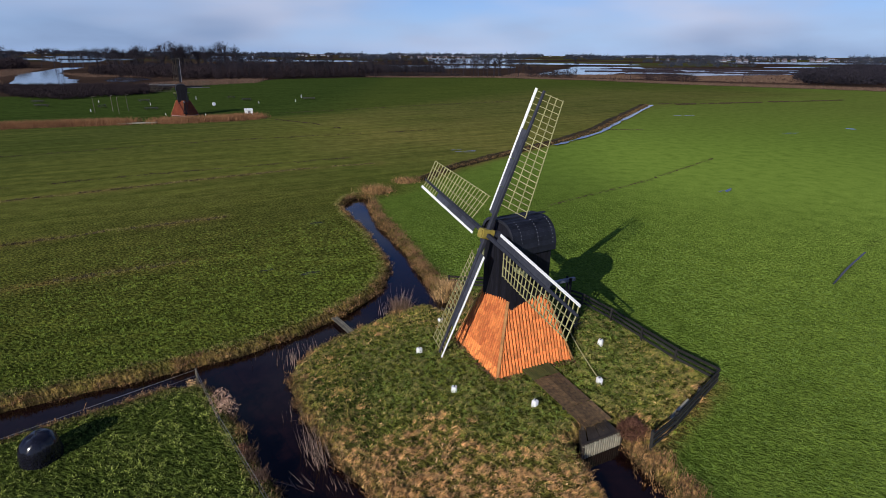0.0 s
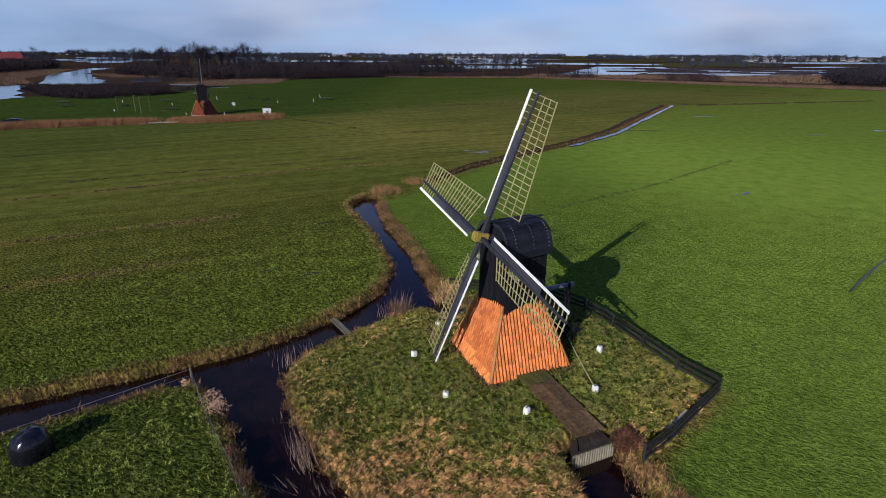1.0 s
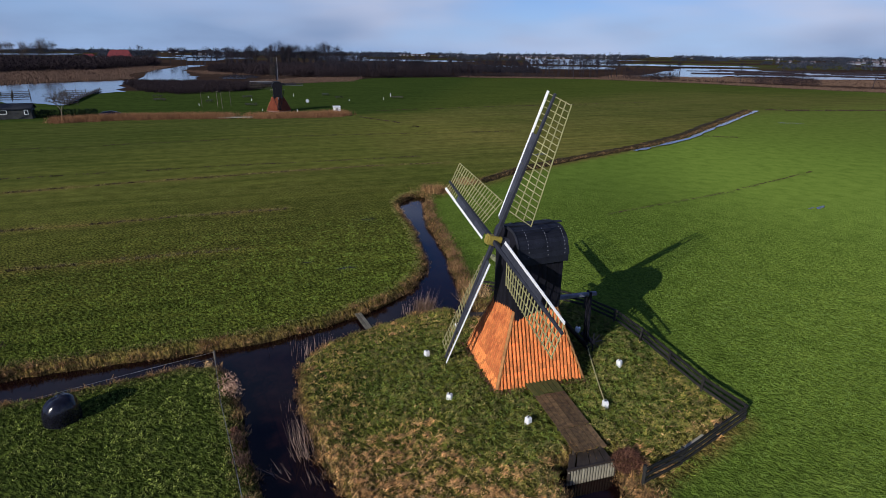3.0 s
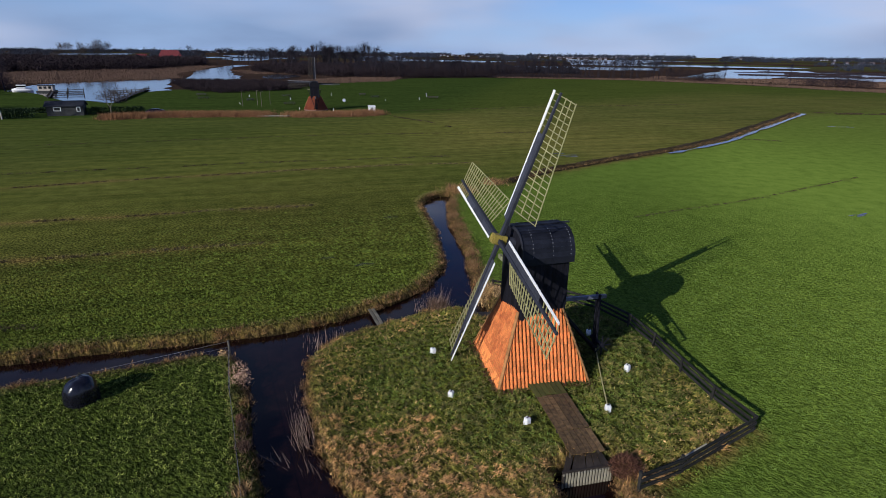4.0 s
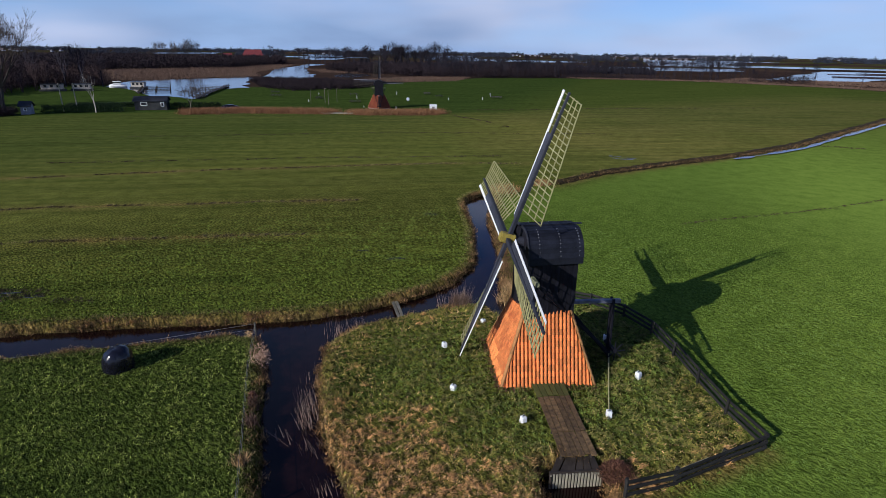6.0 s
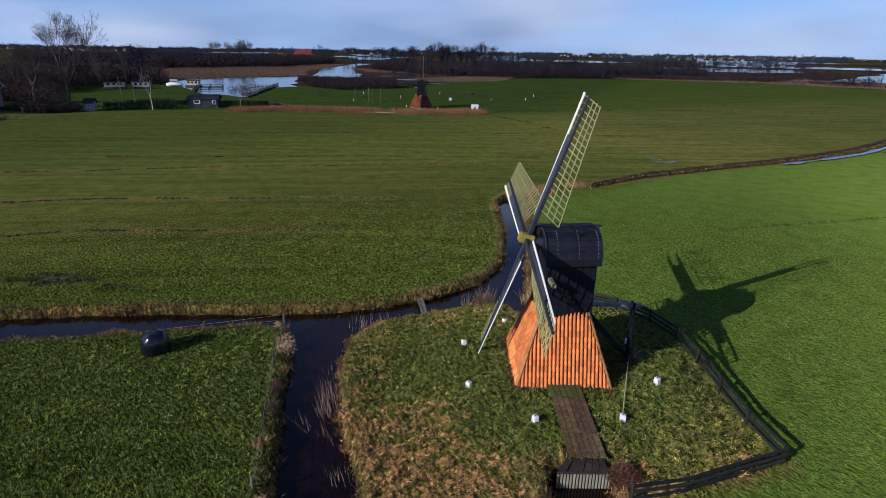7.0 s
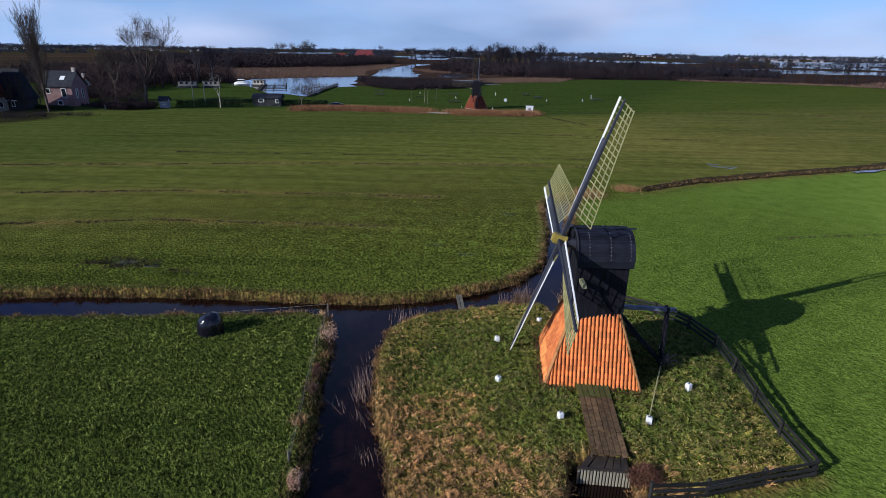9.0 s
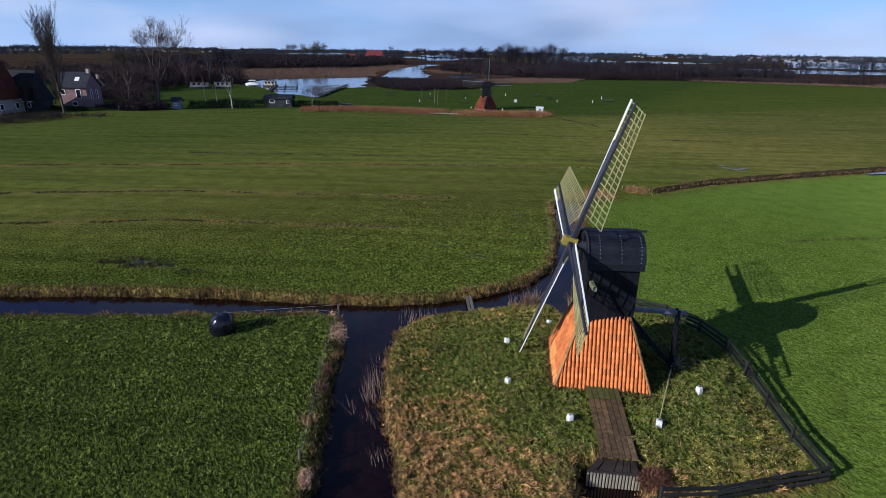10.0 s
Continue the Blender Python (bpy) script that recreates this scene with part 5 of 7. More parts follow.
# fallen leaves and chips along the foot of the tiles
ub, vb = local(25.8)
litter = []
for out, side in ((-vb, ub), (-ub, vb)):
    for f in RNG.uniform(-1, 1, 420):
        p = out * (2.34 + abs(RNG.normal(0, 0.16))) + side * (2.4 * f)
        litter.append((MILL[0] + p.x, MILL[1] + p.y))
litter = np.array(litter)
litter = litter[wave(litter[:, 0], litter[:, 1], 0.35, 2) > RNG.uniform(-0.9, 0.4, len(litter))]
triangles("leaf_litter", blades(height_at(litter), 5, 0.06, 0.07, 0.05, (0.2, -0.2), 1.6), MAT_CUTTINGS, "brown leaf litter along the foot of the tiles", "litter")
worn = np.array([p for line in TRACKS for p in
                 [tuple(np.array(a) + (np.array(b) - np.array(a)) * f + RNG.normal(0, 0.30, 2)) for a, b in zip(line[:-1], line[1:]) for f in RNG.uniform(0, 1, int(16 * math.dist(a, b)))]])
worn = worn[wave(worn[:, 0], worn[:, 1], 2.3, 7) > -0.35]
triangles("track_grass", blades(height_at(worn), 4, 0.15, 0.10, 0.045, (0, 0), 1.0), MAT_TAWNY, "tufts of dry grass along old wheel tracks", "grass")

clods = np.array([p for line in TRACKS for p in
                  [tuple(np.array(a) + (np.array(b) - np.array(a)) * f + RNG.normal(0, 0.10, 2)) for a, b in zip(line[:-1], line[1:]) for f in (np.arange(0.2, math.dist(a, b), 0.75) + RNG.normal(0, 0.12, len(np.arange(0.2, math.dist(a, b), 0.75)))) / math.dist(a, b)]])
clods = clods[wave(clods[:, 0], clods[:, 1], 2.3, 7) > -0.3]
triangles("track_clods", blades(height_at(clods), 30, 0.15, 0.12, 0.11, (0.3, 0.1), 1.2), MAT_SOIL, "dark clods turned up along old wheel tracks", "soil")
cut = np.array([tuple(np.array(a) + (np.array(b) - np.array(a)) * f + RNG.normal(0, 0.06, 2)) for a, b in zip(RUTS[3][:-1], RUTS[3][1:]) for f in RNG.uniform(0, 1, int(4 * math.dist(a, b)))])
triangles("rut_edge", blades(height_at(cut), 10, 0.10, 0.07, 0.07, (0, 0), 1.0), MAT_SOIL, "thin dark rut across the fresh meadow", "soil")
wet_lines = [[(-34.2, 19.9), (-28.6, 22.9)], [(-33.2, 21.3), (-29.4, 23.3)], [(-27.8, 22.0), (-25.4, 23.3)], [(-32.0, 20.4), (-30.2, 21.4)]]
poached = np.array([tuple(np.array(a) + (np.array(b) - np.array(a)) * f + RNG.normal(0, 0.22, 2)) for a, b in wet_lines for f in RNG.uniform(0, 1, int(9 * math.dist(a, b)))])
triangles("poached_ground", blades(height_at(poached), 12, 0.09, 0.12, 0.11, (0.2, 0.1), 1.5), MAT_SOIL, "dark trampled wet ground in the meadow", "soil")
for line, wide in ((RUTS[5], 0.30), (RUTS[6], 0.15), (RUTS[7], 0.12), (RUTS[8], 0.20), ([(68, 183), (92, 190), (128, 204)], 0.32), ([(34, 121.8), (44.6, 121.4)], 0.16), ([(-72, 52), (-40, 72), (-14, 86)], 0.14)):
    far = np.array([tuple(np.array(a) + (np.array(b) - np.array(a)) * f + RNG.normal(0, 0.12, 2)) for a, b in zip(line[:-1], line[1:]) for f in RNG.uniform(0, 1, int(3 * math.dist(a, b)))])
    far = far[wave(far[:, 0], far[:, 1], 5.0, 2) > -0.35]
    triangles("rut_edge", blades(np.c_[far, np.full(len(far), 0.06)], 5, wide, 0.22, wide, (0, 0), 1.2), MAT_SOIL, "dark broken line of an old meadow drain", "soil")

# ---- trees ----
def tree_segments(rng, tall):
    """Limbs of a bare tree as (start, end, radius, radius, level)."""
    segs = []
    upright, first, deep = 0.5, 0.22, 3

    def limb(p, d, length, r, level):
        n = 4 if level == 0 else 3
        for i in range(n):
            bend = Vector((rng.uniform(-1, 1), rng.uniform(-1, 1), rng.uniform(-0.3, 0.6))) * (0.06 if level == 0 else 0.17)
            d = (d + bend + Vector((0, 0, 0.10 if level else 0))).normalized()
            q = p + d * (length / n)
            r1 = r * (0.80 if level == 0 else 0.72)
            segs.append((p, q, r, r1, level))
            if level + 1 < deep and (level > 0 or (i + 1) / n > first):
                for _ in range(5 if level == 0 else 4):
                    a = rng.uniform(0, 2 * math.pi)
                    side = d.orthogonal().normalized()
                    side = (Matrix.Rotation(a, 3, d) @ side)
                    nd = (side * (1 - upright * 0.8) + d * (0.45 + 0.4 * upright) + Vector((0, 0, upright * 0.7))).normalized()
                    f = rng.uniform(0.35, 0.62) if level else rng.uniform(0.32, 0.52) * (1.15 - 0.4 * i / n)
                    limb(p.lerp(q, rng.uniform(0.1, 1.0)), nd, length * f, r1 * 0.5, level + 1)
            p, r = q, r1
    limb(Vector((0, 0, -0.2)), Vector((0, 0, 1)), tall * 0.82, tall * 0.017, 0)
    return segs


def fork_segments(rng, tall, spread, levels, splits=3):
    """A bare tree that forks again and again into a round, open head."""
    segs = []

    def grow(p, d, length, r, level):
        for _ in range(2):
            d = (d + Vector((rng.uniform(-1, 1), rng.uniform(-1, 1), rng.uniform(-0.2, 0.5))) * 0.10).normalized()
            q = p + d * (length / 2)
            segs.append((p, q, r, r * 0.86, 0 if level < 2 else 1))
            p, r = q, r * 0.86
        if level >= levels:
            return
        turn = rng.uniform(0, 2 * math.pi)
        n = splits + (1 if level == 0 else 0)
        for k in range(n):
            a = turn + 2 * math.pi * k / n + rng.uniform(-0.5, 0.5)
            side = Matrix.Rotation(a, 3, d) @ d.orthogonal().normalized()
            nd = (d + side * spread * rng.uniform(0.55, 1.2) + Vector((0, 0, 0.14))).normalized()
            grow(p, nd, length * rng.uniform(0.62, 0.86), r * 0.66, level + 1)
    grow(Vector((0, 0, -0.2)), Vector((0.02, 0, 1)), tall * 0.27, tall * 0.023, 0)
    return segs


def poplar_segments(rng, tall, lean):
    """A narrow poplar: a bundle of long stems rising close together from a short trunk, feathered with steep twigs."""
    segs = []
    up = Vector((lean[0], lean[1], 1)).normalized()
    for i in range(6):
        segs.append((up * (tall * 0.15 * i - 0.2), up * (tall * 0.15 * (i + 1) - 0.2), tall * 0.014 * (1 - 0.14 * i), tall * 0.014 * (1 - 0.14 * (i + 1)), 0))

    def feather(p, d, length, r, level):
        n = 5 if level == 1 else 3
        for i in range(n):
            d = (d + Vector((rng.uniform(-1, 1), rng.uniform(-1, 1), 0)) * 0.06 + up * 0.13).normalized()
            q = p + d * (length / n)
            segs.append((p, q, r, r * 0.78, 1))
            if level < 4:
                for _ in range((4, 3, 1)[level - 1]):
                    a = rng.uniform(0, 2 * math.pi)
                    nd = (d + Vector((math.cos(a), math.sin(a), 0.1)) * rng.uniform(0.22, 0.5)).normalized()
                    feather(p.lerp(q, rng.random()), nd, length * rng.uniform(0.22, 0.40) * (1.1 - 0.1 * i), r * 0.5, level + 1)
            p, r = q, r * 0.78
    for k in range(11):
        f = rng.uniform(0.06, 0.50)
        a = 2.4 * k + rng.uniform(-0.3, 0.3)
        d = (Vector((math.cos(a), math.sin(a), 0)) * rng.uniform(0.20, 0.34) + up).normalized()
        feather(up * (tall * f), d, tall * (1 - f) * rng.uniform(0.66, 0.90), tall * 0.0042, 1)
    return segs


def limb_faces(segs, least):
    """Quads of three-sided limbs; thin ones are kept at least that thick."""
    p = np.array([s[0] for s in segs]); q = np.array([s[1] for s in segs])
    r0 = np.maximum([s[2] for s in segs], least); r1 = np.maximum([s[3] for s in segs], least * 0.7)
    d = q - p
    d /= np.linalg.norm(d, axis=1, keepdims=True) + 1e-9
    a = np.cross(d, np.where(abs(d[:, 2:3]) > 0.9, [[1.0, 0, 0]], [[0, 0, 1.0]]))
    a /= np.linalg.norm(a, axis=1, keepdims=True) + 1e-9
    b = np.cross(d, a)
    out = []
    for k in range(3):
        u0, u1 = 2 * math.pi * k / 3, 2 * math.pi * (k + 1) / 3
        o0, o1 = a * math.cos(u0) + b * math.sin(u0), a * math.cos(u1) + b * math.sin(u1)
        out.append(np.stack([p + o0 * r0[:, None], p + o1 * r0[:, None], q + o1 * r1[:, None], q + o0 * r1[:, None]], 1))
    return np.concatenate(out)


def bare_tree(x, y, tall, kind, seed, label, bark=None, width=1.0, name="tree", twig=None):
    forked = {"fan": (0.44, 6, 3), "birch_fork": (0.42, 5, 2), "willow": (0.8, 5, 3)}
    rng = random.Random(seed)
    if kind in forked:
        segs = fork_segments(rng, tall, *forked[kind])
    else:
        segs = poplar_segments(rng, tall, (-0.03, -0.02)) if kind == "poplar" else tree_segments(rng, tall)
    t = thing(name, label, "tree", (x, y, 0.0), 0)
    for nm, pick in (("trunk", lambda s: s[4] == 0), ("crown", lambda s: s[4] > 0)):
        f = limb_faces([s for s in segs if pick(s)], 0.022 if kind in ("fan", "poplar") else 0.028)
        if kind == "fan" and nm == "crown":
            tips = np.array([s[1] for s in segs[-len(segs) // 2:]])
            spray = clumps(tips, 0.45, 0.5, 2, 0.9, np.random.default_rng(seed), 0.016).reshape(-1, 3, 3)
            f = np.concatenate([f, np.concatenate([spray, spray[:, 2:3]], 1)])
        f[..., :2] *= width
        ob = triangles(nm, f.reshape(-1, 3), (bark or MAT_BARK) if nm == "trunk" else (twig or MAT_FINE_TWIG), "", "", "", True)
        ob.parent = t
    return t


def clumps(centres, rx, rz, per, size, rng=RNG, slim=0.12):
    """Round heads of loose twigs: thin triangles strewn through a dome over each centre."""
    c = np.repeat(np.asarray(centres, float), per, axis=0)
    n = len(c)
    grow = np.repeat(rng.uniform(0.6, 1.25, len(centres)), per)
    a, f = rng.uniform(0, 2 * math.pi, n), rng.uniform(0, 1, n)
    h = rng.uniform(0, 1, n) ** 0.8
    rad = rx * grow * np.sqrt(f) * np.sqrt(np.clip(1.06 - h * h, 0.02, 1))
    p = c + np.c_[rad * np.cos(a), rad * np.sin(a), rz * grow * h]
    d = rng.normal(0, 1, (n, 3))
    d[:, 2] = abs(d[:, 2]) * 1.9
    d /= np.linalg.norm(d, axis=1, keepdims=True)
    e = np.cross(d, rng.normal(0, 1, (n, 3)))
    e /= np.linalg.norm(e, axis=1, keepdims=True) + 1e-9
    length = size * rng.uniform(0.6, 1.4, n)[:, None]
    return np.stack([p - e * length * slim, p + e * length * slim, p + d * length], 1).reshape(-1, 3)


def wood_tree(seed):
    segs = fork_segments(random.Random(seed), 14.0, 0.36 + 0.05 * (seed % 4), 4, 3)
    tips = np.array([s[1] for s in segs[len(segs) // 2:]])
    twigs = clumps(tips, 0.8, 0.7, 1, 1.3, np.random.default_rng(seed), 0.03).reshape(-1, 3, 3)
    twigs = np.concatenate([twigs, twigs[:, 2:3]], 1)       # a triangle as a closed-up quad
    thin = limb_faces([q for q in segs if q[4] > 0], 0.05)
    return np.concatenate([limb_faces([q for q in segs if q[4] == 0], 0.06), thin[:len(thin) // 3], twigs])


WOOD_TREES = [wood_tree(40 + k) for k in range(5)]


def wood(name, places, tall, mat, label, seed=1, slim=1.0):
    rng = np.random.default_rng(seed)
    out = []
    for x, y in places:
        f = WOOD_TREES[rng.integers(5)] * (tall / 14.0 * rng.uniform(0.65, 1.15))
        a = rng.uniform(0, 2 * math.pi)
        c, s = slim * math.cos(a), slim * math.sin(a)
        g = np.stack([f[..., 0] * c - f[..., 1] * s + x, f[..., 0] * s + f[..., 1] * c + y, f[..., 2]], -1)
        out.append(g)
    return triangles(name, np.concatenate(out).reshape(-1, 3), mat, label, "woodland", "stuff", True)


def reed_bed(ring, density, tall, label, width=0.25, rng=RNG):
    p = scatter(ring, density, rng)
    p = np.c_[p, np.zeros(len(p))]
    return triangles("reed_bed", blades(p, 8, tall * 0.9, 1.1, width * 0.5, (0, 0), 0.5, rng), MAT_REED, label, "reed bed")


def carr(name, ring, density, tall, mat, label, per=46, size=0.8, rng=RNG):
    """Willow carr: round bushes run together into one fuzzy mass."""
    p = scatter(ring, density, rng)
    return triangles(name, crowns(np.c_[p, np.zeros(len(p))], 1.05 * tall, tall, int(1.2 * per), 0.84 * size, rng, 0.0), mat, label, "thicket")


WR = np.random.default_rng(23)
rows = []
for off in (6, 12, 19, 27, 36):
    rows += along([(-140, 332 + off), (-100, 350 + off), (-51, 382 + off), (10, 392 + off)], 4.2, 0.9, WR)
rows += along([(10, 398), (70, 394)], 3.2, 2.0, WR) + along([(10, 412), (64, 410)], 3.6, 2.5, WR) + along([(70, 392), (125, 362), (170, 330)], 13, 3.0, WR)
wood("wood_belt", rows, 13.5, MAT_TWIG, "dense belt of bare winter trees beyond the meadow", 2, 0.6)
wood("tall_grove", along([(-262, 462), (-222, 478), (-172, 492)], 2.6, 6.0, WR) + along([(-234, 486), (-206, 494)], 3.0, 3.0, WR), 23.0, MAT_TWIG, "tall bare trees rising over the wood", 3)
wood("lake_grove", along([(-372, 548), (-300, 540)], 5.0, 6.0, WR) + along([(-300, 500), (-258, 478)], 5.0, 5.0, WR), 19.0, MAT_TWIG, "bare trees at the head of the lake", 14)
wood("distant_grove", along([(-456, 412), (-424, 446)], 3.6, 4, WR), 23.0, MAT_FINE_TWIG, "tall bare grove beyond the reed bed", 9)
wood("farm_grove", along([(-600, 812), (-560, 850)], 6, 8, WR) + along([(-655, 840), (-600, 860)], 7, 6, WR) + along([(-480, 760), (-400, 800)], 9, 10, WR), 22.0, MAT_TWIG, "bare trees round the distant red farm", 10)
rows = along([(-330, 620), (-120, 640), (60, 700)], 8, 12, WR) + along([(-420, 560), (-260, 640)], 9, 15, WR) + along([(-700, 420), (-480, 600)], 12, 20, WR)
wood("distant_wood", rows, 14.0, MAT_TWIG, "bare trees round distant lakes", 4)
rows = along([(-200, 70), (-180, 92)], 3.0, 5.0, WR) + along([(-205, 96), (-200, 118)], 2.4, 3.0, WR) + along([(-222, 108), (-208, 128), (-216, 152)], 2.2, 4.0, WR) + along([(-242, 132), (-218, 166)], 2.6, 5.0, WR)
wood("garden_trees", rows, 10.5, MAT_SHRUB, "brown bare trees and shrubs behind the houses", 5)
wood("garden_trees", along([(-232, 152), (-206, 170)], 4.0, 2.5, WR), 17.0, MAT_TWIG, "tall dark round-headed trees behind the gardens", 15)
rows = along([(-182, 50), (-182, 70), (-180, 84)], 4, 4, WR) + along([(-176, 66), (-172, 78)], 2.5, 2, WR)
wood("farm_trees", rows, 13.0, MAT_TWIG, "dark bare trees behind the farm", 6)
# scrub and willow carr
carr("scrub", [(-190, 236), (-150, 196), (-128, 188), (-114, 216), (-118, 246), (-142, 252), (-168, 250)], 0.42, 2.5, MAT_BRUSH, "dark willow scrub beside the water")
carr("scrub", [(-140, 335), (-95, 350), (-60, 378), (-70, 425), (-145, 390)], 0.16, 6.0, MAT_BRUSH, "dark undergrowth of the wood", 44, 1.0)
carr("scrub", [(-60, 378), (-51, 383), (12, 394), (12, 404), (-60, 398)], 0.22, 3.0, MAT_BRUSH, "low brown undergrowth before the trees", 44, 0.7)
carr("scrub", [(-186, 352), (-140, 335), (-150, 395), (-60, 430), (-40, 470), (-160, 470), (-262, 440), (-240, 380)], 0.10, 6.0, MAT_BRUSH, "dark carr behind the wood", 54, 1.5)
carr("scrub", [(-262, 440), (-160, 470), (0, 480), (0, 540), (-170, 545), (-290, 500)], 0.05, 4.5, MAT_TWIG, "dark scrub far behind the wood", 54, 1.9)
carr("scrub", [(-620, 330), (-400, 262), (-350, 300), (-330, 380), (-380, 520), (-470, 640), (-700, 560)], 0.038, 8.0, MAT_BRUSH, "dark willow carr behind the reed bed", 44, 2.5)
carr("scrub", [(-330, 545), (-60, 560), (0, 600), (-120, 640), (-330, 620)], 0.03, 4.0, MAT_TWIG, "low dark scrub far over the water", 44, 2.2)
carr("scrub", [(205, 322), (330, 300), (560, 520), (520, 700), (430, 620), (300, 470), (240, 390)], 0.055, 7.0, MAT_TWIG, "dark scrub beyond the reed land", 32, 1.9)
carr("scrub", [(120, 372), (140, 352), (158, 350), (150, 372)], 0.14, 6.0, MAT_BRUSH, "round willow bushes in the reed land", 60, 0.9)
carr("scrub", [(52, 398), (74, 390), (84, 384), (92, 392), (70, 404)], 0.16, 7.5, MAT_BRUSH, "round willow bush at the meadow edge", 60, 1.0)
carr("scrub", [(-192, 66), (-172, 84), (-166, 96), (-182, 108), (-206, 102)], 0.20, 5.0, MAT_SHRUB, "brown garden shrubbery", 60, 0.6)
carr("scrub", [(-262, 120), (-206, 98), (-198, 120), (-214, 140), (-224, 156), (-210, 172), (-228, 184), (-264, 172)], 0.2, 8.0, MAT_SHRUB, "tall brown willow thicket behind the gardens", 90, 0.9)
carr("scrub", [(-300, 110), (-236, 112), (-232, 160), (-262, 190), (-320, 210)], 0.10, 8.0, MAT_BRUSH, "dark brushwood across the water", 70, 1.2)
carr("scrub", [(-147, 57), (-131, 66), (-128, 70), (-132, 71), (-148, 61)], 0.9, 0.9, MAT_BRUSH, "dark rough ditch edge before the farm", 40, 0.25)
carr("scrub", [(-131, 47), (-133, 60), (-137, 62), (-147, 56), (-142, 48)], 0.5, 1.7, MAT_BRUSH, "dark untidy shrubs before the farm", 60, 0.35)
carr("scrub", [(-140, 78), (-135.6, 81.5), (-133.4, 86.6), (-136.5, 89), (-143, 80)], 1.1, 2.4, MAT_SHRUB, "reddish brown beech hedge beside the shed", 170, 0.5)
carr("scrub", [(-152, 77.5), (-144, 80), (-146, 85), (-152, 83)], 0.7, 1.8, MAT_SHRUB, "low brown hedge beside the brick house", 110, 0.45)
carr("scrub", [(-170, 84), (-163, 90), (-158, 98), (-162, 100), (-172, 90)], 0.5, 6.0, MAT_SHRUB, "tangled bare shrubs behind the brick house", 120, 0.6)
carr("scrub", [(-151, 84), (-148, 84), (-146, 91), (-150, 92)], 0.42, 7.5, MAT_SHRUB, "reddish round garden trees beside the brick house", 260, 0.6)
reed_bed([(-360, 230), (-258, 196), (-234, 208), (-228, 240), (-214, 272), (-258, 322), (-350, 330)], 0.22, 1.5, "reddish brown reed bed across the water", 0.4)
reed_bed([(-132, 256), (-100, 300), (-108, 344), (-138, 328), (-150, 280)], 0.55, 1.2, "reddish reeds along the meadow corner")
reed_bed([(-222, 350), (-205, 360), (-190, 360), (-150, 335), (-240, 402), (-270, 402)], 0.25, 1.3, "dull brown reeds between the lakes", 0.35)
reed_bed([(-258, 322), (-350, 330), (-400, 470), (-352, 500), (-300, 404)], 0.16, 1.4, "brown reeds beyond the upper lake", 0.45)
reed_bed([(-52, 381), (36, 389), (95, 358), (132, 318), (208, 266), (330, 203), (330, 222), (215, 290), (140, 337), (98, 374), (36, 401), (-52, 392)], 0.5, 1.1, "rusty reed strip at the meadow edge", 0.3)
reed_bed([(40, 405), (110, 385), (215, 330), (300, 420), (292, 470), (205, 436), (145, 452), (90, 446), (60, 470)], 0.14, 1.2, "brown reed land before the lakes", 0.5)

strip = along([(-104, 108.5), (-100.5, 111), (-94, 117.5), (-80, 123.5), (-72, 126.5)], 0.03, 1.2, WR) + along([(-66, 128.5), (-60, 131), (-52, 135), (-47.5, 140)], 0.03, 1.5, WR)
strip = np.c_[np.array(strip), np.zeros(len(strip))]
triangles("reed_strip", blades(strip, 16, 1.3, 0.6, 0.07, (0, 0), 0.5), MAT_FAR_REED, "rust-coloured reed strip along the far ditch", "reed")
strip = along(DITCH, 0.07, 0.1, WR)
strip = np.array(strip) + np.array([-0.75, 0.45])
strip = np.c_[strip + WR.normal(0, 0.4, strip.shape), np.full(len(strip), 0.22)]
triangles("ditch_reeds", blades(strip, 5, 0.24, 0.35, 0.07, (0, 0), 1.0), MAT_SEDGE, "brown reeds along the narrow meadow ditch", "reed")

def ditch_bank():
    """The raw peat edge on the west side of the narrow ditch: a low ragged ridge."""
    r = random.Random(12)
    pts = [Vector(a).lerp(Vector(b), f / 14) for a, b in zip(DITCH[:-1], DITCH[1:]) for f in range(14)]
    v, f = [], []
    for i, p in enumerate(pts):
        a, b = pts[max(i - 1, 0)], pts[min(i + 1, len(pts) - 1)]
        d = (b - a).normalized()
        n = Vector((-d.y, d.x))
        grow = 1 + 0.012 * i
        for off, z in ((0.1, -0.05), (0.35, 0.22), (0.9, 0.42), (1.5, 0.26), (2.0, -0.05)):
            q = p + n * (off + r.uniform(-0.14, 0.14)) * min(grow, 1.7)
            v.append((q.x, q.y, z + (r.uniform(-0.10, 0.10) if z > 0 else 0)))
    for i in range(len(pts) - 1):
        f += [(5 * i + k, 5 * i + k + 1, 5 * i + k + 6, 5 * i + k + 5) for k in range(4)]
    solo("ditch_bank", Shape().add(v, f), MAT_BANK, "raw dark peat bank along the narrow ditch", "bank", "", "structure")


ditch_bank()

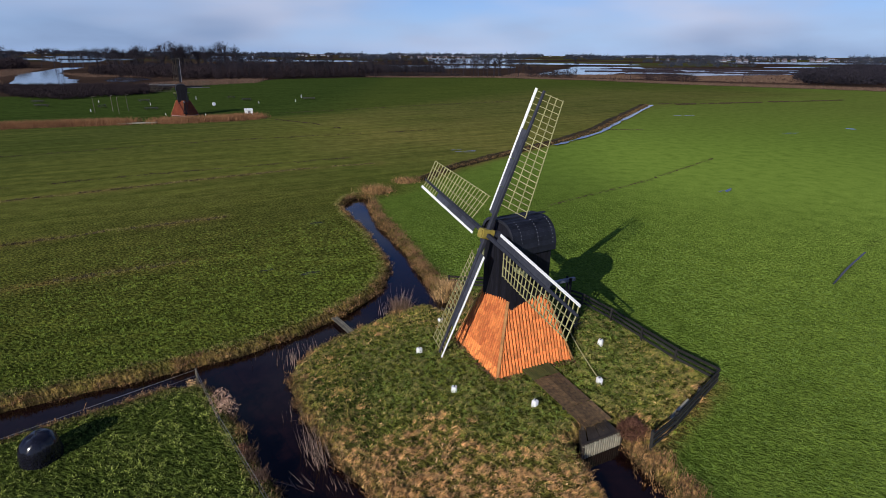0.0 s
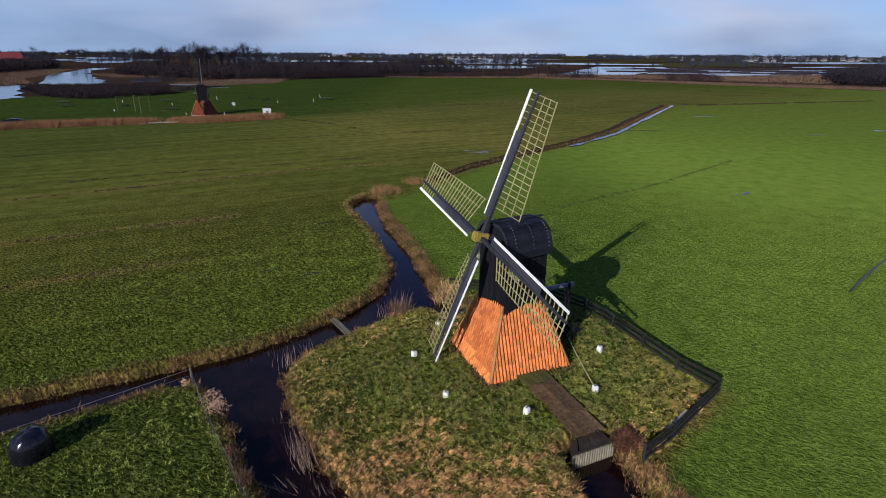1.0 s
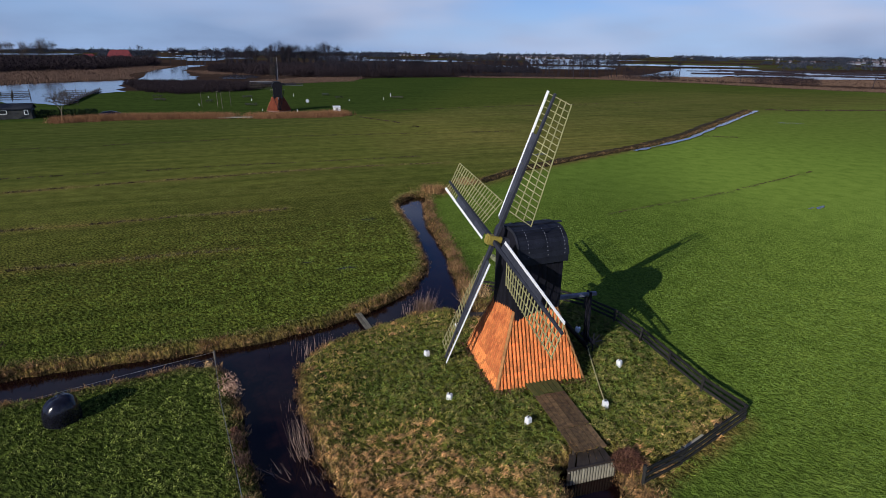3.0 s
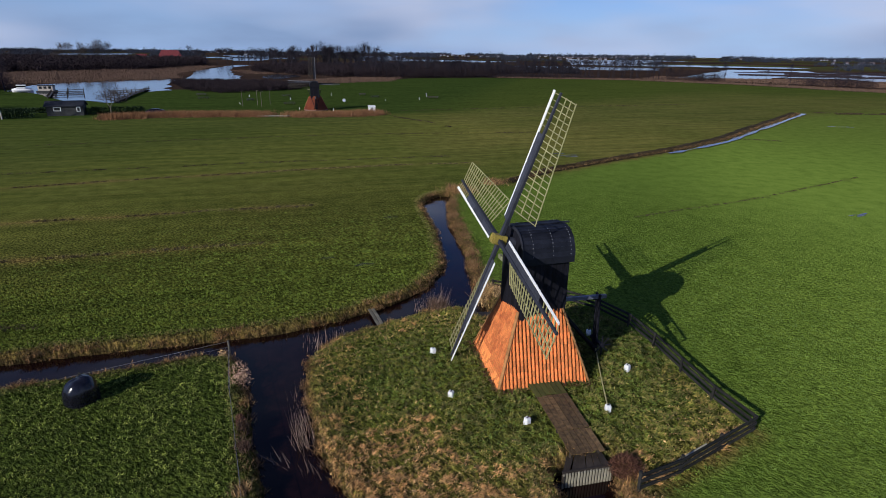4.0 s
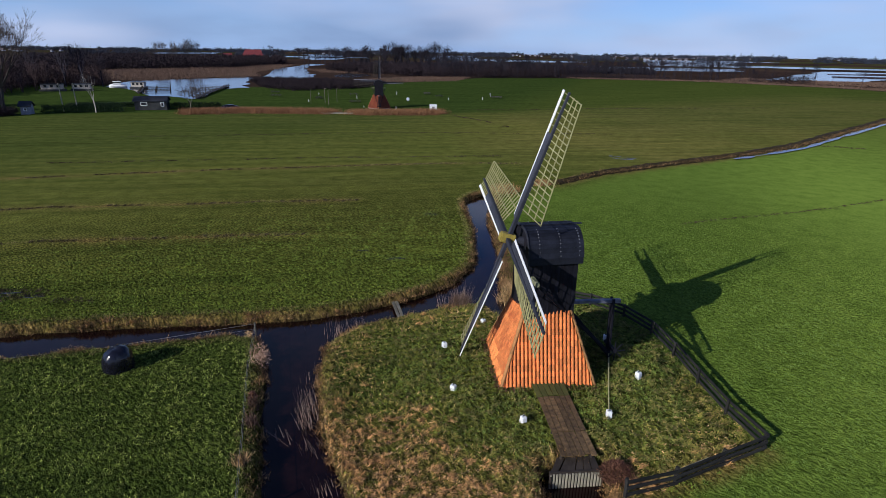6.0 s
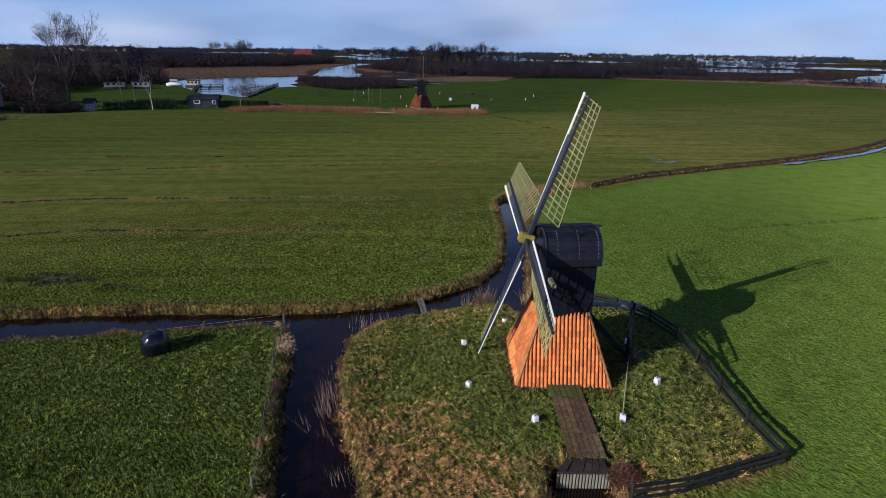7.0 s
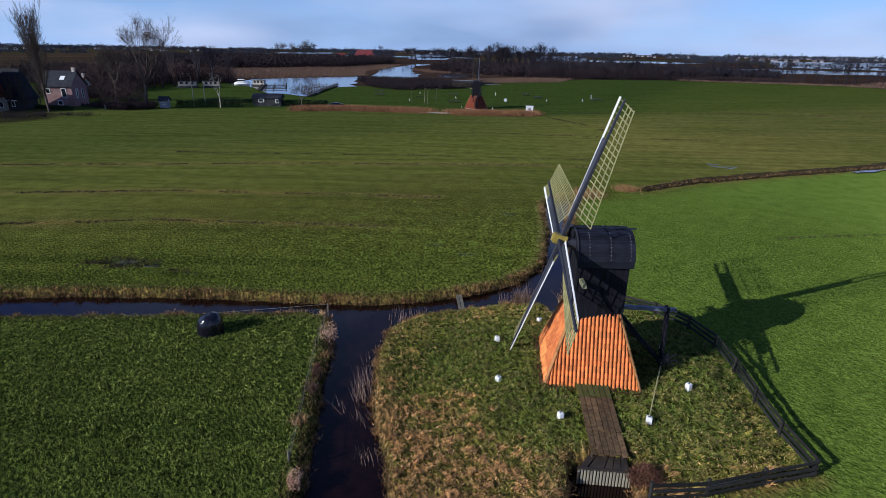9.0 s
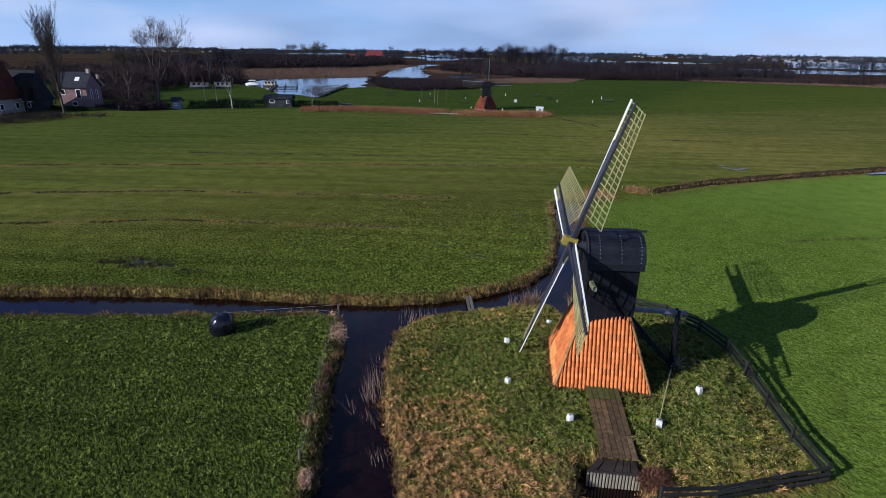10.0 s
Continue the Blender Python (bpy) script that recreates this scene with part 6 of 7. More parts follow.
# distant rows of trees round the horizon
HR = np.random.default_rng(31)
far = []
for radius, tall, share in ((900, 8, 0.22), (1300, 8, 0.34), (1800, 10, 0.45), (2500, 12, 0.6), (3400, 15, 0.85)):
    n = int(radius * 0.9)
    a = HR.uniform(radians(35), radians(175), n)
    a = a[(a < radians(124)) | (radius > 1200)]
    keep = (np.sin(a * radius / 55.0 + radius) + 0.7 * np.sin(a * 17 + radius) > 1.2 * (1 - 2 * share))
    a = a[keep]
    r = radius * HR.uniform(0.93, 1.07, len(a))
    p = np.c_[r * np.cos(a), r * np.sin(a), np.zeros(len(a))]
    far.append(crowns(p, tall * 1.5, tall, 27, tall * 0.34 + radius / 1500, HR, 0.0))
    few = p[HR.uniform(0, 1, len(p)) < 0.06]
    far.append(crowns(few, tall * 0.9, tall * 1.6, 40, tall * 0.3, HR, 0.25))
triangles("horizon_trees", np.concatenate(far), MAT_HAZE_TREES, "rows of trees on the horizon tinted blue as haze", "tree line")


def hamlet():
    walls, roofs = Shape(), Shape()
    r = random.Random(8)
    towns = [(radians(r.uniform(48, 160)), r.uniform(1500, 3300)) for _ in range(26)]
    for k in range(330):
        a0, d0 = towns[k % len(towns)]
        a, d = a0 + r.gauss(0, 0.035), d0 * r.uniform(0.93, 1.07)
        x, y = d * math.cos(a), d * math.sin(a)
        w, h = r.uniform(4, 10), r.uniform(2.0, 3.6)
        walls.box((x - w / 2, y - 4, 0), (x + w / 2, y + 4, h))
        roofs.add([(x - w / 2, y - 4.5, h), (x + w / 2, y - 4.5, h), (x + w / 2, y + 4.5, h), (x - w / 2, y + 4.5, h), (x - w / 2, y, h + 4.0), (x + w / 2, y, h + 4.0)],
                  [(0, 1, 5, 4), (2, 3, 4, 5), (0, 4, 3), (1, 2, 5)])
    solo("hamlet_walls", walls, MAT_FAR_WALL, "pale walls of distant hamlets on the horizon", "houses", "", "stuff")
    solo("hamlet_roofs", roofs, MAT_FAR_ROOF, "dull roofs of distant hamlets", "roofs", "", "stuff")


hamlet()

# ---- lakes, puddles and the narrow ditch ----
def ragged(ring, amount, seed):
    r = random.Random(seed)
    out = []
    for a, b in zip(ring, ring[1:] + ring[:1]):
        for f in (0, 0.25, 0.5, 0.75):
            out.append((a[0] + (b[0] - a[0]) * f + r.uniform(-amount, amount), a[1] + (b[1] - a[1]) * f + r.uniform(-amount, amount)))
    return out


for ring, amount in (([(-129, 141), (-139, 153), (-158, 181), (-157, 193), (-190, 237), (-214, 266), (-228, 234), (-233, 202), (-203, 165), (-188, 161), (-154, 142), (-140, 144)], 2.0),
                     ([(-180, 268), (-200, 272), (-211, 276), (-257, 339), (-302, 405), (-366, 548), (-348, 552), (-318, 474), (-281, 413), (-228, 346), (-188, 290)], 3),
                     ([(-166, 296), (-176, 298), (-197, 332), (-206, 360), (-184, 350), (-168, 322)], 2),
                     ([(70, 452), (97, 452), (140, 458), (172, 535), (219, 642), (262, 744), (170, 750), (126, 597), (84, 488)], 5),
                     ([(150, 486), (192, 494), (204, 444), (300, 488), (392, 620), (322, 645), (238, 668)], 7),
                     ([(-95, 606), (4, 612), (75, 650), (90, 770), (5, 770), (-108, 742)], 7),
                     ([(-30, 900), (95, 880), (290, 876), (318, 962), (114, 1054), (160, 1480), (280, 1620), (175, 1880), (20, 1770), (-38, 1800)], 16),
                     ([(583, 1160), (648, 1070), (850, 1110), (1300, 1020), (1500, 1120), (1060, 1386), (832, 1373), (696, 1398)], 22),
                     ([(430, 760), (800, 690), (900, 740), (520, 840)], 15),
                     ([(-420, 1000), (-180, 980), (-120, 1150), (-420, 1250)], 15),
                     ([(-522, 756), (-492, 808), (-800, 1360), (-1070, 1750), (-1080, 1560), (-720, 1060)], 12),
                     ([(-453, 1113), (-394, 1236), (-720, 2200), (-790, 1935)], 15), ([(-1200, 1020), (-1180, 1300), (-1600, 1760), (-1620, 1480)], 15),
                     ([(-900, 900), (-560, 1050), (-640, 1200), (-1000, 1050)], 15)):
    sheet("lake", ragged(ring, amount, len(ring) + int(ring[0][0])), 0.14, MAT_LAKE, "shallow wind-rippled lake under the sky", "lake")
isles = Shape()
r = random.Random(17)
for _ in range(46):
    x, y = r.uniform(170, 390), r.uniform(500, 690)
    w, d = r.uniform(6, 34), r.uniform(2, 7)
    isles.prism([(x + w * math.cos(a) * r.uniform(0.8, 1.1), y + d * math.sin(a) * r.uniform(0.8, 1.1)) for a in [2 * math.pi * i / 10 for i in range(10)]], 0.0, r.uniform(0.4, 0.9))
solo("reed_islets", isles, MAT_BRUSH, "low dark reed islets in the lake", "islets", "", "stuff")


def ribbon(line, widths, z):
    v, f = [], []
    for i, (x, y) in enumerate(line):
        a, b = Vector(line[max(i - 1, 0)]), Vector(line[min(i + 1, len(line) - 1)])
        d = (b - a).normalized()
        n = Vector((-d.y, d.x)) * widths[i] / 2
        v += [(x + n.x, y + n.y, z), (x - n.x, y - n.y, z)]
    for i in range(len(line) - 1):
        f.append((2 * i, 2 * i + 1, 2 * i + 3, 2 * i + 2))
    return Shape().add(v, f)


fine = [tuple(Vector(a).lerp(Vector(b), f / 6)) for a, b in zip(DITCH[:-1], DITCH[1:]) for f in range(6)] + [DITCH[-1]]
wr = random.Random(5)
fine = [(x + wr.uniform(-0.12, 0.12), y + wr.uniform(-0.12, 0.12)) for x, y in fine]
fine = [(x + 0.62, y - 0.36) for x, y in fine]
solo("ditch_water", ribbon(fine[20:], [max(0.25, 1.2 + wr.uniform(-0.6, 0.4) - (0.8 if i in (4, 5, 15) else 0)) for i in range(len(fine) - 20)], 0.17), MAT_LAKE, "narrow straight ditch with shining water", "ditch", "", "structure")
solo("drain_water", ribbon([(28.6, 37.1), (32, 40.4), (36, 44.0), (42.7, 50.4)], [0.10, 0.17, 0.15, 0.10], height(34, 42) + 0.06), MAT_WATER, "narrow wet drain in the meadow", "ditch", "", "structure")
for x, y, w, d, turn in ((34.9, 65.4, 1.5, 0.5, 40), (3.7, 92.0, 1.8, 0.7, 10), (2.0, 93.6, 1.0, 0.4, 0), (91.8, 125.6, 2.0, 0.9, 20), (-31.8, 21.4, 1.5, 0.35, 33), (-29.3, 22.2, 0.8, 0.2, 30),
                         (-12.4, 50.8, 0.7, 0.2, 25), (-10.3, 38.0, 0.8, 0.22, 30), (-13.6, 38.6, 0.5, 0.15, 20), (75, 118, 2.4, 0.4, 10), (66, 152, 3.0, 0.6, 5)):
    r = random.Random(int(x * 10))
    c, s = math.cos(radians(turn)), math.sin(radians(turn))
    pool = Shape()
    level = max(height(x + i * w / 2, y + j * w / 2) for i in (-1, 0, 1) for j in (-1, 0, 1)) + 0.03
    for k in range(5):
        ox, oy, sw, sd = w * r.uniform(-0.8, 0.8), d * r.uniform(-0.9, 0.9), w * r.uniform(0.3, 0.7), d * r.uniform(0.16, 0.42)
        ring = []
        for i in range(12):
            a = 2 * math.pi * i / 12
            px, py = ox + sw * math.cos(a) * r.uniform(0.6, 1.1), oy + sd * math.sin(a) * r.uniform(0.5, 1.1)
            ring.append((x + px * c - py * s, y + px * s + py * c, level + 0.004 * k))
        pool.add(ring, [tuple(range(12))])
    solo("puddle", pool, MAT_PUDDLE, "shallow broken rain puddle in the grass", "puddle", "", "structure")


# ---- the far side ----
def windowed(parent, at, along_dir, out, w, h, frame_mat=None):
    """A window: a frame with a pane set in it."""
    c, a, o = Vector(at), Vector(along_dir), Vector(out)
    f = Shape()
    z = Vector((0, 0, 1))
    for s in (-1, 1):
        f.beam(c + a * s * w / 2 - z * h / 2 + o * 0.03, c + a * s * w / 2 + z * h / 2 + o * 0.03, 0.14, 0.10, o)
        f.beam(c - a * w / 2 + z * s * h / 2 + o * 0.03, c + a * w / 2 + z * s * h / 2 + o * 0.03, 0.10, 0.14)
    win = part("window", f, frame_mat or MAT_WHITE, parent, "white framed window")
    v = [c - a * w / 2 - z * h / 2, c + a * w / 2 - z * h / 2, c + a * w / 2 + z * h / 2, c - a * w / 2 + z * h / 2]
    part("pane", Shape().add([p + o * 0.035 for p in v], [(0, 1, 2, 3)]), MAT_GLASS, win)


def house(at, turn, length, depth, wall, rise, wall_mat, roof_mat, label, front=(), gable=(), chimney=True, hip=0.0, name="house"):
    """A gabled house, its length along x, its front to -y, gable end to +x."""
    t = thing(name, label, "house", at, turn)
    L, D = length / 2, depth / 2
    body = Shape()
    body.add([(-L, -D, -0.3), (L, -D, -0.3), (L, D, -0.3), (-L, D, -0.3), (-L, -D, wall), (L, -D, wall), (L, D, wall), (-L, D, wall), (-L + hip, 0, wall + rise - 0.15), (L - hip, 0, wall + rise - 0.15)],
             [(0, 1, 5, 4), (2, 3, 7, 6), (1, 2, 6, 9, 5), (3, 0, 4, 8, 7), (3, 2, 1, 0), (4, 5, 9, 8), (6, 7, 8, 9)])
    part("wall", body, wall_mat, t)
    e = 0.35
    for s in (-1, 1):
        v = [(-L - e, s * (D + e), wall - e * rise / D), (L + e, s * (D + e), wall - e * rise / D), (L + e - hip, 0, wall + rise), (-L - e + hip, 0, wall + rise)]
        part("roof", Shape().add(v + [(x, y, z + 0.18) for x, y, z in v], [(3, 2, 1, 0), (4, 5, 6, 7), (0, 1, 5, 4), (1, 2, 6, 5), (2, 3, 7, 6), (3, 0, 4, 7)]), roof_mat, t)
    if hip:
        for s in (-1, 1):
            v = [(s * (L + e), -D - e, wall - e * rise / D), (s * (L + e), D + e, wall - e * rise / D), (s * (L + e - hip), 0, wall + rise + 0.1)]
            part("roof", Shape().add(v + [(x, y, z + 0.18) for x, y, z in v], [(2, 1, 0), (3, 4, 5), (0, 1, 4, 3), (1, 2, 5, 4), (2, 0, 3, 5)]), roof_mat, t)
    if chimney:
        part("chimney", Shape().box((L - 0.9, -0.35, wall + rise - 0.8), (L - 0.2, 0.35, wall + rise + 1.0)), MAT_PALE_WALL, t, "pale chimney stack")
    for x, z, w, h in front:
        windowed(t, (x, -D - 0.01, z), (1, 0, 0), (0, -1, 0), w, h)
    for y, z, w, h in gable:
        windowed(t, (L + 0.01, y, z), (0, 1, 0), (1, 0, 0), w, h)
    return t


h1 = house((-160.0, 77.8, 0), 36, 7.4, 7.5, 5.4, 3.6, MAT_BRICK_WALL, MAT_SLATE, "brick house with dark tiled roof and white window frames",
           [(-2.4, 4.0, 1.0, 1.3), (1.6, 3.6, 1.2, 2.2), (0.2, 1.0, 1.2, 1.1)], [(-1.4, 3.4, 0.8, 2.2), (1.2, 3.2, 0.8, 2.2)])
part("skylight", Shape().add([(0.3, -2.4, 6.92), (1.5, -2.4, 6.92), (1.5, -1.4, 7.88), (0.3, -1.4, 7.88)], [(0, 1, 2, 3)]), MAT_WHITE, h1, "white framed skylight")
house((-160.2, 56.2, 0), 26, 12.0, 8.0, 4.2, 10.2, MAT_PALE_WALL, MAT_RED_ROOF, "large farm with a steep dull red roof and pale walls", [(-3, 1.5, 1.0, 1.4), (0.5, 1.4, 1.8, 2.0), (4, 1.6, 1.0, 1.4)], [(-2.4, 1.6, 1.0, 1.4), (2, 1.6, 1.0, 1.4)], False, 0.8, "farmhouse")
barn = house((-159.6, 64.6, 0), 26, 8.6, 6.4, 3.2, 6.6, MAT_DARK_WALL, MAT_SLATE, "dark timber barn under a tall black roof with pale trim", [(-3.4, 1.4, 0.8, 1.9), (-2.2, 1.4, 0.8, 1.9), (1.0, 1.6, 0.8, 1.1), (3.2, 1.6, 0.8, 1.1)], [], False, 0.6, "barn")
part("eave_board", Shape().beam((-4.6, -3.62, 2.52), (4.6, -3.62, 2.52), 0.10, 0.24), MAT_WHITE, barn, "white painted eave board")
house((-184, 92, 0), 20, 8.0, 5.5, 2.8, 3.6, MAT_PALE_WALL, MAT_RED_ROOF, "small garden house behind bare trees", [(-1.5, 1.5, 1.0, 1.1), (1.5, 1.5, 1.0, 1.1)], [], True)
house((-118.2, 112.0, 0), 33, 7.8, 3.4, 2.4, 0.9, MAT_DARK_WALL, MAT_SLATE, "dark timber cabin by the reed ditch", [(-1.6, 1.6, 1.5, 0.8), (2.9, 1.5, 0.7, 1.0)], [], False, 0.0, "cabin")
house((-134.5, 90.3, 0), 35, 2.1, 2.0, 2.1, 0.8, MAT_GREY_WALL, MAT_SLATE, "small grey shed at the garden edge", [(0, 1.2, 0.6, 0.6)], [], False, 0.0, "shed")
house((-648, 794, 0), 30, 36, 16, 3.0, 11, MAT_PALE_WALL, MAT_FAR_RED, "distant farm with a bright red roof", [], [], False, 6.0, "farmhouse")
house((-680, 768, 0), 30, 14, 8, 3.0, 5, MAT_PALE_WALL, MAT_FAR_RED, "distant small barn with a red roof", [], [], False, 0.0, "barn")

bare_tree(-146.5, 67.0, 25.0, "poplar", 3, "tall narrow bare poplar beside the farm", None, 1.0)
bare_tree(-136.0, 85.9, 24.0, "fan", 5, "large spreading bare tree at the garden edge", None, 1.0)
bare_tree(-124.0, 100.0, 11.0, "birch_fork", 12, "slender white-barked birch behind the ditch", MAT_BIRCH, 0.7, twig=MAT_BIRCH)
bare_tree(-109.6, 116.5, 7.0, "willow", 15, "low pale bare willow beside the ditch", MAT_POST, 1.2)
bare_tree(-154.0, 62.0, 9.0, "birch", 21, "bare pollard tree before the farm")
bare_tree(-153.0, 64.5, 8.0, "birch", 22, "bare pollard tree before the farm")
bare_tree(-162, 92, 17.0, "fan", 25, "bare garden tree behind the brick house")
for x, y in ((-131.4, 97.0), (-129.1, 99.0)):
    solo("pole", Shape().tube((x, y, -0.3), (x, y, 7.0), 0.14, 0.10, 8), MAT_PALE_BOARD, "tall pale wooden pole in the garden", "pole", "garden poles")


def hedge(line, w, tall, label):
    p = []
    for (ax, ay), (bx, by) in zip(line[:-1], line[1:]):
        n = int(math.hypot(bx - ax, by - ay) * w * 60)
        f = RNG.uniform(0, 1, n)
        p.append(np.c_[ax + (bx - ax) * f + RNG.uniform(-w / 2, w / 2, n), ay + (by - ay) * f + RNG.uniform(-w / 2, w / 2, n), RNG.uniform(0, tall - 0.3, n)])
    return triangles("hedge", blades(np.concatenate(p), 2, 0.35, 0.1, 0.3, (0, 0), 0.8), MAT_HEDGE, label, "hedge")


hedge([(-133, 93), (-126, 99.5), (-120, 104.5)], 1.2, 2.1, "dark clipped hedge along the garden")
hedge([(-139, 104), (-126, 115)], 1.2, 1.6, "dark clipped hedge across the garden")
hedge([(-115.5, 114), (-104, 121.5)], 1.0, 2.0, "dark clipped hedge behind the ditch")
hedge([(-158, 68), (-146, 72)], 1.0, 1.2, "low dark hedge before the house")

windmill((-67.3, 144.2, 0.25), -20.0, -62.0, 0.02, "dark wooden drainage windmill with red tiled base behind the reeds", False, MAT_SHADED_TILE, MAT_DARK_LATH, "dark sail with dark lattice")


def white_hut(x, y, turn, w, d, h, label):
    t = thing("hut", label, "hut", (x, y, 0), turn)
    part("body", Shape().box((-w / 2, -d / 2, -0.1), (w / 2, d / 2, h)), MAT_WHITE, t)
    part("roof", Shape().add([(-w / 2 - .1, -d / 2 - .1, h), (w / 2 + .1, -d / 2 - .1, h), (w / 2 + .1, d / 2 + .1, h + .25), (-w / 2 - .1, d / 2 + .1, h + .25), (-w / 2 - .1, -d / 2 - .1, h + .08), (w / 2 + .1, -d / 2 - .1, h + .08), (w / 2 + .1, d / 2 + .1, h + .33), (-w / 2 - .1, d / 2 + .1, h + .33)],
                             [(3, 2, 1, 0), (4, 5, 6, 7), (0, 1, 5, 4), (1, 2, 6, 5), (2, 3, 7, 6), (3, 0, 4, 7)]), MAT_WHITE, t)
    part("door", Shape().box((-0.35, -d / 2 - 0.03, 0.1), (0.35, -d / 2 - 0.005, h - 0.2)), MAT_GREY_WALL, t)


white_hut(-51.6, 146.8, 28, 1.9, 1.3, 1.25, "small white box hut on the lawn edge")


def bench_table(x, y, turn, s=1.0):
    t = thing("picnic_table", "dark wooden picnic table on the far lawn", "table", (x, y, 0), turn, "picnic tables")
    part("tabletop", Shape().box((-1.2 * s, -0.4, 0.70), (1.2 * s, 0.4, 0.78)), MAT_DARK_DECK, t)
    for k in (-0.75, 0.75):
        part("bench", Shape().box((-1.2 * s, k - 0.14, 0.42), (1.2 * s, k + 0.14, 0.47)), MAT_DARK_DECK, t)
    for k in (-0.8 * s, 0.8 * s):
        part("leg", Shape().beam((k, -0.75, 0), (k, 0.25, 0.72), 0.08, 0.1).beam((k, 0.75, 0), (k, -0.25, 0.72), 0.08, 0.1), MAT_DARK_DECK, t)


for x, y, turn, s in ((-47.3, 195.9, 10, 1.7), (-67.1, 190.3, 40, 1.3), (-97.8, 182.3, 20, 1.4), (-82.3, 156.5, 30, 1.5), (-118, 163.5, 25, 1.6), (-100.2, 163.3, 60, 1.0), (-128, 176, 10, 1.5), (-76, 200, 0, 1.1)):
    bench_table(x, y, turn, s)
for x, y, h in ((-96.5, 151.9, 0.7), (-65.5, 147.5, 0.5), (-63.0, 146.4, 0.5), (-70.9, 147.6, 0.5), (-72.4, 144.4, 0.5), (-61.6, 143.4, 0.5), (-85.7, 193.5, 1.1), (-50, 188, 0.9), (-52, 204, 1.2), (-60, 181, 0.7), (-110, 178, 0.8), (-90, 171, 0.8)):
    solo("marker_post", Shape().tube((x, y, -0.2), (x, y, h), 0.085, 0.07, 8), MAT_WHITE, "short white marker post on the far lawn", "post", "white marker posts")
t = thing("dish", "white round board leaning on the far lawn", "sign board", (-69.3, 168, 0), 30)
part("disc", Shape().tube((0, 0, 0.8), (0.05, -0.12, 0.83), 0.55, 0.55, 18), MAT_WHITE, t)
part("stand", Shape().beam((0, 0.3, 0), (0, 0, 0.8), 0.08, 0.08), MAT_FENCE, t)
for x, y in ((-93, 148), (-90.5, 152), (-86, 147), (-88, 155)):
    solo("lamp_pole", Shape().tube((x, y, -0.2), (x, y, 4.2), 0.07, 0.05, 6).tube((x, y, 4.2), (x + 0.9, y - 0.3, 4.4), 0.05, 0.04, 6), MAT_POST, "thin grey lamp pole beside the far lawn", "lamp pole", "lamp poles")


def covered_boat(x, y, turn, L, w, h, mat, label, name="covered_boat"):
    t = thing(name, label, "boat", (x, y, 0.1), turn)
    n = 9
    s = Shape()
    ring = []
    for i in range(n):
        f = i / (n - 1) * 2 - 1
        half_w = w / 2 * (1 - abs(f) ** 3 * 0.75)
        top = h * (1 - 0.35 * f * f)
        ring.append([(f * L / 2, -half_w, 0.35 * h), (f * L / 2, -half_w * 0.6, -0.1), (f * L / 2, half_w * 0.6, -0.1), (f * L / 2, half_w, 0.35 * h), (f * L / 2, half_w * 0.3, top), (f * L / 2, -half_w * 0.3, top)])
    v = [p for q in ring for p in q]
    s.add(v, [(6 * i + j, 6 * i + (j + 1) % 6, 6 * i + 6 + (j + 1) % 6, 6 * i + 6 + j) for i in range(n - 1) for j in range(6)] + [tuple(range(5, -1, -1)), tuple(range(6 * n - 6, 6 * n))])
    part("hull", s, mat, t)
    return t


covered_boat(-98.8, 119.3, 30, 4.6, 1.9, 1.5, MAT_WRAP, "boat under a dark cover beside the reeds")
for x, y, turn, L in ((-197, 166, 40, 6.5),):
    b = covered_boat(x, y, turn, L, 2.8, 1.6, MAT_WHITE, "white motor boat moored at the jetties", "motor_boat")
    part("cabin", Shape().box((-1.6, -0.9, 1.2), (1.2, 0.9, 2.5)), MAT_WHITE, b)
    part("window_band", Shape().box((-1.65, -0.93, 1.75), (1.25, 0.93, 2.2)), MAT_GLASS, b)


def jetty(p, q, w=1.1):
    t = thing("jetty", "dark wooden mooring jetty on the lake", "jetty", group="jetties")
    p, q = Vector((*p, 0.55)), Vector((*q, 0.55))
    part("deck", Shape().beam(p, q, w, 0.12), MAT_DARK_DECK, t)
    n = max(2, int((q - p).length / 4))
    for i in range(n + 1):
        c = p.lerp(q, i / n)
        part("pile", Shape().tube((c.x, c.y, -0.5), (c.x, c.y, 1.3), 0.13, 0.13, 6), MAT_DARK_DECK, t)


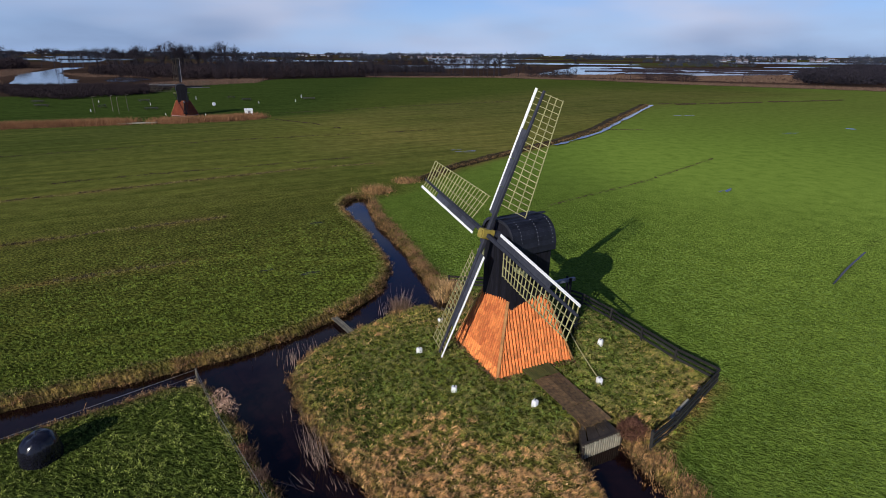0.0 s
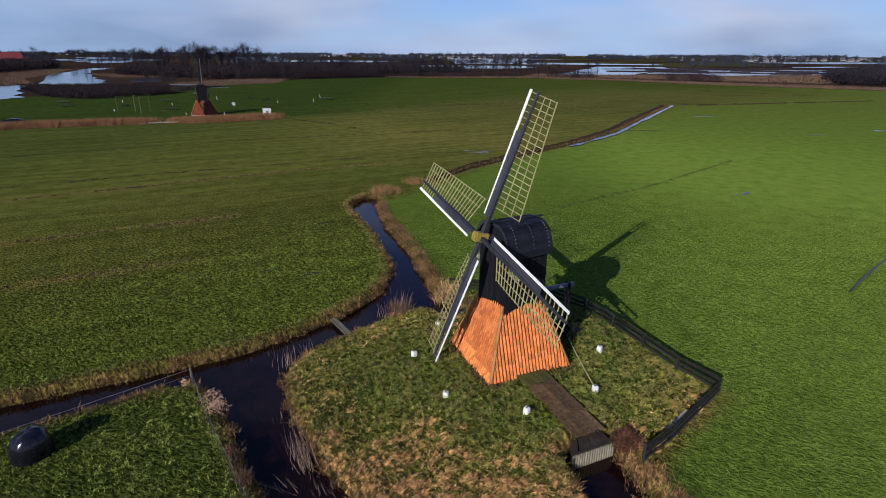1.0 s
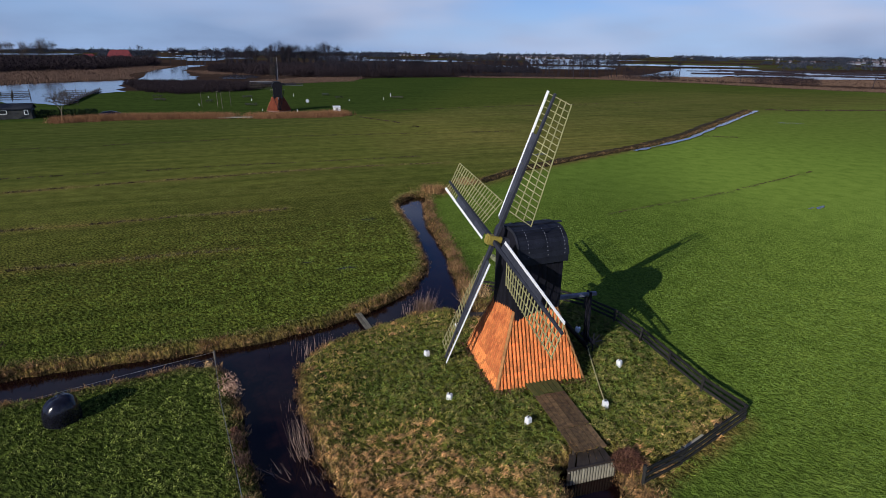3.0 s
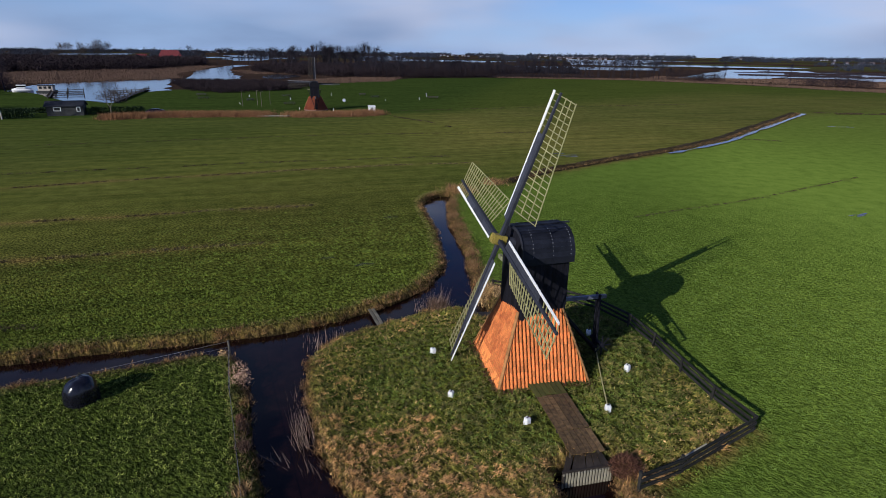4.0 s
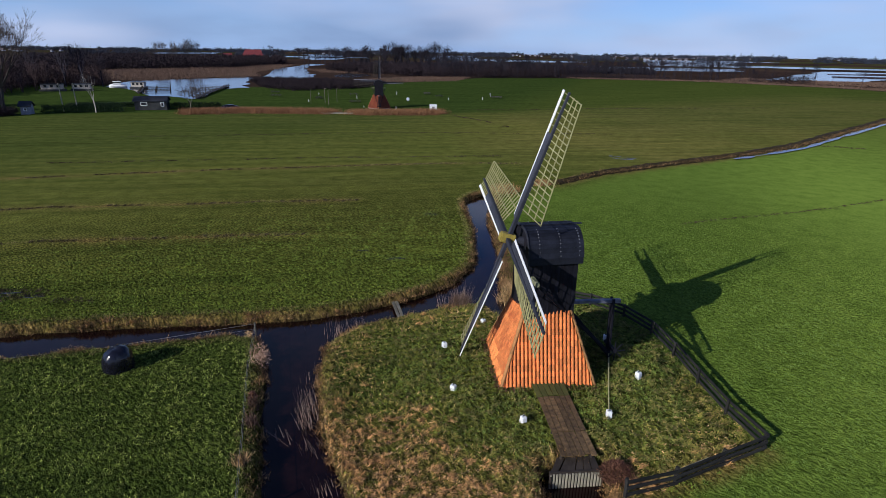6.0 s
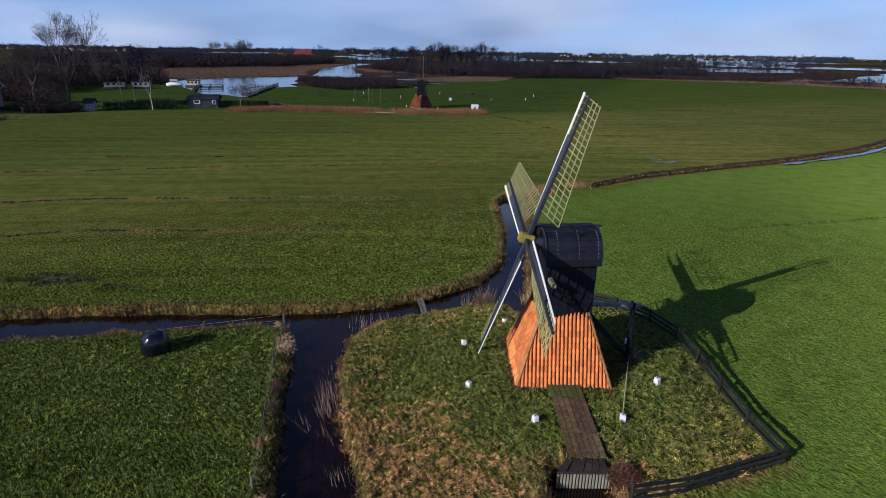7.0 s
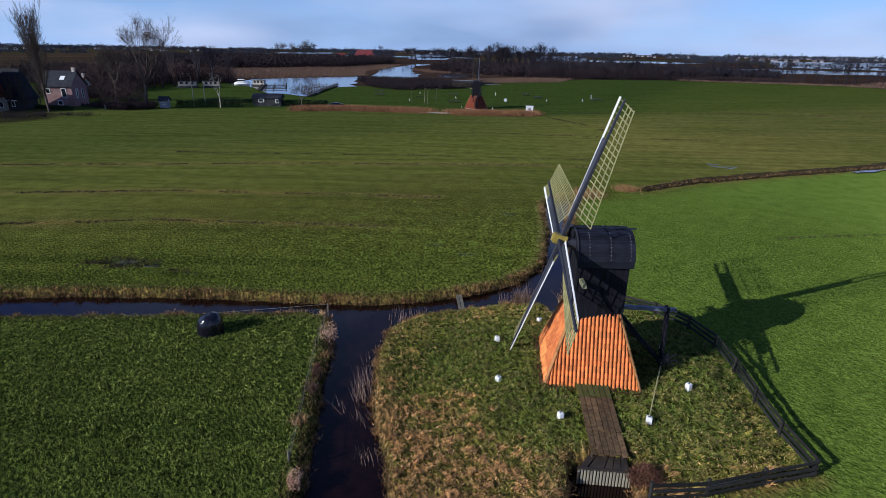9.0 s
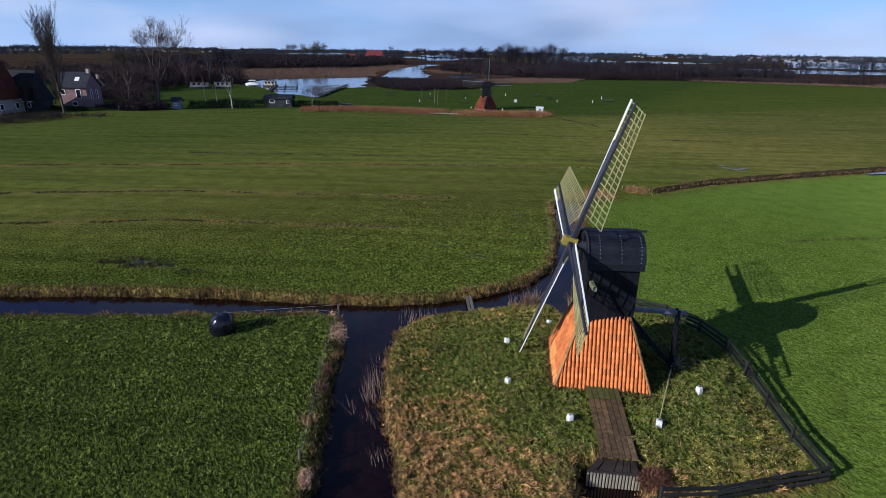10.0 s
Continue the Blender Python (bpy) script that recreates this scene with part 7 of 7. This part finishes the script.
jetty((-133, 142), (-168, 196), 1.6)
for k in range(6):
    f = k / 5
    x, y = -137 - 26 * f, 148 + 40 * f
    jetty((x, y), (x - 12, y + 7 - 8 * f))
jetty((-164, 147), (-190, 172), 1.4)
for k in range(4):
    f = k / 3
    jetty((-170 - 20 * f, 153 + 19 * f), (-163 - 20 * f, 160 + 19 * f))
solo("landing", Shape().beam((-73.5, 124.2, 0.25), (-66.0, 127.2, 0.25), 1.3, 0.2).beam((-73.0, 124.4, 0.0), (-72.6, 124.6, 0.2), 0.2, 0.2), MAT_PALE_BOARD, "pale wooden landing stage between the reeds", "landing stage")
solo("landing", Shape().beam((-54.0, 134.2, 0.2), (-50.5, 136.0, 0.2), 1.0, 0.15), MAT_PALE_BOARD, "small pale landing stage beside the reeds", "landing stage")


def garden_bench(x, y, turn):
    t = thing("garden_bench", "white slatted garden bench on the lawn", "bench", (x, y, 0), turn)
    for k in (-0.15, 0.0, 0.15):
        part("seat_slat", Shape().box((-0.9, k - 0.06, 0.42), (0.9, k + 0.06, 0.46)), MAT_WHITE, t)
    for k in (0.62, 0.82):
        part("back_slat", Shape().box((-0.9, 0.22, k), (0.9, 0.26, k + 0.12)), MAT_WHITE, t)
    for k in (-0.8, 0.8):
        part("leg", Shape().beam((k, -0.18, 0), (k, -0.18, 0.42), 0.07, 0.07, (0, 1, 0)), MAT_WHITE, t)
        part("leg", Shape().beam((k, 0.2, 0), (k, 0.24, 0.95), 0.07, 0.07, (0, 1, 0)), MAT_WHITE, t)


garden_bench(-142.6, 79.5, 60)
garden_bench(-143.5, 82.0, 40)


def houseboat(x, y, turn, L, label):
    t = thing("houseboat", label, "boat", (x, y, 0.1), turn, "moored boats")
    part("hull", Shape().box((-L / 2, -1.5, -0.2), (L / 2, 1.5, 0.6)), MAT_DARK_WALL, t, "dark hull")
    part("cabin", Shape().box((-L / 2 + 0.6, -1.3, 0.6), (L / 2 - 0.6, 1.3, 2.3)), MAT_PALE_WALL, t)
    part("roof", Shape().box((-L / 2 + 0.4, -1.45, 2.3), (L / 2 - 0.4, 1.45, 2.45)), MAT_SLATE, t)
    for k in range(3):
        c = -L / 4 + k * L / 4
        part("window", Shape().box((c - 0.45, -1.34, 1.3), (c + 0.45, -1.305, 2.1)), MAT_GLASS, t)


houseboat(-200.5, 142.0, 44, 8.0, "pale houseboat with a dark roof moored behind the garden")
houseboat(-194.0, 148.5, 44, 7.0, "pale houseboat with a dark roof beside the jetties")
houseboat(-188.0, 168.0, 30, 6.0, "small pale cabin boat on the lake")
